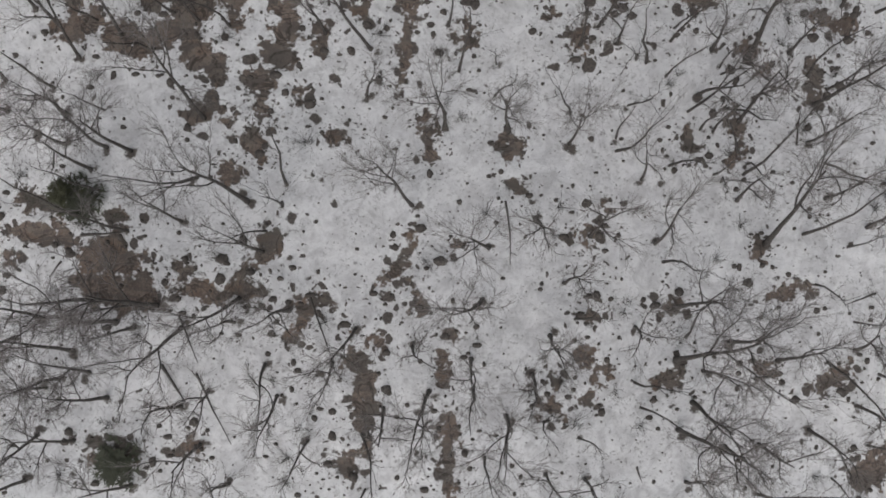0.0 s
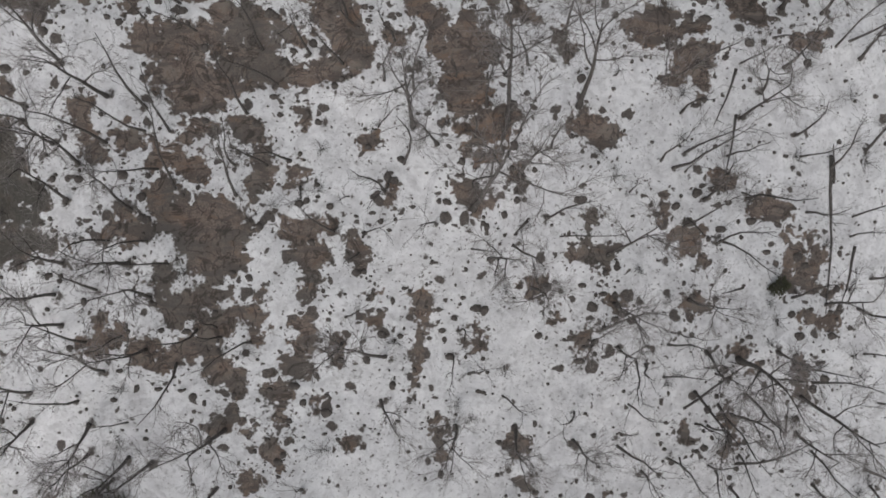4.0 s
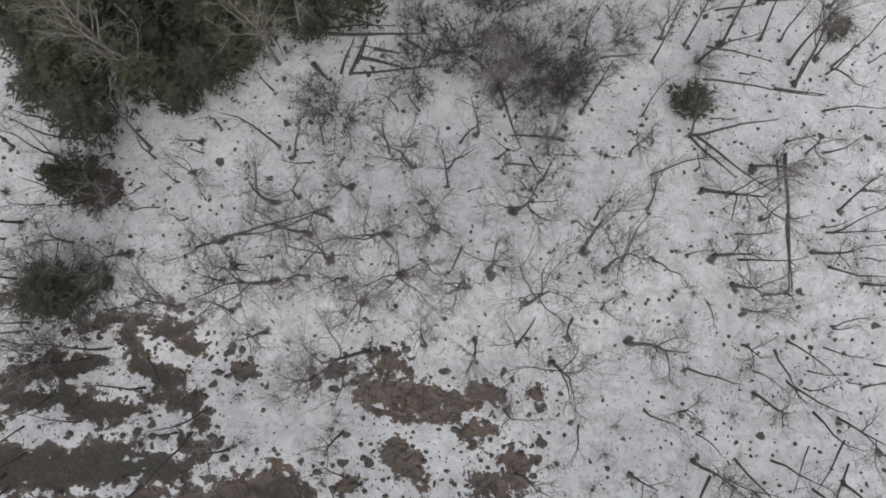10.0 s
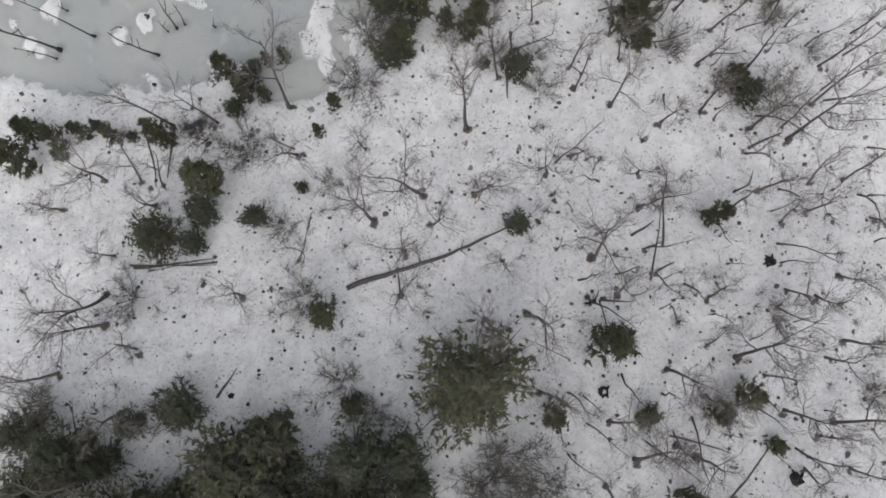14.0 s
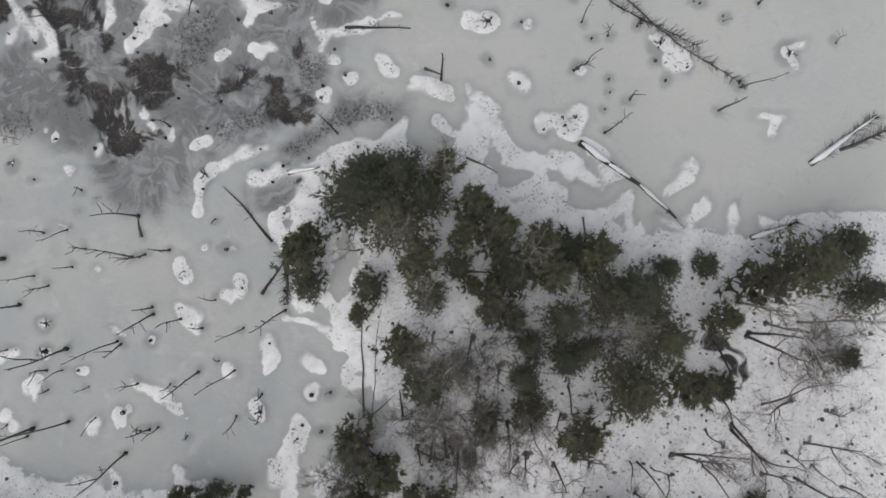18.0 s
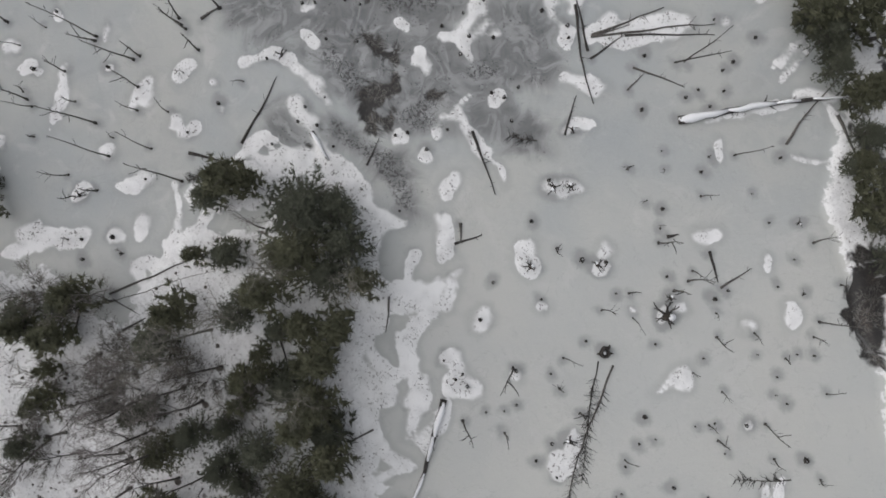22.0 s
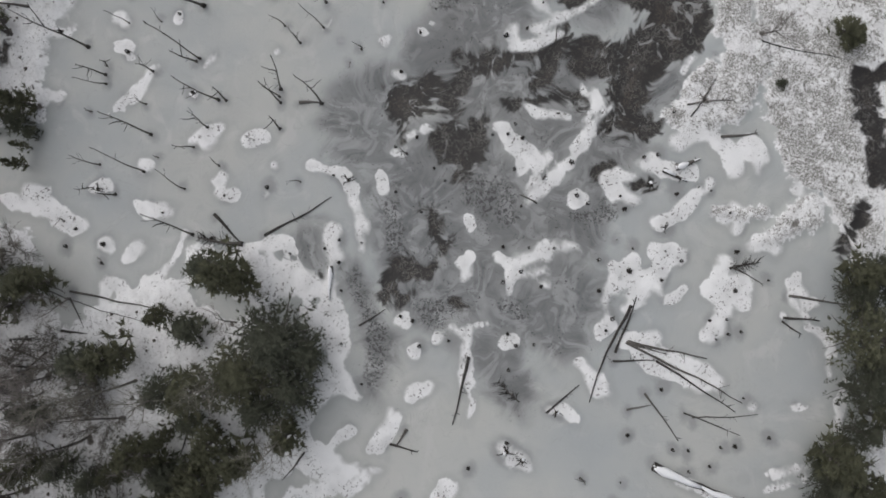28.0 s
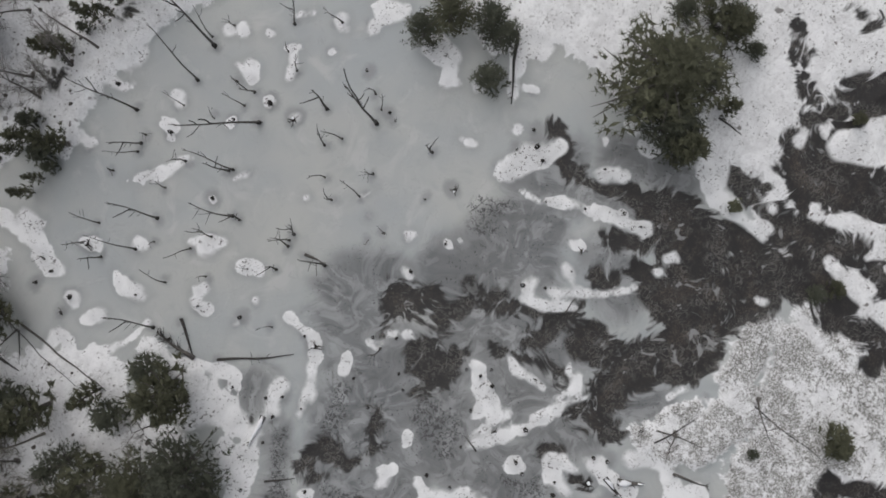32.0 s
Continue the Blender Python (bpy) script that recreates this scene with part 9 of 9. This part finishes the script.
# ---- fallen logs ----
def make_log(n, x0, y0, x1, y1, r, brushy):
    rng = random.Random(300 + n)
    pond = y0 > 93 or y1 > 93
    name = "snowy_log" if pond and r > 0.155 else "fallen_log"
    a, b = Vector((x0, y0, 0)), Vector((x1, y1, 0))
    length = (b - a).length
    root = new(name)
    root.matrix_basis = Matrix.Translation((x0, y0, height(x0, y0)))
    count = max(4, int(length / 0.8))
    side = Vector((a.y - b.y, b.x - a.x, 0)).normalized()
    pts = []
    bow, swing = rng.uniform(-1, 1) * 0.025 * length, rng.uniform(0, 6)
    for k in range(count + 1):
        s = k / count
        sway = bow * math.sin(math.pi * s) + 0.008 * length * math.sin(swing + 7 * s)
        p = a.lerp(b, s) + side * (sway + rng.uniform(-1, 1) * min(0.05, 0.006 * length))
        pts.append(Vector((p.x - x0, p.y - y0, height(p.x, p.y) - height(x0, y0) + r * 0.55)))
    for k in range(1, count):
        pts[k].z = max(pts[k].z, 0.5 * (pts[k - 1].z + pts[k + 1].z) - 0.1)
    radii = [r * (1.15 - 0.85 * k / count) * rng.uniform(0.85, 1.12) for k in range(count + 1)]
    trunk = Buf()
    trunk.tube(pts, radii, 8)
    wood = (GREYWOOD if n % 2 else DEAD) if pond else PALE if length > 12 else BARK
    part("trunk", trunk, wood, root)
    if brushy:
        twigs = Buf()
        for k in range(int(26 + 9 * length)):
            p, w = along(pts, rng.uniform(0.12, 0.99))
            way = (side * rng.choice((-1, 1)) * rng.uniform(0.3, 1) + w * rng.uniform(0.1, 0.9) + Vector((0, 0, rng.uniform(-0.1, 0.5)))).normalized()
            twigs.tube(branch(rng, p, way, rng.uniform(0.2, 0.9), 3), tapered(0.022, 0.006, 4), 3, False)
        tagged(part("twig_fringe", twigs, DEAD, root, "fringe of thin dead twigs"), kind="stuff")
    for k in range(min(4, int(1 + length))):
        p, w = along(pts, rng.uniform(0.3, 0.98))
        stub = Buf()
        way = (side * rng.choice((-1, 1)) + w * rng.uniform(0.2, 0.9) + Vector((0, 0, rng.uniform(0, 0.6)))).normalized()
        stub.tube(branch(rng, p, way, rng.uniform(0.15, 0.25 + 0.07 * length), 3), tapered(r * 0.3, 0.008, 4), 4)
        part("branch_stub", stub, wood, root)
    if pond and r > 0.155:
        k0 = 0
        while k0 < count:
            k1 = min(k0 + rng.randint(2, 5), count)
            if k1 - k0 >= 1:
                cap = Buf()
                line = [p + Vector((0, 0, r * 0.45)) + side * rng.uniform(-0.2, 0.2) * r for p in pts[k0:k1 + 1]]
                wide = [q * rng.uniform(0.85, 1.2) for q in radii[k0:k1 + 1]]
                wide[0], wide[-1] = wide[0] * 0.55, wide[-1] * 0.55
                cap.tube(line, wide, 8)
                part("snow_cap", cap, SNOW, root, "crusted snow lying along the top")
            k0 = k1 + rng.randint(0, 1)
    tagged(root, "fallen dark tree trunk lying on snow" if not pond else
           ("long snow-covered trunk frozen into pond ice" if r > 0.155 else "thin dark dead trunk lying on pond ice"), "log", "fallen logs")


for n, row in enumerate(LOGS):
    make_log(n, *row)


# ---- stumps and root clumps ----
def make_stump(seed, hollow):
    rng = random.Random(seed)
    root = new("tree_stump")
    body = Buf()
    ring = 9
    outer = [rng.uniform(0.75, 1.2) for _ in range(ring)]
    tops = [rng.uniform(0.5, 1.3) for _ in range(ring)]
    for z, s in ((-0.5, 1.15), (0.2, 0.95), (1.0, 0.75), (0.9, 0.5), (0.25, 0.42)):
        for k in range(ring):
            t = 2 * math.pi * k / ring
            body.v.append(Vector((math.cos(t) * s * outer[k], math.sin(t) * s * outer[k], z * (tops[k] if z > 0.5 else 1))))
    for row in range(4):
        for k in range(ring):
            body.f.append((row * ring + k, row * ring + (k + 1) % ring, (row + 1) * ring + (k + 1) % ring, (row + 1) * ring + k))
    body.f.append(tuple(4 * ring + k for k in range(ring)))
    part("trunk", body, DEAD, root)
    for k in range(4):
        a = rng.uniform(0, 6.28)
        d = Vector((math.cos(a), math.sin(a), 0))
        claw = Buf()
        claw.tube([d * 0.5 + Vector((0, 0, 0.4)), d * 1.2 + Vector((0, 0, 0.1)), d * rng.uniform(1.5, 2.1) + Vector((0, 0, -0.2))], [0.28, 0.2, 0.06], 5)
        part("root", claw, ROOT, root)
    if not hollow:
        cap = Buf()
        cap.lump(rng, Vector((0.15, 0.1, 0.55)), 0.5, 0.45, 0.5, 8)
        part("snow_cap", cap, SNOW, root, "small cap of snow")
    return tagged(root, "rotten dark stump with splayed roots in snow", "stump")


stumps = [make_stump(400 + k, k % 2 == 0) for k in range(4)]
plant(stumps, [row for row in STUMPS if row[2] <= 0.42], lambda n, row, p: standing(row[0], row[1], 1, 0, 0, n * 1.3, (row[2], row[2], 0.35 + 0.5 * row[2]), 0.02), "rotten stumps")


def make_stub(seed):
    rng = random.Random(seed)
    root = new("dead_stub")
    body = Buf()
    body.tube(branch(rng, Vector((0, 0, -0.6)), Vector((0.1, 0, 1)), 2.6, 3, 0, 0.2), [1.25, 1.1, 0.85, 0.45], 7)
    part("trunk", body, DEAD, root)
    knot = Buf()
    knot.tube([Vector((0, 0, 0.2)), Vector((1.3, 0.3, 0.5)), Vector((rng.uniform(1.8, 3.2), rng.uniform(-1.5, 1.5), 0.2))], [0.6, 0.45, 0.15], 5)
    part("root", knot, ROOT, root)
    return tagged(root, "small dark broken stub sticking out of drifted snow", "stump")


nubs = [make_stub(430 + k) for k in range(4)]
plant(nubs, STUBS, lambda n, row, p: standing(row[0], row[1], 1, 0, 0, n * 1.9, (row[2],) * 3, 0.0), "broken stubs")


# ---- upturned root plates ----
def make_root_plate(seed):
    rng = random.Random(seed)
    root = new("root_plate")
    heart = Buf()
    heart.lump(rng, Vector((0, 0, 0.1)), 0.75, 0.6, 0.75, 9)
    part("trunk", heart, ROOT, root)
    for k in range(7):
        a = rng.uniform(-1.5, 1.5) + (0 if k < 5 else 3.1)
        way = Vector((math.cos(a), math.sin(a), rng.uniform(0.05, 0.6))).normalized()
        claw = Buf()
        line = branch(rng, way * 0.3 + Vector((0, 0, 0.2)), way, rng.uniform(1.1, 2.3), 4, -0.1, 0.4)
        claw.tube(line, tapered(0.17, 0.04, 5), 5)
        q, w = along(line, 0.55)
        claw.tube(branch(rng, q, (w + unit(rng, 0.3) * 0.9).normalized(), 0.7, 2), [0.08, 0.05, 0.02], 4)
        part("root", claw, DEAD, root)
    cap = Buf()
    cap.lump(rng, Vector((-0.3, 0.1, 0.5)), 0.55, 0.42, 0.4, 9)
    part("snow_cap", cap, SNOW, root, "snow lying on the upturned roots")
    return tagged(root, "upturned dark root plate with snow on top", "root plate")


plates = [make_root_plate(450 + k) for k in range(3)]
plant(plates, [row for row in STUMPS if row[2] > 0.42], lambda n, row, p: standing(row[0], row[1], 1, 0, 0, n * 2.3, (row[2] * 0.95,) * 3, 0.02), "root plates")


# ---- litter showing through the snow, in clumps ----
def scatter_clumps():
    rng = random.Random(9)
    buf = Buf()
    while len(buf.v) < 15 * 6800:
        x, y = rng.uniform(-36, 27), rng.uniform(-16, 116)
        i, j = int(np.searchsorted(GX, x)), int(np.searchsorted(GY, y))
        near = FIELDS["bare"][i, j]
        if near > 0.1 or rng.random() > (0.95 if near > -0.9 else 0.42) or FIELDS["pond"][i, j] > -0.4:
            continue
        r = 0.04 + (0.2 if near > -0.9 else 0.1) * rng.random() ** 2.6
        buf.lump(rng, Vector((x, y, height(x, y) + 0.01)), r * rng.uniform(0.75, 1.5), r * rng.uniform(0.75, 1.25), 0.05 + 0.5 * r)
    ob = new("leaf_clumps", buf.mesh("leaf_clumps", LEAF))
    tagged(ob, "clumps of wet brown leaves and stems poking through snow", "leaf litter", kind="stuff")


scatter_clumps()
